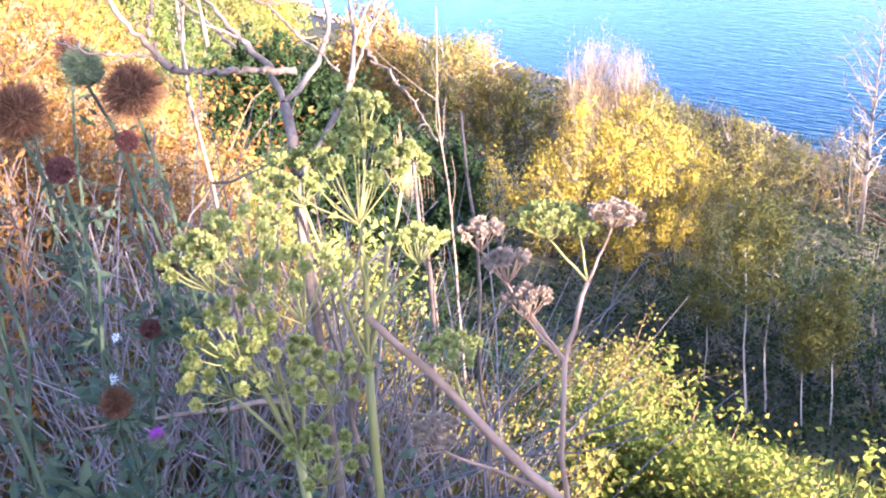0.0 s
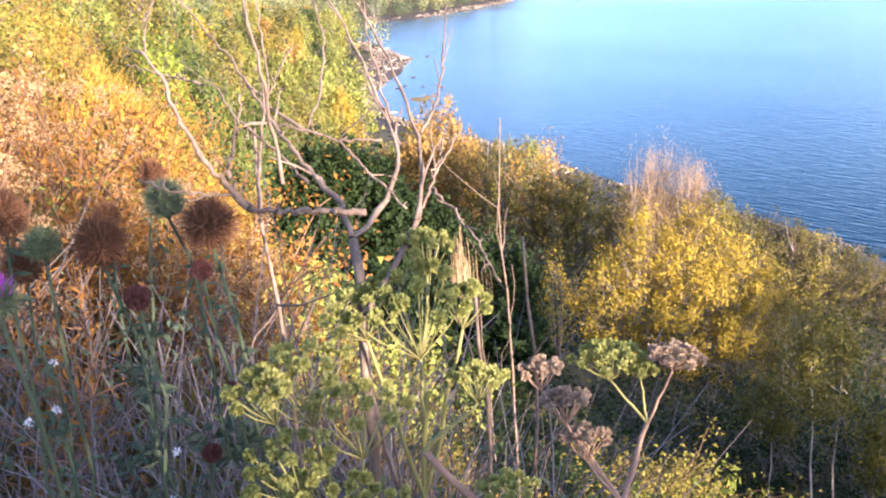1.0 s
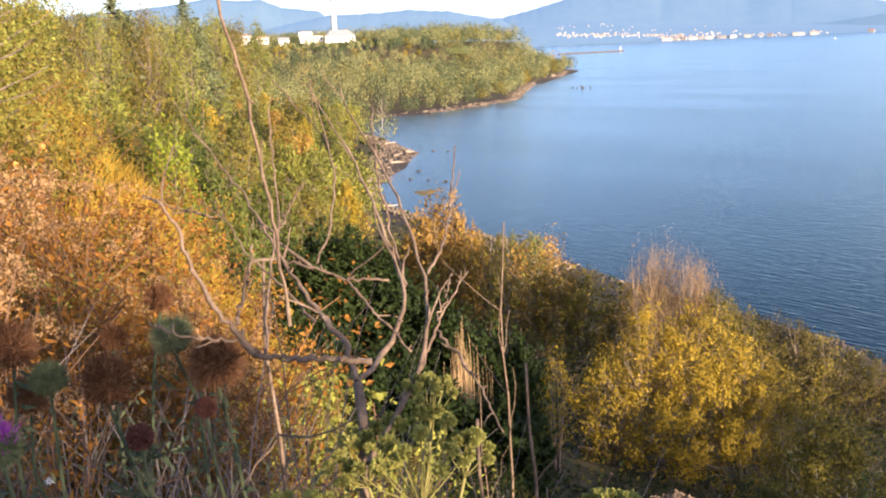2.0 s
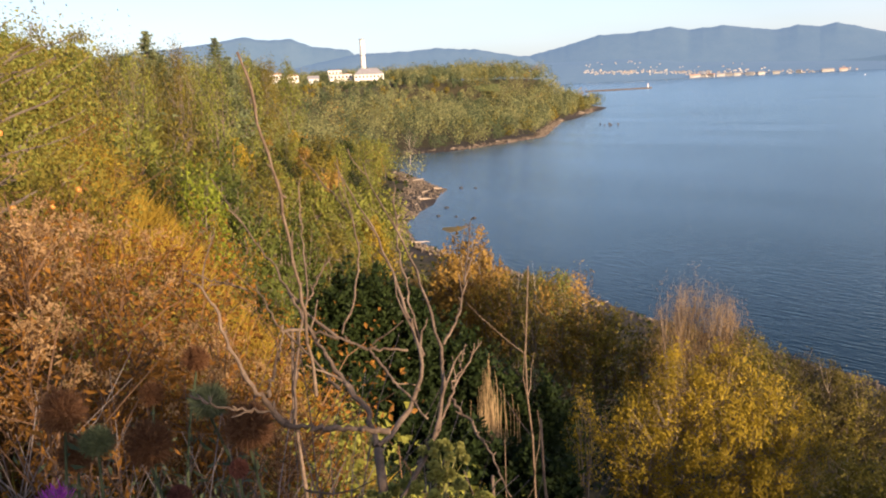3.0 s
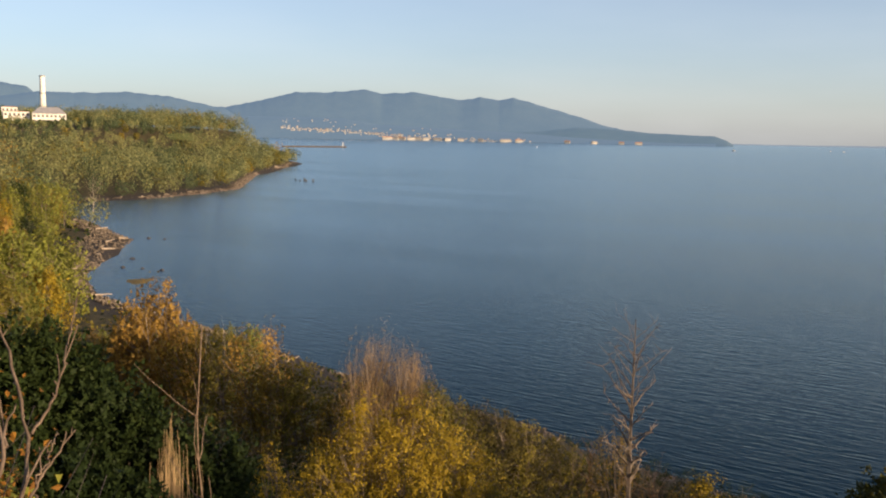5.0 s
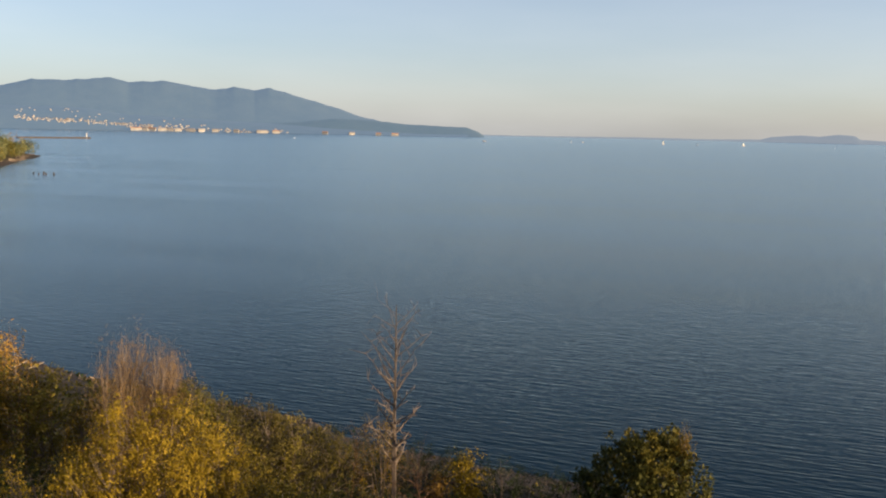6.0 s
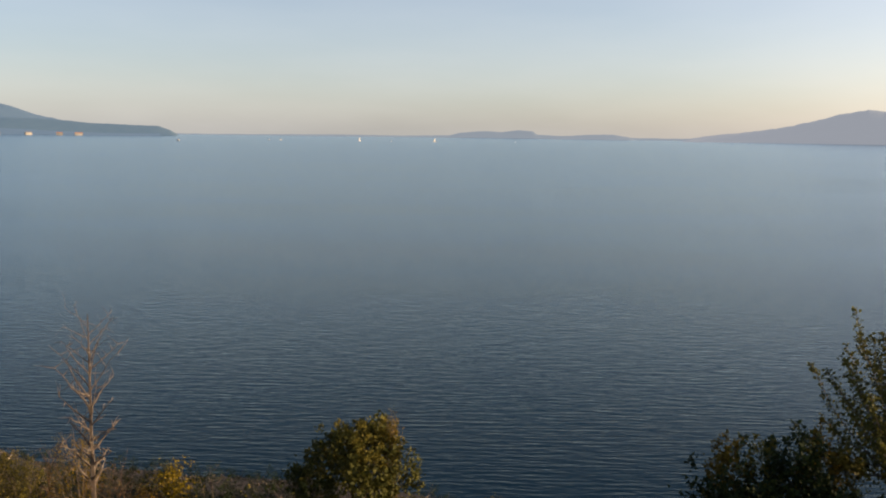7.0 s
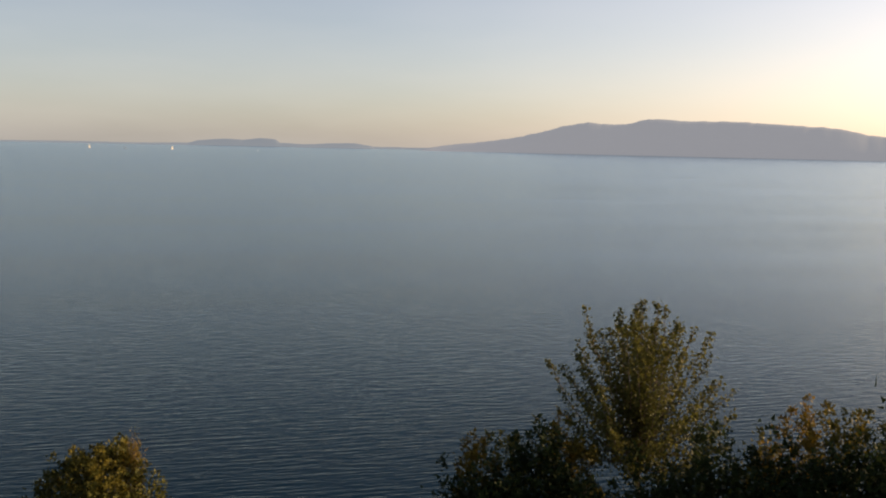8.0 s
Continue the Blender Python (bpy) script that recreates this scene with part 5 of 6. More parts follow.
def shore_details():
    rng = np.random.default_rng(88)
    # a breakwater with a light beyond the point
    a, b = np.array(polar(4.3, 1640)), np.array(polar(8.1, 1700))
    g = Geo()
    path = [(*(a + (b - a) * s), 0.2) for s in np.linspace(0, 1, 14)]
    g.tube(path, 2.2 + rng.random(14) * 0.5, 6)
    ob = part("breakwater", g, M_rock)
    tagged(ob, "low stone breakwater beyond the wooded point", "breakwater", kind="structure")
    root = thing("harbour_beacon", (*polar(7.9, 1697), 2.0), "small pale beacon at the end of the breakwater", "beacon")
    g = Geo()
    g.tube([(0, 0, 0), (0, 0, 3), (0, 0, 6.5)], (1.1, 0.8, 0.7), 8)
    part("tower", g, M_white, root)
    g = Geo()
    g.tube([(0, 0, 6.5), (0, 0, 8.0)], (1.1, 0.9), 8)
    part("lantern", g, M_roof, root)
    # old piles in the water
    for az, h in ((5.1, 1.0), (5.35, 0.8), (5.62, 1.7), (5.72, 1.2), (6.15, 1.4)):
        d = 536 + rng.normal() * 4
        g = Geo()
        g.tube([(0, 0, -2), (rng.normal() * 0.1, 0, h * 0.5), (rng.normal() * 0.2, 0, h)], (0.42, 0.4, 0.3), 7)
        ob = part("pile", g, M_timber)
        ob.location = (*polar(az, d), 0)
        tagged(ob, "dark weathered timber pile standing in the water", "pile", "old piles in the bay")
    # boats
    for az, d, s, sail in ((36.2, 2600, 1.0, 0), (46.1, 2700, 1.2, 1), (41.6, 2650, 0.7, 1), (31.0, 2300, 1.1, 0), (19.6, 2200, 0.7, 0), (43.5, 2700, 0.6, 0), (36.9, 2640, 0.7, 0), (51.0, 2700, 0.6, 0)):
        root = thing("boat", (*polar(az, d), 0), "small white boat under way on the bay" if not sail else "small white sailing boat on the bay", "boat", "boats on the bay")
        root.rotation_euler = (0, 0, rng.uniform(0, 6.28))
        h = Geo()
        v = [(-4 * s, -1.3 * s, 1.2), (-4 * s, 1.3 * s, 1.2), (2 * s, 1.3 * s, 1.3), (5 * s, 0, 1.7), (2 * s, -1.3 * s, 1.3), (-3.6 * s, -0.8 * s, -0.4), (-3.6 * s, 0.8 * s, -0.4), (2 * s, 0.6 * s, -0.4), (4 * s, 0, -0.3), (2 * s, -0.6 * s, -0.4)]
        h.add(v, [(0, 5, 6, 1), (1, 6, 7, 2), (2, 7, 8, 3), (3, 8, 9, 4), (4, 9, 5, 0), (0, 1, 2, 4)], [(2, 3, 4)])
        part("hull", h, M_white, root)
        c = Geo()
        c.box((-1.5 * s, -0.9 * s, 1.2), (1.2 * s, 0.9 * s, 2.6 * s + 0.4))
        part("cabin", c, M_white, root)
        if sail:
            m = Geo()
            m.tube([(0.6, 0, 1), (0.6, 0, 11)], (0.09, 0.05), 5)
            part("mast", m, M_roof, root)
            q = Geo()
            q.add([(0.55, 0, 2.2), (-3.6, 0.25, 2.4), (0.55, 0, 10.6), (0.55, 0.06, 2.2), (-3.6, 0.31, 2.4), (0.55, 0.06, 10.6)], [(0, 1, 4, 3), (1, 2, 5, 4), (2, 0, 3, 5)], [(0, 2, 1), (3, 4, 5)])
            part("sail", q, M_white, root)
    # stones along the waterline
    for lo, hi, n, big in ((55, 130, 1500, 0.2), (130, 300, 2600, 0.36), (380, 830, 2600, 0.55)):
        g = Geo()
        for _ in range(n):
            y = rng.uniform(lo, hi)
            x = shore_x(y) - abs(rng.normal()) * 2.6 + 1.0
            if 205 < y < 290:
                x = shore_x(y) - rng.uniform(-1.0, 9)
            s = big * rng.uniform(0.3, 1.3)
            z = max(ground_at(x, y), -0.1)
            v = np.array([(1, 0, 0), (0, 1, 0), (-1, 0, 0), (0, -1, 0), (0, 0, 0.8), (0, 0, -0.8)]) * rng.uniform(0.6, 1.2, (6, 1)) * s
            g.add(v + (x, y, z + s * 0.2), None, [(0, 1, 4), (1, 2, 4), (2, 3, 4), (3, 0, 4), (1, 0, 5), (2, 1, 5), (3, 2, 5), (0, 3, 5)])
        tagged(part("shore_stones", g, M_rock if lo == 55 else M_beach), "grey-brown stones strewn along the waterline", "stones", kind="stuff")
    # drift logs
    for i in range(46):
        y = (rng.uniform(62, 120) if i < 8 else rng.uniform(160, 290) if i < 26 else rng.uniform(385, 800))
        x = shore_x(y) - rng.uniform(1.5, 6)
        ln = rng.uniform(1.2, 2.6) if y < 130 else rng.uniform(2, 6)
        a = rng.uniform(0.6, 2.2)
        g = Geo()
        e = np.array((math.cos(a) * ln, math.sin(a) * ln, rng.normal() * 0.3))
        g.tube(wander((0, 0, 0.2), e, 6, 0.02, rng), np.linspace(0.3, 0.12, 6) * (rng.uniform(0.5, 0.9) if y > 130 else 0.35), 6)
        ob = part("drift_log", g, M_drift)
        ob.location = (x, y, ground_at(x, y) + 0.15)
        tagged(ob, "bleached drift log lying on the stony beach", "log", "drift logs on the beach")
    # a weed bed bared by the tide, with a few dark rocks
    g = Geo()
    a = np.linspace(0, 6.283, 25)[:-1]
    rim = np.column_stack([-12.5 + (2.6 + 0.9 * np.sin(3 * a)) * np.cos(a) + rng.normal(size=24) * 0.35, 180 + (6.5 + 2 * np.cos(2 * a)) * np.sin(a) + rng.normal(size=24) * 0.7, np.full(24, -0.05)])
    g.add(np.vstack([rim, rim * (1, 1, 0) + (0, 0, 0.0), [(-12.5, 180, 0.12)]]), None, [(k, (k + 1) % 24, 48) for k in range(24)])
    tagged(part("weed_bed", g, M_weedbed), "brown weed bed bared at low water", "weed bed", kind="structure")
    for x, y in ((-9, 194), (-13, 197), (-17, 199), (-16, 212), (-11, 249), (-15, 251)):
        g = Geo()
        v = np.array([(1, 0, 0), (0, 1, 0), (-1, 0, 0), (0, -1, 0), (0, 0, 0.5), (0, 0, -0.8)]) * rng.uniform(0.4, 0.9, (6, 1))
        g.add(v, None, [(0, 1, 4), (1, 2, 4), (2, 3, 4), (3, 0, 4), (1, 0, 5), (2, 1, 5), (3, 2, 5), (0, 3, 5)])
        ob = part("rock", g, M_timber)
        ob.location = (x, y, 0.0)
        tagged(ob, "dark wet rock standing out of the shallows", "rock", "rocks in the shallows")
    # a lawn above the point
    g = Geo()
    v = []
    for s in np.linspace(0, 1, 9):
        az = -6.8 + 6.0 * s
        for d in (668, 700):
            x, y = polar(az, d)
            v.append((x, y, 22.4 - 2.4 * s + (d - 668) * 0.16))
    g.add(v, [(2 * i, 2 * i + 1, 2 * i + 3, 2 * i + 2) for i in range(8)])
    tagged(part("lawn", g, M_lawn), "strip of mown lawn above the wooded point", "lawn", kind="structure")


shore_details()


# ---- the near slope: shrubs, dry weeds and an apple tree ----
def slope_at(x, y, sink=0.03):
    return (x, y, ground_at(x, y) - sink)


def dry_weed(at, h, seed, fluff=True, group="dry weeds on the slope"):
    """A tall dead herb: brown stem with side stems, withered leaves and pale seed fluff."""
    rng = np.random.default_rng(seed)
    root = thing("dry_weed", at, "tall withered brown weed with pale seed fluff" if fluff else "tall withered rust-brown weed with dead leaves", "weed", group)
    top = np.array((rng.normal() * 0.12, rng.normal() * 0.12, h))
    stem = wander((0, 0, 0), top, 7, 0.03, rng)
    g, leaf, tuft = Geo(), Geo(), Geo()
    g.tube(stem, np.linspace(0.006, 0.002, 7), 4)
    ends = [top]
    for i in range(14):
        s = rng.uniform(0.3, 0.98)
        b = stem[int(s * 6)] + (stem[min(6, int(s * 6) + 1)] - stem[int(s * 6)]) * (s * 6 % 1)
        e = b + np.array((rng.normal() * 0.12, rng.normal() * 0.12, 0.1 + rng.random() * 0.16)) * h
        g.tube(wander(b, e, 4, 0.06, rng), np.linspace(0.0035, 0.0015, 4), 3, cap=False)
        ends.append(e)
    ends = np.array(ends)
    n = 220
    along = stem[rng.integers(1, 7, n)] + rng.normal(size=(n, 3)) * 0.05
    leaf.leaves(along, rng.uniform(0.015, 0.045, n), rng, -0.2, 0.28)
    tagged(part("stem", g, M_weed_stem, root), kind="stuff")
    part("foliage", leaf, M_weed, root, "withered rust-brown leaves")
    if fluff:
        n = 340
        pos = ends[rng.integers(0, 7, n)] + rng.normal(size=(n, 3)) * (0.026, 0.026, 0.022)
        tuft.leaves(pos, rng.uniform(0.014, 0.03, n), rng, 0, 0.5)
        tagged(part("seed_head", tuft, M_fluff, root, "tan fluffy seeds"), kind="stuff")
    return root


def low_shrub(name, at, h, spread, leaf, label, seed, leaves=1500, size=0.05, group="", twig=None, bare=0, three=True):
    """A many-stemmed shrub: thin stems from the ground, leaves along them."""
    rng = np.random.default_rng(seed)
    root = thing(name, at, label, "shrub", group)
    g, c = Geo(), Geo()
    pos = []
    for i in range(16):
        a, r = rng.uniform(0, 6.28), spread * math.sqrt(rng.random())
        e = np.array((math.cos(a) * r, math.sin(a) * r, h * rng.uniform(0.65 if bare == 0 else 0.82, 1.0) * (1 - 0.25 * r / spread)))
        path = wander((e[0] * 0.2, e[1] * 0.2, -0.05), e, 7, 0.06, rng)
        g.tube(path, np.linspace(0.007, 0.002, 7) * (1 + h * 0.4), 3, cap=False)
        for j in range(4):
            b = path[2 + j]
            t = b + rng.normal(size=3) * 0.18 * min(h, 1.2) + (0, 0, 0.1 * min(h, 1.2))
            tw = wander(b, t, 4, 0.08, rng)
            g.tube(tw, np.linspace(0.003, 0.0015, 4) * (1 + h * 0.4), 3, cap=False)
            if j >= bare:
                pos += [tw[2], tw[3], tw[3], path[3 + j]]
    pos = np.array(pos)
    p = pos[rng.integers(0, len(pos), leaves)] + rng.normal(size=(leaves, 3)) * 0.07 * min(h, 1.2)
    c.leaves(p, size * rng.uniform(0.6, 1.3, leaves), rng, 0.3, 0.75 if three else 0.6, face=(p - (0, 0, h * 0.55)) / (0.5 * (h + spread)), three=three)
    part("stem", g, twig or M_weed_stem, root)
    part("foliage", c, leaf, root)
    return root


def turned(x, y, rng, k, sink=0.05):
    return Matrix.Translation(slope_at(x, y, sink)) @ Matrix.Rotation(rng.uniform(0, 6.28), 4, "Z") @ Matrix.Diagonal((k, k, k, 1))


# the line along which the bluff falls away to the hollow
SHOULDER = np.array([(-1.0, 5.0), (-1.8, 8.3), (-4.1, 12.3), (-8.2, 20.4), (-16.7, 36), (-20, 44)], float)


def near_slope():
    rng = np.random.default_rng(55)
    weeds = [dry_weed(slope_at(-2.6, 4.6), 1.15, 1), dry_weed(slope_at(-3.4, 5.4), 1.3, 2), dry_weed(slope_at(-2.1, 3.6), 1.0, 3), dry_weed(slope_at(-1.6, 2.9), 0.95, 4, False), dry_weed(slope_at(-2.9, 3.2), 1.05, 5, False)]
    for i in range(125):
        az = rng.uniform(-46, -8)
        d = rng.uniform(2.0, 8.5)
        x, y = polar(az, d)
        if az > -20 and d < 3.2:
            continue
        wild = weeds[:3] if d > 3.6 and az < -14 else weeds[3:]
        copy_thing(wild[rng.integers(len(wild))], turned(x, y, rng, rng.uniform(0.75, 1.15) * (0.75 if az > -22 else 1)))
    gold = low_shrub("golden_shrub", slope_at(-2.3, 8.4), 1.0, 0.8, M_leaf_ochre, "low shrub with yellow autumn leaves on the slope", 61, 1700, 0.044, "shrubs on the slope", three=False)
    olive = low_shrub("bramble", slope_at(-3.2, 7.4), 1.1, 0.8, M_leaf_olive, "tangled olive-green bramble on the slope", 62, 1900, 0.05, "shrubs on the slope")
    rust = low_shrub("rusty_shrub", slope_at(-3.0, 9.4), 1.2, 0.8, M_weed, "withered rust-brown shrub on the slope", 63, 1900, 0.04, "shrubs on the slope", three=False)
    fresh = low_shrub("bramble", slope_at(-1.0, 6.6), 1.0, 0.8, M_leaf_green, "fresh green bramble on the slope", 64, 1900, 0.05, "shrubs on the slope")
    # near-black leaves paint the shade on the hollow side of the slope
    dark = low_shrub("bramble", slope_at(1.2, 8.6), 0.9, 0.8, M_leaf_shade, "bramble with shade-darkened green leaves on the slope", 65, 1900, 0.05, "shrubs on the slope")
    for i in range(125):
        az = rng.uniform(-40, 12)
        d = 4.5 * (40 / 4.5) ** rng.random()
        x, y = polar(az, d)
        z = ground_at(x, y)
        if z < 12 or (az > -4 and d < 6):
            continue
        w = [0.4, 2.4, 5, 0.6]
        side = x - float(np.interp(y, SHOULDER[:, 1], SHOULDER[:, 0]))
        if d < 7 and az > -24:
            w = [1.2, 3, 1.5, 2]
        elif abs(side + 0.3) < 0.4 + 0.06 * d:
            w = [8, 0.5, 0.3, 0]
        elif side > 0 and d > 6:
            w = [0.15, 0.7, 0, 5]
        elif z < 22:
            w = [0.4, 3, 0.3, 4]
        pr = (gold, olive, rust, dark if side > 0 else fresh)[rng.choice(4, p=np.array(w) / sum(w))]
        copy_thing(pr, turned(x, y, rng, rng.uniform(0.7, 1.2) * (0.75 + d * 0.03) * (0.75 if az > -12 else 1)))
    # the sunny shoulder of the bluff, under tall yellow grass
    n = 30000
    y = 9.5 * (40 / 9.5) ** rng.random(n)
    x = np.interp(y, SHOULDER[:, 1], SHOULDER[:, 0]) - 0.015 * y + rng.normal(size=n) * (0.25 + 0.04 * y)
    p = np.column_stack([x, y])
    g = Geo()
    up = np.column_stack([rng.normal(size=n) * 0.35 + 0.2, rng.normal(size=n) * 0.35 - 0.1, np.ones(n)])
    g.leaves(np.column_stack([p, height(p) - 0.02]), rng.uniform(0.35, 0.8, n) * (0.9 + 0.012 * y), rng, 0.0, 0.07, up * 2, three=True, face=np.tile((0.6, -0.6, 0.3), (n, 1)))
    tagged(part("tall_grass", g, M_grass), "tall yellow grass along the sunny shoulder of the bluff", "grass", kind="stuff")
    for az, d, k in ((9.6, 10, 1.15), (11.4, 10.6, 1.3), (10.4, 11.4, 1.5), (8.0, 9.6, 1.0)):
        copy_thing(olive, turned(*polar(az, d), rng, k))
    # olive grass on the steeper slope down to the hollow
    n = 26000
    d, a = 5.0 * (21 / 5.0) ** rng.random(n), np.radians(rng.uniform(5, 36, n))
    p = np.column_stack([d * np.sin(a), d * np.cos(a)])
    g = Geo()
    up = np.column_stack([rng.normal(size=n) * 0.4 + 0.3, rng.normal(size=n) * 0.4 + 0.2, np.ones(n)])
    g.leaves(np.column_stack([p, height(p) - 0.02]), rng.uniform(0.25, 0.5, n), rng, 0.3, 0.07, up * 2, three=True)
    tagged(part("slope_grass", g, M_leaf_mid), "olive-green grass on the steep slope above the hollow", "grass", kind="stuff")
    # long grass
    for mat, word, n, lo, hi in ((M_grass_dull, "withered brown", 26000, 1.2, 24), (M_leaf_olive, "olive-green", 14000, 0.9, 20)):
        n = n * 2
        d = lo * 0.6 * (hi / lo / 0.6) ** rng.random(n)
        a = np.radians(np.where(np.arange(n) % 2, rng.uniform(-50, 45, n), rng.uniform(-180, 180, n)))
        far = (np.abs(np.degrees(a) + 2) > 48) | (d > lo)
        d, a, n = d[far], a[far], int(far.sum())
        p = np.column_stack([d * np.sin(a), d * np.cos(a)])
        z = height(p)
        g = Geo()
        up = np.column_stack([rng.normal(size=n) * 0.3 + 0.15, rng.normal(size=n) * 0.3, np.ones(n)])
        g.leaves(np.column_stack([p, z - 0.02]), rng.uniform(0.16, 0.42, n) * (1 + d * 0.03), rng, 0.0, 0.06, up * 2, three=True)
        tagged(part("grass", g, mat), word + " long grass on the slope", "grass", kind="stuff")


near_slope()


def apple_tree():
    """A small apple tree with ripe fruit on the brow of the slope."""
    x, y = -5.75, 8.8
    z = ground_at(x, y)
    root = tree("apple_tree", (x, y, z), 29.55 - z, 1.25, M_leaf_olive, "small apple tree with olive leaves and orange-red fruit", "tree", 71, leaves=22000, size=0.03, clump=0.1, limbs=34, low=0.12)
    rng = np.random.default_rng(72)
    for i in range(12):
        a, r = rng.uniform(3.6, 6.6), rng.uniform(0.9, 1.45)
        g = Geo()
        n = 8
        prof = [(0.0, -0.03), (0.02, -0.027), (0.031, -0.005), (0.03, 0.013), (0.018, 0.028), (0.004, 0.023)]
        g.tube([(0, 0, q[1]) for q in prof], [q[0] + 0.001 for q in prof], n)
        ob = part("apple", g, M_apple, root, smooth=True)
        ob.location = (math.cos(a) * r, math.sin(a) * r, rng.uniform(0.5, 1.5))


apple_tree()
# taller bushes along the brow behind it
for i, (az, d, top, sp, kind) in enumerate([(-33, 11, 29.3, 1.2, OLIVE), (-28.8, 14, 29.3, 1.1, GREEN), (-28.2, 16, 28.8, 1.0, OLIVE), (-31, 17, 29.9, 1.4, GREEN), (-29.0, 21, 29.5, 1.4, OLIVE),
                                            (-28.4, 31, 29.9, 1.7, GREEN), (-29, 36, 31.4, 2.2, GREEN), (-26.4, 42, 28.2, 1.5, OLIVE), (-26.6, 48, 31, 2.2, DARK), (-38, 12, 29.4, 1.3, OLIVE), (-25.6, 19.5, 27.4, 0.7, GOLD)]):
    name, leaf, label, cat = kind
    p = at_bearing(az, d)
    leaf = M_leaf_olive if kind is OLIVE else leaf
    tree("hawthorn_bush" if kind is not GOLD else "golden_shrub", p, top - p[2], sp, leaf, ("dense olive-green hawthorn bush" if kind is OLIVE else "dense green hawthorn bush") + " on the brow of the slope" if kind is not GOLD else "small golden-leaved bush below the brow", "bush", 500 + i, leaves=11000, size=0.026 + d * 0.0016, clump=0.24 * sp, limbs=16, low=0.08, three=True, narrow=0.8)


def leafy_rose():
    """Wild roses with fresh yellow-green leaves and a few hips, lower on the slope."""
    rng = np.random.default_rng(81)
    for i, (x, y, top) in enumerate([(0.3, 3.9, 25.2), (0.9, 4.3, 25.2), (1.3, 4.4, 25.05), (-0.3, 4.2, 25.3), (1.66, 3.5, 25.25), (0.7, 5.0, 24.6), (1.75, 4.15, 24.9), (0.55, 3.5, 24.9), (1.1, 3.8, 24.9)]):
        h = top - ground_at(x, y)
        root = low_shrub("wild_rose", slope_at(x, y), h, 0.42, M_leaf_rose if x > 0.75 else M_leaf_olive, "wild rose with yellow-green leaves and red hips", 800 + i, 4200, 0.05, "wild roses on the slope", None, 1, False)
        for k in range(4):
            g = Geo()
            g.tube([(0, 0, -0.011), (0, 0, -0.005), (0, 0, 0.006), (0, 0, 0.012)], (0.003, 0.009, 0.009, 0.004), 7)
            ob = part("hip", g, M_apple, root, smooth=True)
            ob.location = (rng.normal() * 0.25, rng.normal() * 0.2, h * rng.uniform(0.7, 0.95))


leafy_rose()


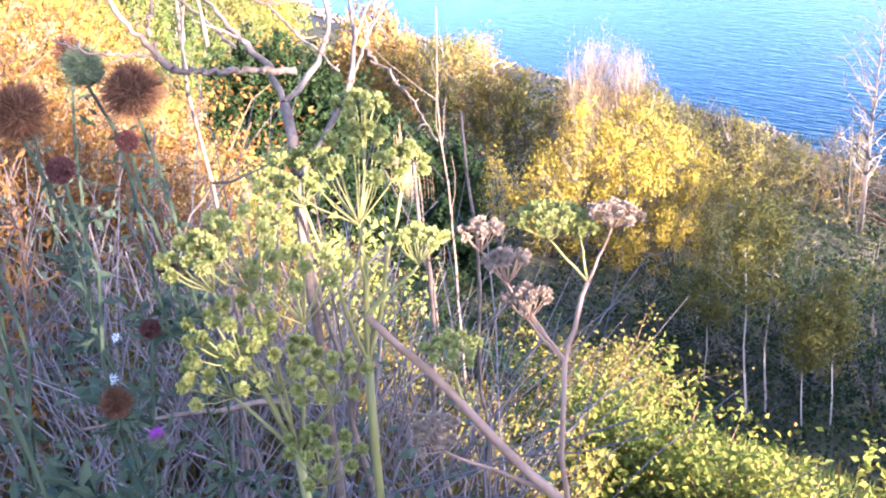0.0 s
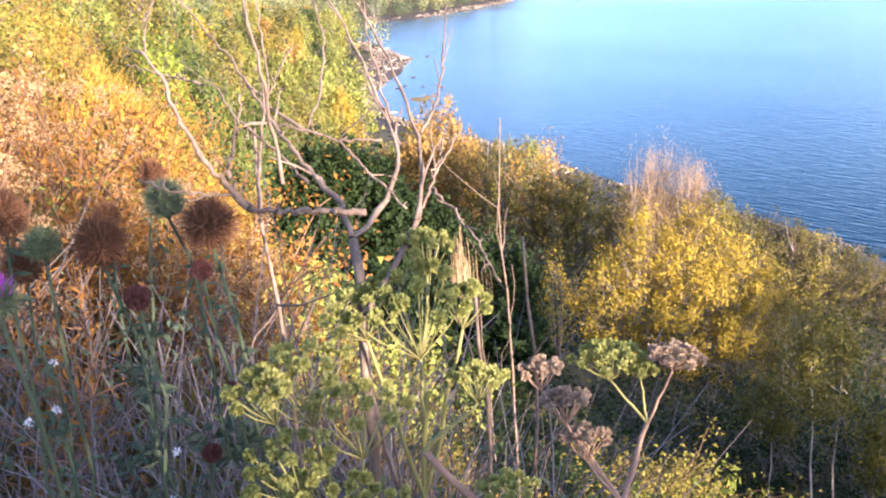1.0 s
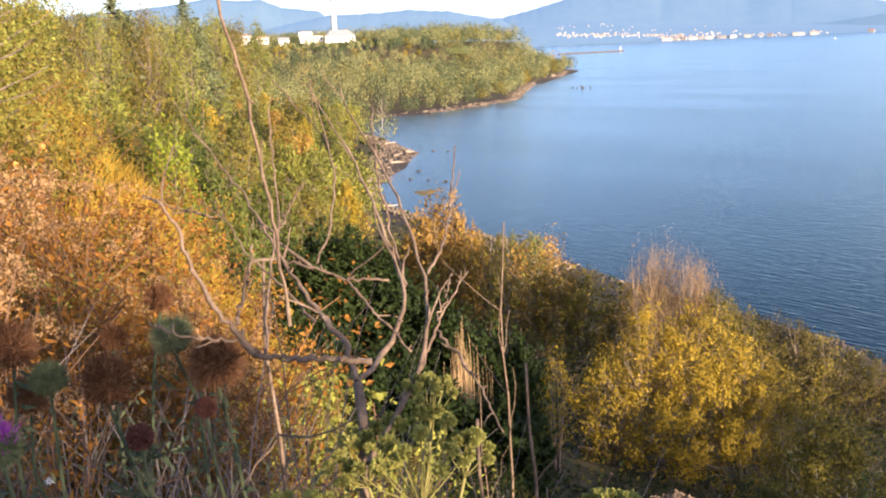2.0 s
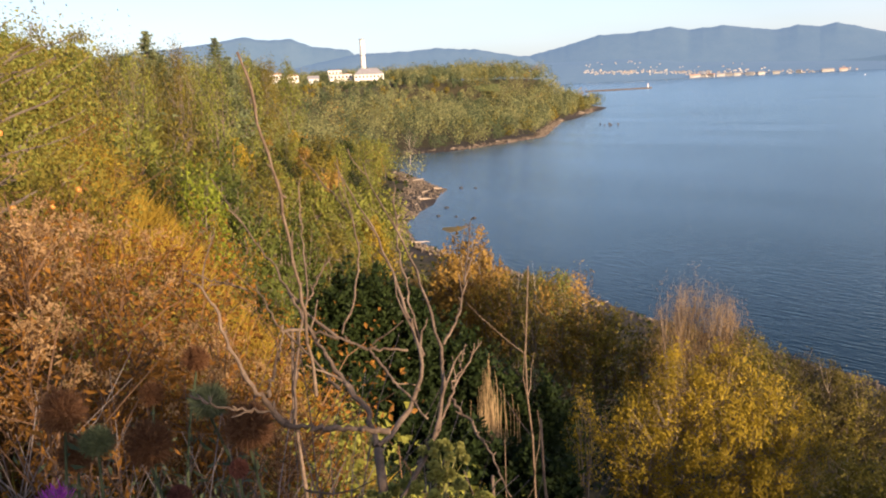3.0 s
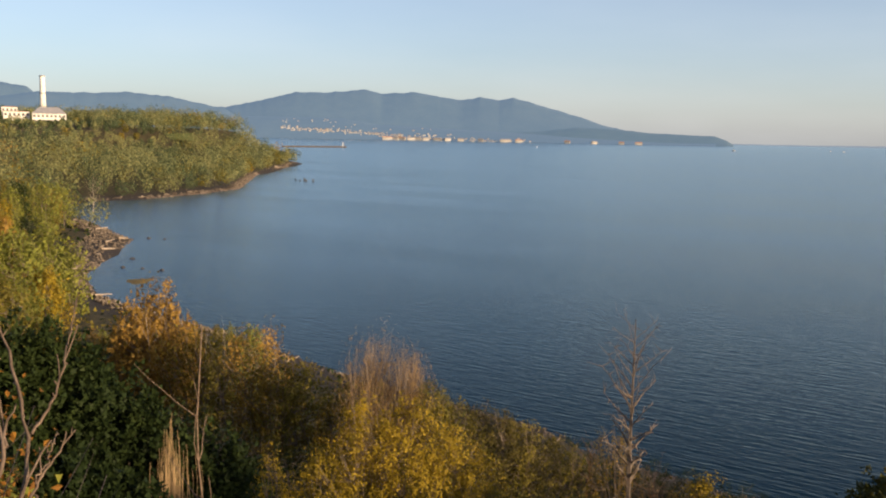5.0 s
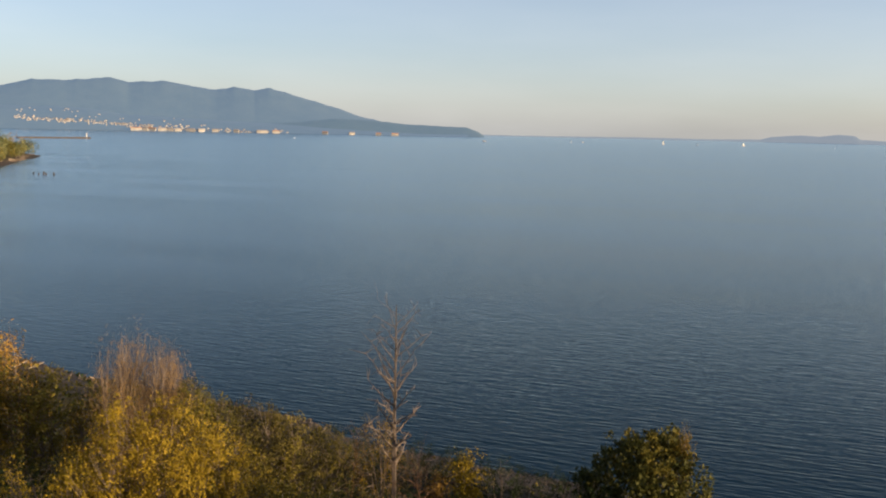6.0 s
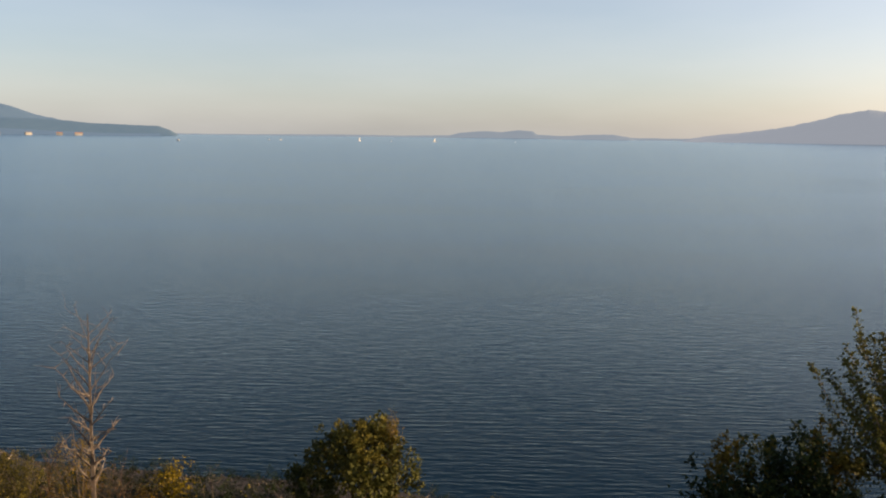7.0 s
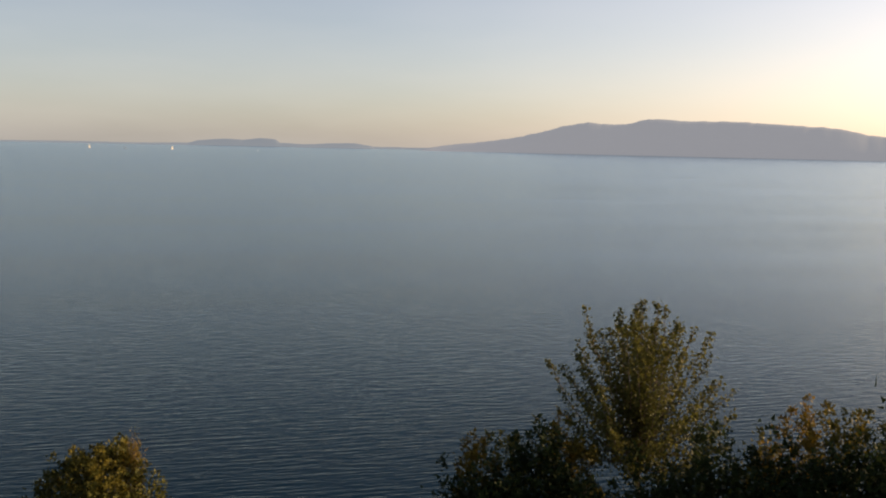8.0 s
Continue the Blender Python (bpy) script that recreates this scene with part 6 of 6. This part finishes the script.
# ---- plants before the camera ----
def dead_shrub():
    """A leafless shrub: forked grey branches with short knobbly twigs."""
    rng = np.random.default_rng(9)
    root = thing("dead_shrub", slope_at(-0.21, 1.3), "bare dead shrub with forked grey-brown branches", "shrub")
    base = np.array(root.location)

    def limb(name, r0, r1, *pts, twigs=3):
        pts = np.array(pts)
        s = np.linspace(0, 1, 24)
        k = np.concatenate([[0], np.cumsum(np.linalg.norm(np.diff(pts, axis=0), axis=1))])
        k /= k[-1]
        p = np.column_stack([np.interp(s, k, pts[:, c]) for c in range(3)])
        q = p.copy()
        for _ in range(2):
            q[1:-1] = (q[:-2] + 2 * q[1:-1] + q[2:]) / 4
        q[1:-1] += rng.normal(size=(22, 3)) * 0.0016
        r = 0.7 * np.linspace(r0, r1, 24) * (1 + 0.1 * rng.normal(size=24))
        g = Geo()
        g.tube(q - base, r, 7)
        for _ in range(5):
            i = rng.integers(2, 23)
            d = rng.normal(size=3) * 0.6 + (0, 0, 0.6)
            g.tube([q[i] - base, q[i] - base + d / np.linalg.norm(d) * rng.uniform(0.004, 0.012)], (r[i] * 0.8, r[i] * 0.5), 5)
        ob = part(name, g, M_dead_twig, root, smooth=True)
        for _ in range(twigs):
            i = rng.integers(6, 23)
            ahead = (q[i] - q[i - 1]) / np.linalg.norm(q[i] - q[i - 1])
            e = q[i] + (ahead + rng.normal(size=3) * 0.5 + (0, 0, 0.3)) * rng.uniform(0.02, 0.06)
            g = Geo()
            g.tube(wander(q[i], e, 5, 0.06, rng) - base, np.linspace(r[i] * 0.65, 0.0009, 5), 5)
            part("twig", g, M_dead_twig, ob)

    knot = (-0.177, 1.116, 27.704)
    limb("trunk", 0.0115, 0.009, tuple(base), (-0.164, 1.037, 27.668), knot, twigs=0)
    limb("branch", 0.0055, 0.0014, (-0.152, 0.994, 27.652), (-0.134, 1.052, 27.674), (-0.116, 1.091, 27.691), (-0.094, 1.156, 27.724), (-0.091, 1.210, 27.755), (-0.096, 1.282, 27.802), (-0.130, 1.365, 27.865), (-0.152, 1.421, 27.912), (-0.185, 1.471, 27.959), (-0.231, 1.534, 28.021), (-0.248, 1.572, 28.060))
    limb("branch", 0.0058, 0.0013, (-0.178, 1.120, 27.706), (-0.140, 1.170, 27.732), (-0.122, 1.219, 27.761), (-0.123, 1.259, 27.787), (-0.152, 1.334, 27.842), (-0.186, 1.399, 27.895), (-0.207, 1.446, 27.937), (-0.237, 1.496, 27.984), (-0.276, 1.534, 28.023), (-0.299, 1.572, 28.062), twigs=4)
    limb("branch", 0.0032, 0.0013, (-0.123, 1.264, 27.791), (-0.141, 1.318, 27.830), (-0.159, 1.381, 27.879), (-0.179, 1.453, 27.942), (-0.190, 1.541, 28.026), twigs=2)
    limb("branch", 0.0032, 0.0013, (-0.094, 1.282, 27.802), (-0.072, 1.327, 27.834), (-0.062, 1.381, 27.876), (-0.055, 1.477, 27.960), twigs=2)
    limb("branch", 0.0042, 0.0014, (-0.120, 1.091, 27.691), (-0.098, 1.140, 27.715), (-0.081, 1.197, 27.746), (-0.063, 1.242, 27.774), (-0.037, 1.286, 27.803), twigs=2)
    limb("branch", 0.0024, 0.0015, (-0.078, 1.210, 27.755), (-0.067, 1.246, 27.777), (-0.062, 1.284, 27.803), twigs=0)
    limb("branch", 0.0032, 0.0014, (-0.081, 1.197, 27.746), (-0.051, 1.158, 27.724), (-0.020, 1.100, 27.694), (0.004, 1.039, 27.667), twigs=2)
    limb("branch", 0.003, 0.002, (-0.205, 1.271, 27.798), (-0.170, 1.230, 27.769), (-0.139, 1.197, 27.748), (-0.111, 1.163, 27.728), twigs=1)
    limb("branch", 0.0034, 0.0026, (-0.346, 1.302, 27.823), (-0.309, 1.307, 27.826), (-0.256, 1.291, 27.813), (-0.208, 1.275, 27.800), (-0.148, 1.273, 27.797), twigs=1)
    limb("branch", 0.0042, 0.0012, (-0.256, 1.291, 27.813), (-0.297, 1.320, 27.835), (-0.349, 1.368, 27.874), (-0.385, 1.412, 27.913), (-0.433, 1.462, 27.959), (-0.483, 1.512, 28.009), twigs=2)
    limb("branch", 0.0062, 0.0034, (-0.179, 1.120, 27.706), (-0.199, 1.181, 27.740), (-0.245, 1.228, 27.770), (-0.280, 1.277, 27.803), (-0.319, 1.325, 27.840), (-0.348, 1.365, 27.872))
    limb("branch", 0.0034, 0.0015, (-0.302, 1.161, 27.730), (-0.316, 1.255, 27.790), (-0.317, 1.322, 27.837), (-0.316, 1.370, 27.876), (-0.334, 1.435, 27.931), (-0.356, 1.528, 28.019), twigs=2)
    limb("branch", 0.0024, 0.0014, (-0.314, 1.352, 27.861), (-0.308, 1.377, 27.881), (-0.288, 1.421, 27.917), twigs=1)
    limb("branch", 0.0034, 0.0013, (-0.243, 1.210, 27.758), (-0.285, 1.253, 27.787), (-0.326, 1.289, 27.814), (-0.369, 1.327, 27.843), (-0.404, 1.377, 27.884), twigs=2)
    limb("branch", 0.0026, 0.0012, (-0.252, 1.300, 27.819), (-0.242, 1.341, 27.850), (-0.236, 1.377, 27.878), (-0.241, 1.435, 27.928), (-0.260, 1.493, 27.982), (-0.311, 1.534, 28.024), (-0.365, 1.584, 28.077), twigs=2)
    limb("branch", 0.0058, 0.0022, (-0.278, 1.020, 27.779), (-0.319, 1.020, 27.830), (-0.338, 1.020, 27.875), (-0.351, 1.020, 27.927), (-0.373, 1.020, 27.962), twigs=2)
    limb("branch", 0.0056, 0.005, (-0.144, 1.020, 27.766), (-0.194, 1.020, 27.770), (-0.237, 1.020, 27.773), (-0.279, 1.020, 27.777), twigs=0)
    limb("branch", 0.0034, 0.0018, (-0.272, 1.020, 27.780), (-0.301, 1.020, 27.797), (-0.352, 1.020, 27.798), (-0.397, 1.020, 27.819), twigs=2)
    limb("branch", 0.0028, 0.0013, (-0.414, 1.367, 27.876), (-0.444, 1.378, 27.886), (-0.487, 1.385, 27.893), (-0.534, 1.403, 27.910), twigs=1)
    limb("branch", 0.0036, 0.0022, (-0.295, 1.020, 27.815), (-0.281, 1.020, 27.861), (-0.270, 1.020, 27.907), twigs=1)

    limb("branch", 0.0034, 0.0022, (-0.258, 1.121, 27.781), (-0.259, 1.093, 27.899), (-0.265, 1.061, 28.027), (-0.273, 1.041, 28.099), (-0.282, 1.019, 28.175), (-0.288, 1.005, 28.222), (-0.293, 1.000, 28.240), twigs=1)

dead_shrub()


def dead_stem(name, label, a, b, r, seed, twigs=6, mat=None, lean=0.03):
    rng = np.random.default_rng(seed)
    root = thing(name, a, label, "stem", "dead stems before the camera")
    a, b = np.array(a), np.array(b)
    p = wander((0, 0, 0), b - a, 12, lean, rng)
    g = Geo()
    rr = np.linspace(r, r * 0.35, 12)
    g.tube(p, rr, 6)
    part("stalk", g, mat or M_dead_twig, root, smooth=True)
    for i in range(twigs):
        k = rng.integers(4, 11)
        e = p[k] + rng.normal(size=3) * 0.07 * np.linalg.norm(b - a) + (0, 0, 0.1 * np.linalg.norm(b - a))
        g = Geo()
        g.tube(wander(p[k], e, 5, 0.06, rng), np.linspace(rr[k] * 0.6, rr[k] * 0.25, 5), 5)
        part("twig", g, mat or M_dead_twig, root)
    return root


def down(x, y):
    return slope_at(x, y, 0.05)


dead_stem("bare_sapling", "thin leafless grey sapling in front of the hollow", down(0.12, 7.0), (0.09, 7.0, 26.78), 0.015, 1, 5, lean=0.01)
dead_stem("bare_sapling", "thin leafless grey sapling in front of the hollow", down(-0.02, 6.4), (-0.12, 6.2, 25.7), 0.009, 2, 5, lean=0.015)
dead_stem("fallen_branch", "pale dead branch lying over the foot of the slope", (*polar(17.2, 28), ground_at(*polar(17.2, 28)) + 0.9), (*polar(20.0, 28), ground_at(*polar(20.0, 28)) + 0.5), 0.03, 8, 4)
dead_stem("dead_herb", "upright grey dead stem with a few short twigs", down(-0.41, 1.47), (-0.36, 1.42, 27.80), 0.008, 3, 5)
dead_stem("dead_herb", "upright grey dead stem with a few short twigs", down(-0.14, 1.5), (-0.21, 1.36, 27.5), 0.01, 4, 4)
dead_stem("dead_herb", "upright grey dead stem with a few short twigs", down(-0.05, 1.7), (-0.04, 1.6, 27.45), 0.009, 5, 4)
dead_stem("dead_herb", "pale broken branch lying across the dead stems", (-0.30, 1.40, 27.10), (-0.56, 1.18, 27.22), 0.006, 6, 3)
dead_stem("dead_herb", "upright grey dead stem with a few short twigs", down(0.05, 1.9), (0.06, 1.9, 27.45), 0.008, 7, 5)


def dead_thicket():
    """Uncounted thin dead stems crossing one another on the bank."""
    rng = np.random.default_rng(14)
    g = Geo()
    for i in range(1000):
        az, d = rng.uniform(-42, 4), rng.uniform(1.25, 3.4)
        x, y = polar(az, d)
        z = ground_at(x, y)
        ln = rng.uniform(0.35, 1.15)
        v = np.array((rng.normal() * 0.4, rng.normal() * 0.4, rng.uniform(0.3, 1)))
        v *= ln / np.linalg.norm(v)
        a = np.array((x, y, z + rng.uniform(0, 0.35)))
        if a[2] + v[2] > 27.35:
            v *= 0.6
        g.tube(wander(a, a + v, 5, 0.04, rng), np.linspace(0.0032, 0.0012, 5) * rng.uniform(0.45, 1.3), 4, cap=False)
    tagged(part("dead_stems", g, M_dead_stem), "tangle of thin dead grey stems on the bank", "dead stems", kind="stuff")
    c = Geo()
    n = 4200
    az, d = np.radians(rng.uniform(-44, 8, n)), rng.uniform(1.0, 3.2, n)
    p = np.column_stack([d * np.sin(az), d * np.cos(az)])
    c.leaves(np.column_stack([p, height(p) + rng.random(n) ** 1.3 * 0.9]), rng.uniform(0.015, 0.05, n), rng, 0.2, 0.28)
    tagged(part("bank_herbs", c, M_thistle_leaf), "dull green herb leaves among the dead stems", "herbs", kind="stuff")


dead_thicket()


def thistle(x, y, heads, seed, label, purple=False):
    """A thistle: ribbed stalk, spiny leaves, and heads of many fine spines. heads: place and half width of each, and its state."""
    rng = np.random.default_rng(seed)
    base = np.array(down(x, y))
    root = thing("thistle", base, label, "thistle", "thistles before the camera")
    top = np.mean([h[0] for h in heads], 0) - base
    main = wander((0, 0, 0), top * (1, 1, 0.8), 9, 0.07, rng)
    g = Geo()
    g.tube(main, np.linspace(0.0038, 0.0022, 9), 6)
    part("stalk", g, M_thistle_leaf, root, smooth=True)
    lf = Geo()
    for i in range(26):
        k = rng.integers(2, 9)
        a = rng.uniform(0, 6.28)
        s = np.linspace(0, 1, 9)[:, None]
        ln = rng.uniform(0.08, 0.2)
        mid = main[k] + s * (math.cos(a) * ln, math.sin(a) * ln, ln * 0.3) + (0, 0, -0.25 * ln) * s ** 2
        for sd in (-1, 1):
            out = np.array((-math.sin(a), math.cos(a), 0.2)) * sd
            lf.leaves(mid, ln * 0.26 * (1.1 - s[:, 0]), rng, 0.6, 0.4, np.tile(out + np.array((math.cos(a), math.sin(a), 0)) * 0.6, (9, 1)))
    part("foliage", lf, M_thistle_leaf, root)
    for at, r, state in heads:
        c = np.array(at) - base
        g = Geo()
        st = main[rng.integers(5, 9)]
        g.tube(wander(st, c - (0, 0, r * 0.9), 6, 0.05, rng), np.linspace(0.0028, 0.0024, 6), 5)
        sp = wander(st, c - (0, 0, r * 0.9), 40, 0.01, rng) + rng.normal(size=(40, 3)) * 0.002
        out = rng.normal(size=(40, 3)) + (0, 0, 0.7)
        g.leaves(sp, rng.uniform(0.012, 0.035, 40), rng, 0.2, 0.25, out * 1.5)
        part("stem", g, M_thistle_leaf, root)
        hd = Geo()
        core = [(0, 0, z * r) for z in (-0.8, -0.55, -0.1, 0.3, 0.55)]
        hd.tube(np.array(core) + c, np.array((0.2, 0.5, 0.62, 0.5, 0.3)) * r, 9)
        n = 2000
        u = rng.normal(size=(n, 3))
        u /= np.linalg.norm(u, axis=1, keepdims=True)
        u[:, 2] = np.maximum(u[:, 2], -0.75)
        mat = {"dry": M_thistle, "green": M_thistle_green, "bud": M_bud, "flower": M_thistle_green}[state]
        if state == "bud":
            hd.leaves(c + u * r * 0.5, np.full(n, r * 0.5), rng, 0, 0.3, u * 0.7 + (0, 0, 0.5))
        else:
            hd.leaves(c + u * r * 0.45 * (1, 1, 0.9), rng.uniform(0.45, 0.9, n) * r, rng, 0, 0.05, u * 2.4 + (0, 0, 0.6))
        ob = part("head", hd, mat, root, {"dry": "brown dried head of fine spines", "green": "green spiny head", "bud": "small brown-purple closed bud", "flower": "green spiny head"}[state])
        if state in ("flower", "dry"):
            fl = Geo()
            n = 260
            v = np.column_stack([rng.normal(size=n) * 0.5, rng.normal(size=n) * 0.5, np.ones(n)])
            fl.leaves(c + (0, 0, r * 0.3) + rng.normal(size=(n, 3)) * r * 0.22, np.full(n, r * (0.95 if state == "flower" else 0.7)), rng, 0, 0.07, v * 3)
            part("floret", fl, M_purple if state == "flower" else M_thistle, ob)


thistle(-0.42, 1.22, [((-0.366, 1.151, 27.725), 0.036, "dry"), ((-0.43, 1.18, 27.755), 0.027, "green"), ((-0.384, 1.146, 27.665), 0.016, "bud"), ((-0.36, 1.12, 27.5), 0.016, "bud")], 1, "tall thistle with dried brown spiny heads")
thistle(-0.52, 1.15, [((-0.494, 1.103, 27.72), 0.034, "dry"), ((-0.444, 1.07, 27.658), 0.019, "bud"), ((-0.426, 1.014, 27.365), 0.02, "dry"), ((-0.387, 1.083, 27.43), 0.015, "bud")], 2, "tall thistle with one large dried head")
thistle(-0.62, 1.2, [((-0.575, 1.119, 27.72), 0.024, "green"), ((-0.633, 1.145, 27.755), 0.032, "dry"), ((-0.66, 1.22, 27.66), 0.03, "dry")], 3, "leaning thistle with green and brown heads")
thistle(-0.53, 0.96, [((-0.508, 0.872, 27.735), 0.022, "flower"), ((-0.36, 0.95, 27.35), 0.012, "flower")], 4, "thistle with a purple flower in bloom")
thistle(-0.66, 1.65, [((-0.599, 1.6, 27.695), 0.026, "dry"), ((-0.7, 1.62, 27.62), 0.024, "dry")], 5, "thistle with dark dried heads further up the bank")


def umbel(root, rng, hub, top, R, dry, stem_from, thick=0.004, rays=20, seeds=26):
    """An umbel: a stem, rays from one hub, and a dome of small seed clusters."""
    hub, top, base = np.array(hub), np.array(top), np.array(root.location)
    ax = (top - hub) / np.linalg.norm(top - hub)
    H = np.linalg.norm(top - hub)
    g = Geo()
    p = wander(np.array(stem_from), hub, 8, 0.03, rng)
    g.tube(p - base, np.linspace(thick, thick * 0.6, 8), 7)
    st = part("stem", g, M_stalk_dry if dry else M_stalk, root, smooth=True)
    r = Geo()
    s = Geo()
    e1 = np.cross(ax, (0.2, 0.9, 0.1))
    e1 /= np.linalg.norm(e1)
    e2 = np.cross(ax, e1)
    for i in range(rays):
        q = math.sqrt((i + 0.5) / rays)
        a = i * 2.4 + rng.normal() * 0.15
        end = hub + ax * H * (1.0 - 0.3 * q * q) * rng.uniform(0.92, 1.05) + (e1 * math.cos(a) + e2 * math.sin(a)) * R * q
        out = (end - hub) / np.linalg.norm(end - hub)
        mid = hub + (end - hub) * 0.5 + (e1 * math.cos(a) + e2 * math.sin(a)) * R * 0.1 * q
        r.tube(np.array([hub, mid, end]) - base, (0.001, 0.0008, 0.0007), 4, cap=False)
        w = R * 0.62 / math.sqrt(rays) * 1.15
        v = rng.normal(size=(seeds, 3))
        v /= np.linalg.norm(v, axis=1, keepdims=True)
        v = v + out * 0.75
        tips = end + v * w * 0.42
        for t in tips[::4]:
            r.tube(np.array([end, t]) - base, (0.0006, 0.0005), 3, cap=False)
        s.leaves(np.repeat(tips, 2, 0) - base, rng.uniform(0.8, 1.2, 2 * seeds) * 0.0062, rng, 0.2, 0.85, np.repeat(v, 2, 0))
    tagged(part("ray", r, M_stalk_dry if dry else M_stalk, st, "thin rays of the umbel"), kind="stuff")
    part("seed_head", s, M_seed_dry if dry else M_seed, st, "dry beige seeds" if dry else "green ripening seeds")


def umbel_plants():
    rng = np.random.default_rng(31)
    a = thing("umbel_plant", down(-0.12, 1.12), "tall wild parsnip with broad green seed umbels", "plant", "umbel plants before the camera")
    f = np.array(a.location) + (0, 0, 0.0)
    fork = np.array((-0.11, 1.07, 27.36))
    g = Geo()
    g.tube(wander((0, 0, 0), fork - f, 8, 0.02, rng), np.linspace(0.008, 0.006, 8), 8)
    part("stalk", g, M_stalk, a, smooth=True)
    for hub, top, R, dry in [((-0.099, 1.054, 27.565), (-0.105, 1.05, 27.675), 0.082, 0), ((-0.087, 1.105, 27.655), (-0.084, 1.105, 27.712), 0.034, 0), ((-0.16, 1.04, 27.6), (-0.165, 1.03, 27.66), 0.05, 0),
                             ((-0.045, 1.06, 27.6), (-0.035, 1.06, 27.65), 0.035, 0)]:
        umbel(a, rng, hub, top, R, dry, fork, 0.0034, 17 if R > 0.06 else 12, 64 if R > 0.06 else 40)
    b = thing("umbel_plant", down(-0.2, 1.0), "bushy wild parsnip with many small green umbels", "plant", "umbel plants before the camera")
    f = np.array(b.location)
    fork = np.array((-0.2, 0.97, 27.3))
    g = Geo()
    g.tube(wander((0, 0, 0), fork - f, 8, 0.02, rng), np.linspace(0.008, 0.006, 8), 8)
    part("stalk", g, M_stalk, b, smooth=True)
    for hub, top, R in [((-0.215, 0.94, 27.54), (-0.225, 0.931, 27.63), 0.06), ((-0.255, 0.93, 27.55), (-0.27, 0.92, 27.615), 0.04), ((-0.165, 0.95, 27.49), (-0.164, 0.944, 27.575), 0.06), ((-0.235, 0.92, 27.46), (-0.245, 0.9, 27.53), 0.05),
                        ((-0.2, 0.92, 27.42), (-0.205, 0.9, 27.49), 0.05), ((-0.14, 0.92, 27.4), (-0.14, 0.9, 27.46), 0.045), ((-0.26, 0.95, 27.4), (-0.28, 0.93, 27.46), 0.045), ((-0.16, 0.9, 27.3), (-0.155, 0.885, 27.37), 0.045)]:
        umbel(b, rng, hub, top, R, 0, fork if hub[2] > 27.35 else f + (0, 0, 0.9), 0.003, 14, 46)
    c = thing("umbel_plant", down(0.12, 1.0), "wild parsnip with green and dry pinkish umbels on forked stalks", "plant", "umbel plants before the camera")
    f = np.array(c.location)
    low, junc = np.array((0.145, 1.04, 27.358)), np.array((0.183, 1.085, 27.446))
    g = Geo()
    g.tube(wander((0, 0, 0), low - f, 9, 0.02, rng), np.linspace(0.005, 0.0038, 9), 8)
    part("stalk", g, M_stalk_dry, c, smooth=True)
    g = Geo()
    g.tube(wander(low - f, junc - f, 6, 0.04, rng), np.linspace(0.0038, 0.003, 6), 7)
    part("stalk", g, M_stalk_dry, c, smooth=True)
    umbel(c, rng, (0.138, 1.099, 27.503), (0.136, 1.1, 27.545), 0.045, 0, junc, 0.0021, 22)
    umbel(c, rng, (0.215, 1.087, 27.519), (0.219, 1.086, 27.547), 0.031, 1, junc, 0.0021, 18)
    umbel(c, rng, (0.176, 1.094, 27.505), (0.176, 1.094, 27.525), 0.018, 0, junc, 0.002, 10)
    umbel(c, rng, (0.047, 1.055, 27.515), (0.047, 1.057, 27.552), 0.026, 1, low, 0.0026, 14)
    umbel(c, rng, (0.077, 1.05, 27.47), (0.077, 1.055, 27.51), 0.03, 1, low, 0.0026, 14)
    umbel(c, rng, (0.1, 1.045, 27.42), (0.1, 1.046, 27.46), 0.03, 1, low, 0.0026, 14)
    d = thing("umbel_plant", down(0.13, 0.93), "leaning wild parsnip with a thick pinkish stalk", "plant", "umbel plants before the camera")
    f = np.array(d.location)
    bend, tip = np.array((0.12, 0.942, 27.22)), np.array((-0.097, 0.995, 27.47))
    g = Geo()
    g.tube(wander((0, 0, 0), bend - f, 6, 0.02, rng), np.linspace(0.0075, 0.007, 6), 8)
    part("stalk", g, M_stalk_dry, d, smooth=True)
    g = Geo()
    g.tube(wander(bend - f, tip - f, 8, 0.015, rng), np.linspace(0.007, 0.0045, 8), 8)
    part("stalk", g, M_stalk_dry, d, smooth=True)
    umbel(d, rng, (-0.03, 1.0, 27.53), (-0.027, 1.008, 27.57), 0.036, 0, tip, 0.003, 16)
    umbel(d, rng, (0.0, 0.97, 27.4), (0.0, 0.97, 27.44), 0.036, 0, (bend + tip) / 2, 0.003, 16)
    umbel(d, rng, (-0.02, 0.95, 27.3), (-0.03, 0.94, 27.34), 0.03, 1, bend, 0.003, 14)


umbel_plants()


def thistle_down():
    """White seed down caught among the stems of the bank."""
    rng = np.random.default_rng(41)
    for x, y, z in ((-0.46, 1.1, 27.35), (-0.72, 1.25, 27.4), (-0.66, 1.1, 27.25), (-0.38, 1.32, 27.2), (-0.6, 1.5, 27.2), (-0.9, 1.7, 27.3), (-0.5, 1.0, 27.12), (-0.78, 1.45, 27.32)):
        g = Geo()
        n = 90
        u = rng.normal(size=(n, 3))
        u /= np.linalg.norm(u, axis=1, keepdims=True)
        g.leaves(u * 0.003, rng.uniform(0.004, 0.01, n), rng, 0, 0.12, u * 3)
        ob = part("thistle_down", g, M_down)
        ob.location = (x, y, z)
        tagged(ob, "tuft of white thistle down caught on dead stems", "seed down", "tufts of thistle down")


thistle_down()
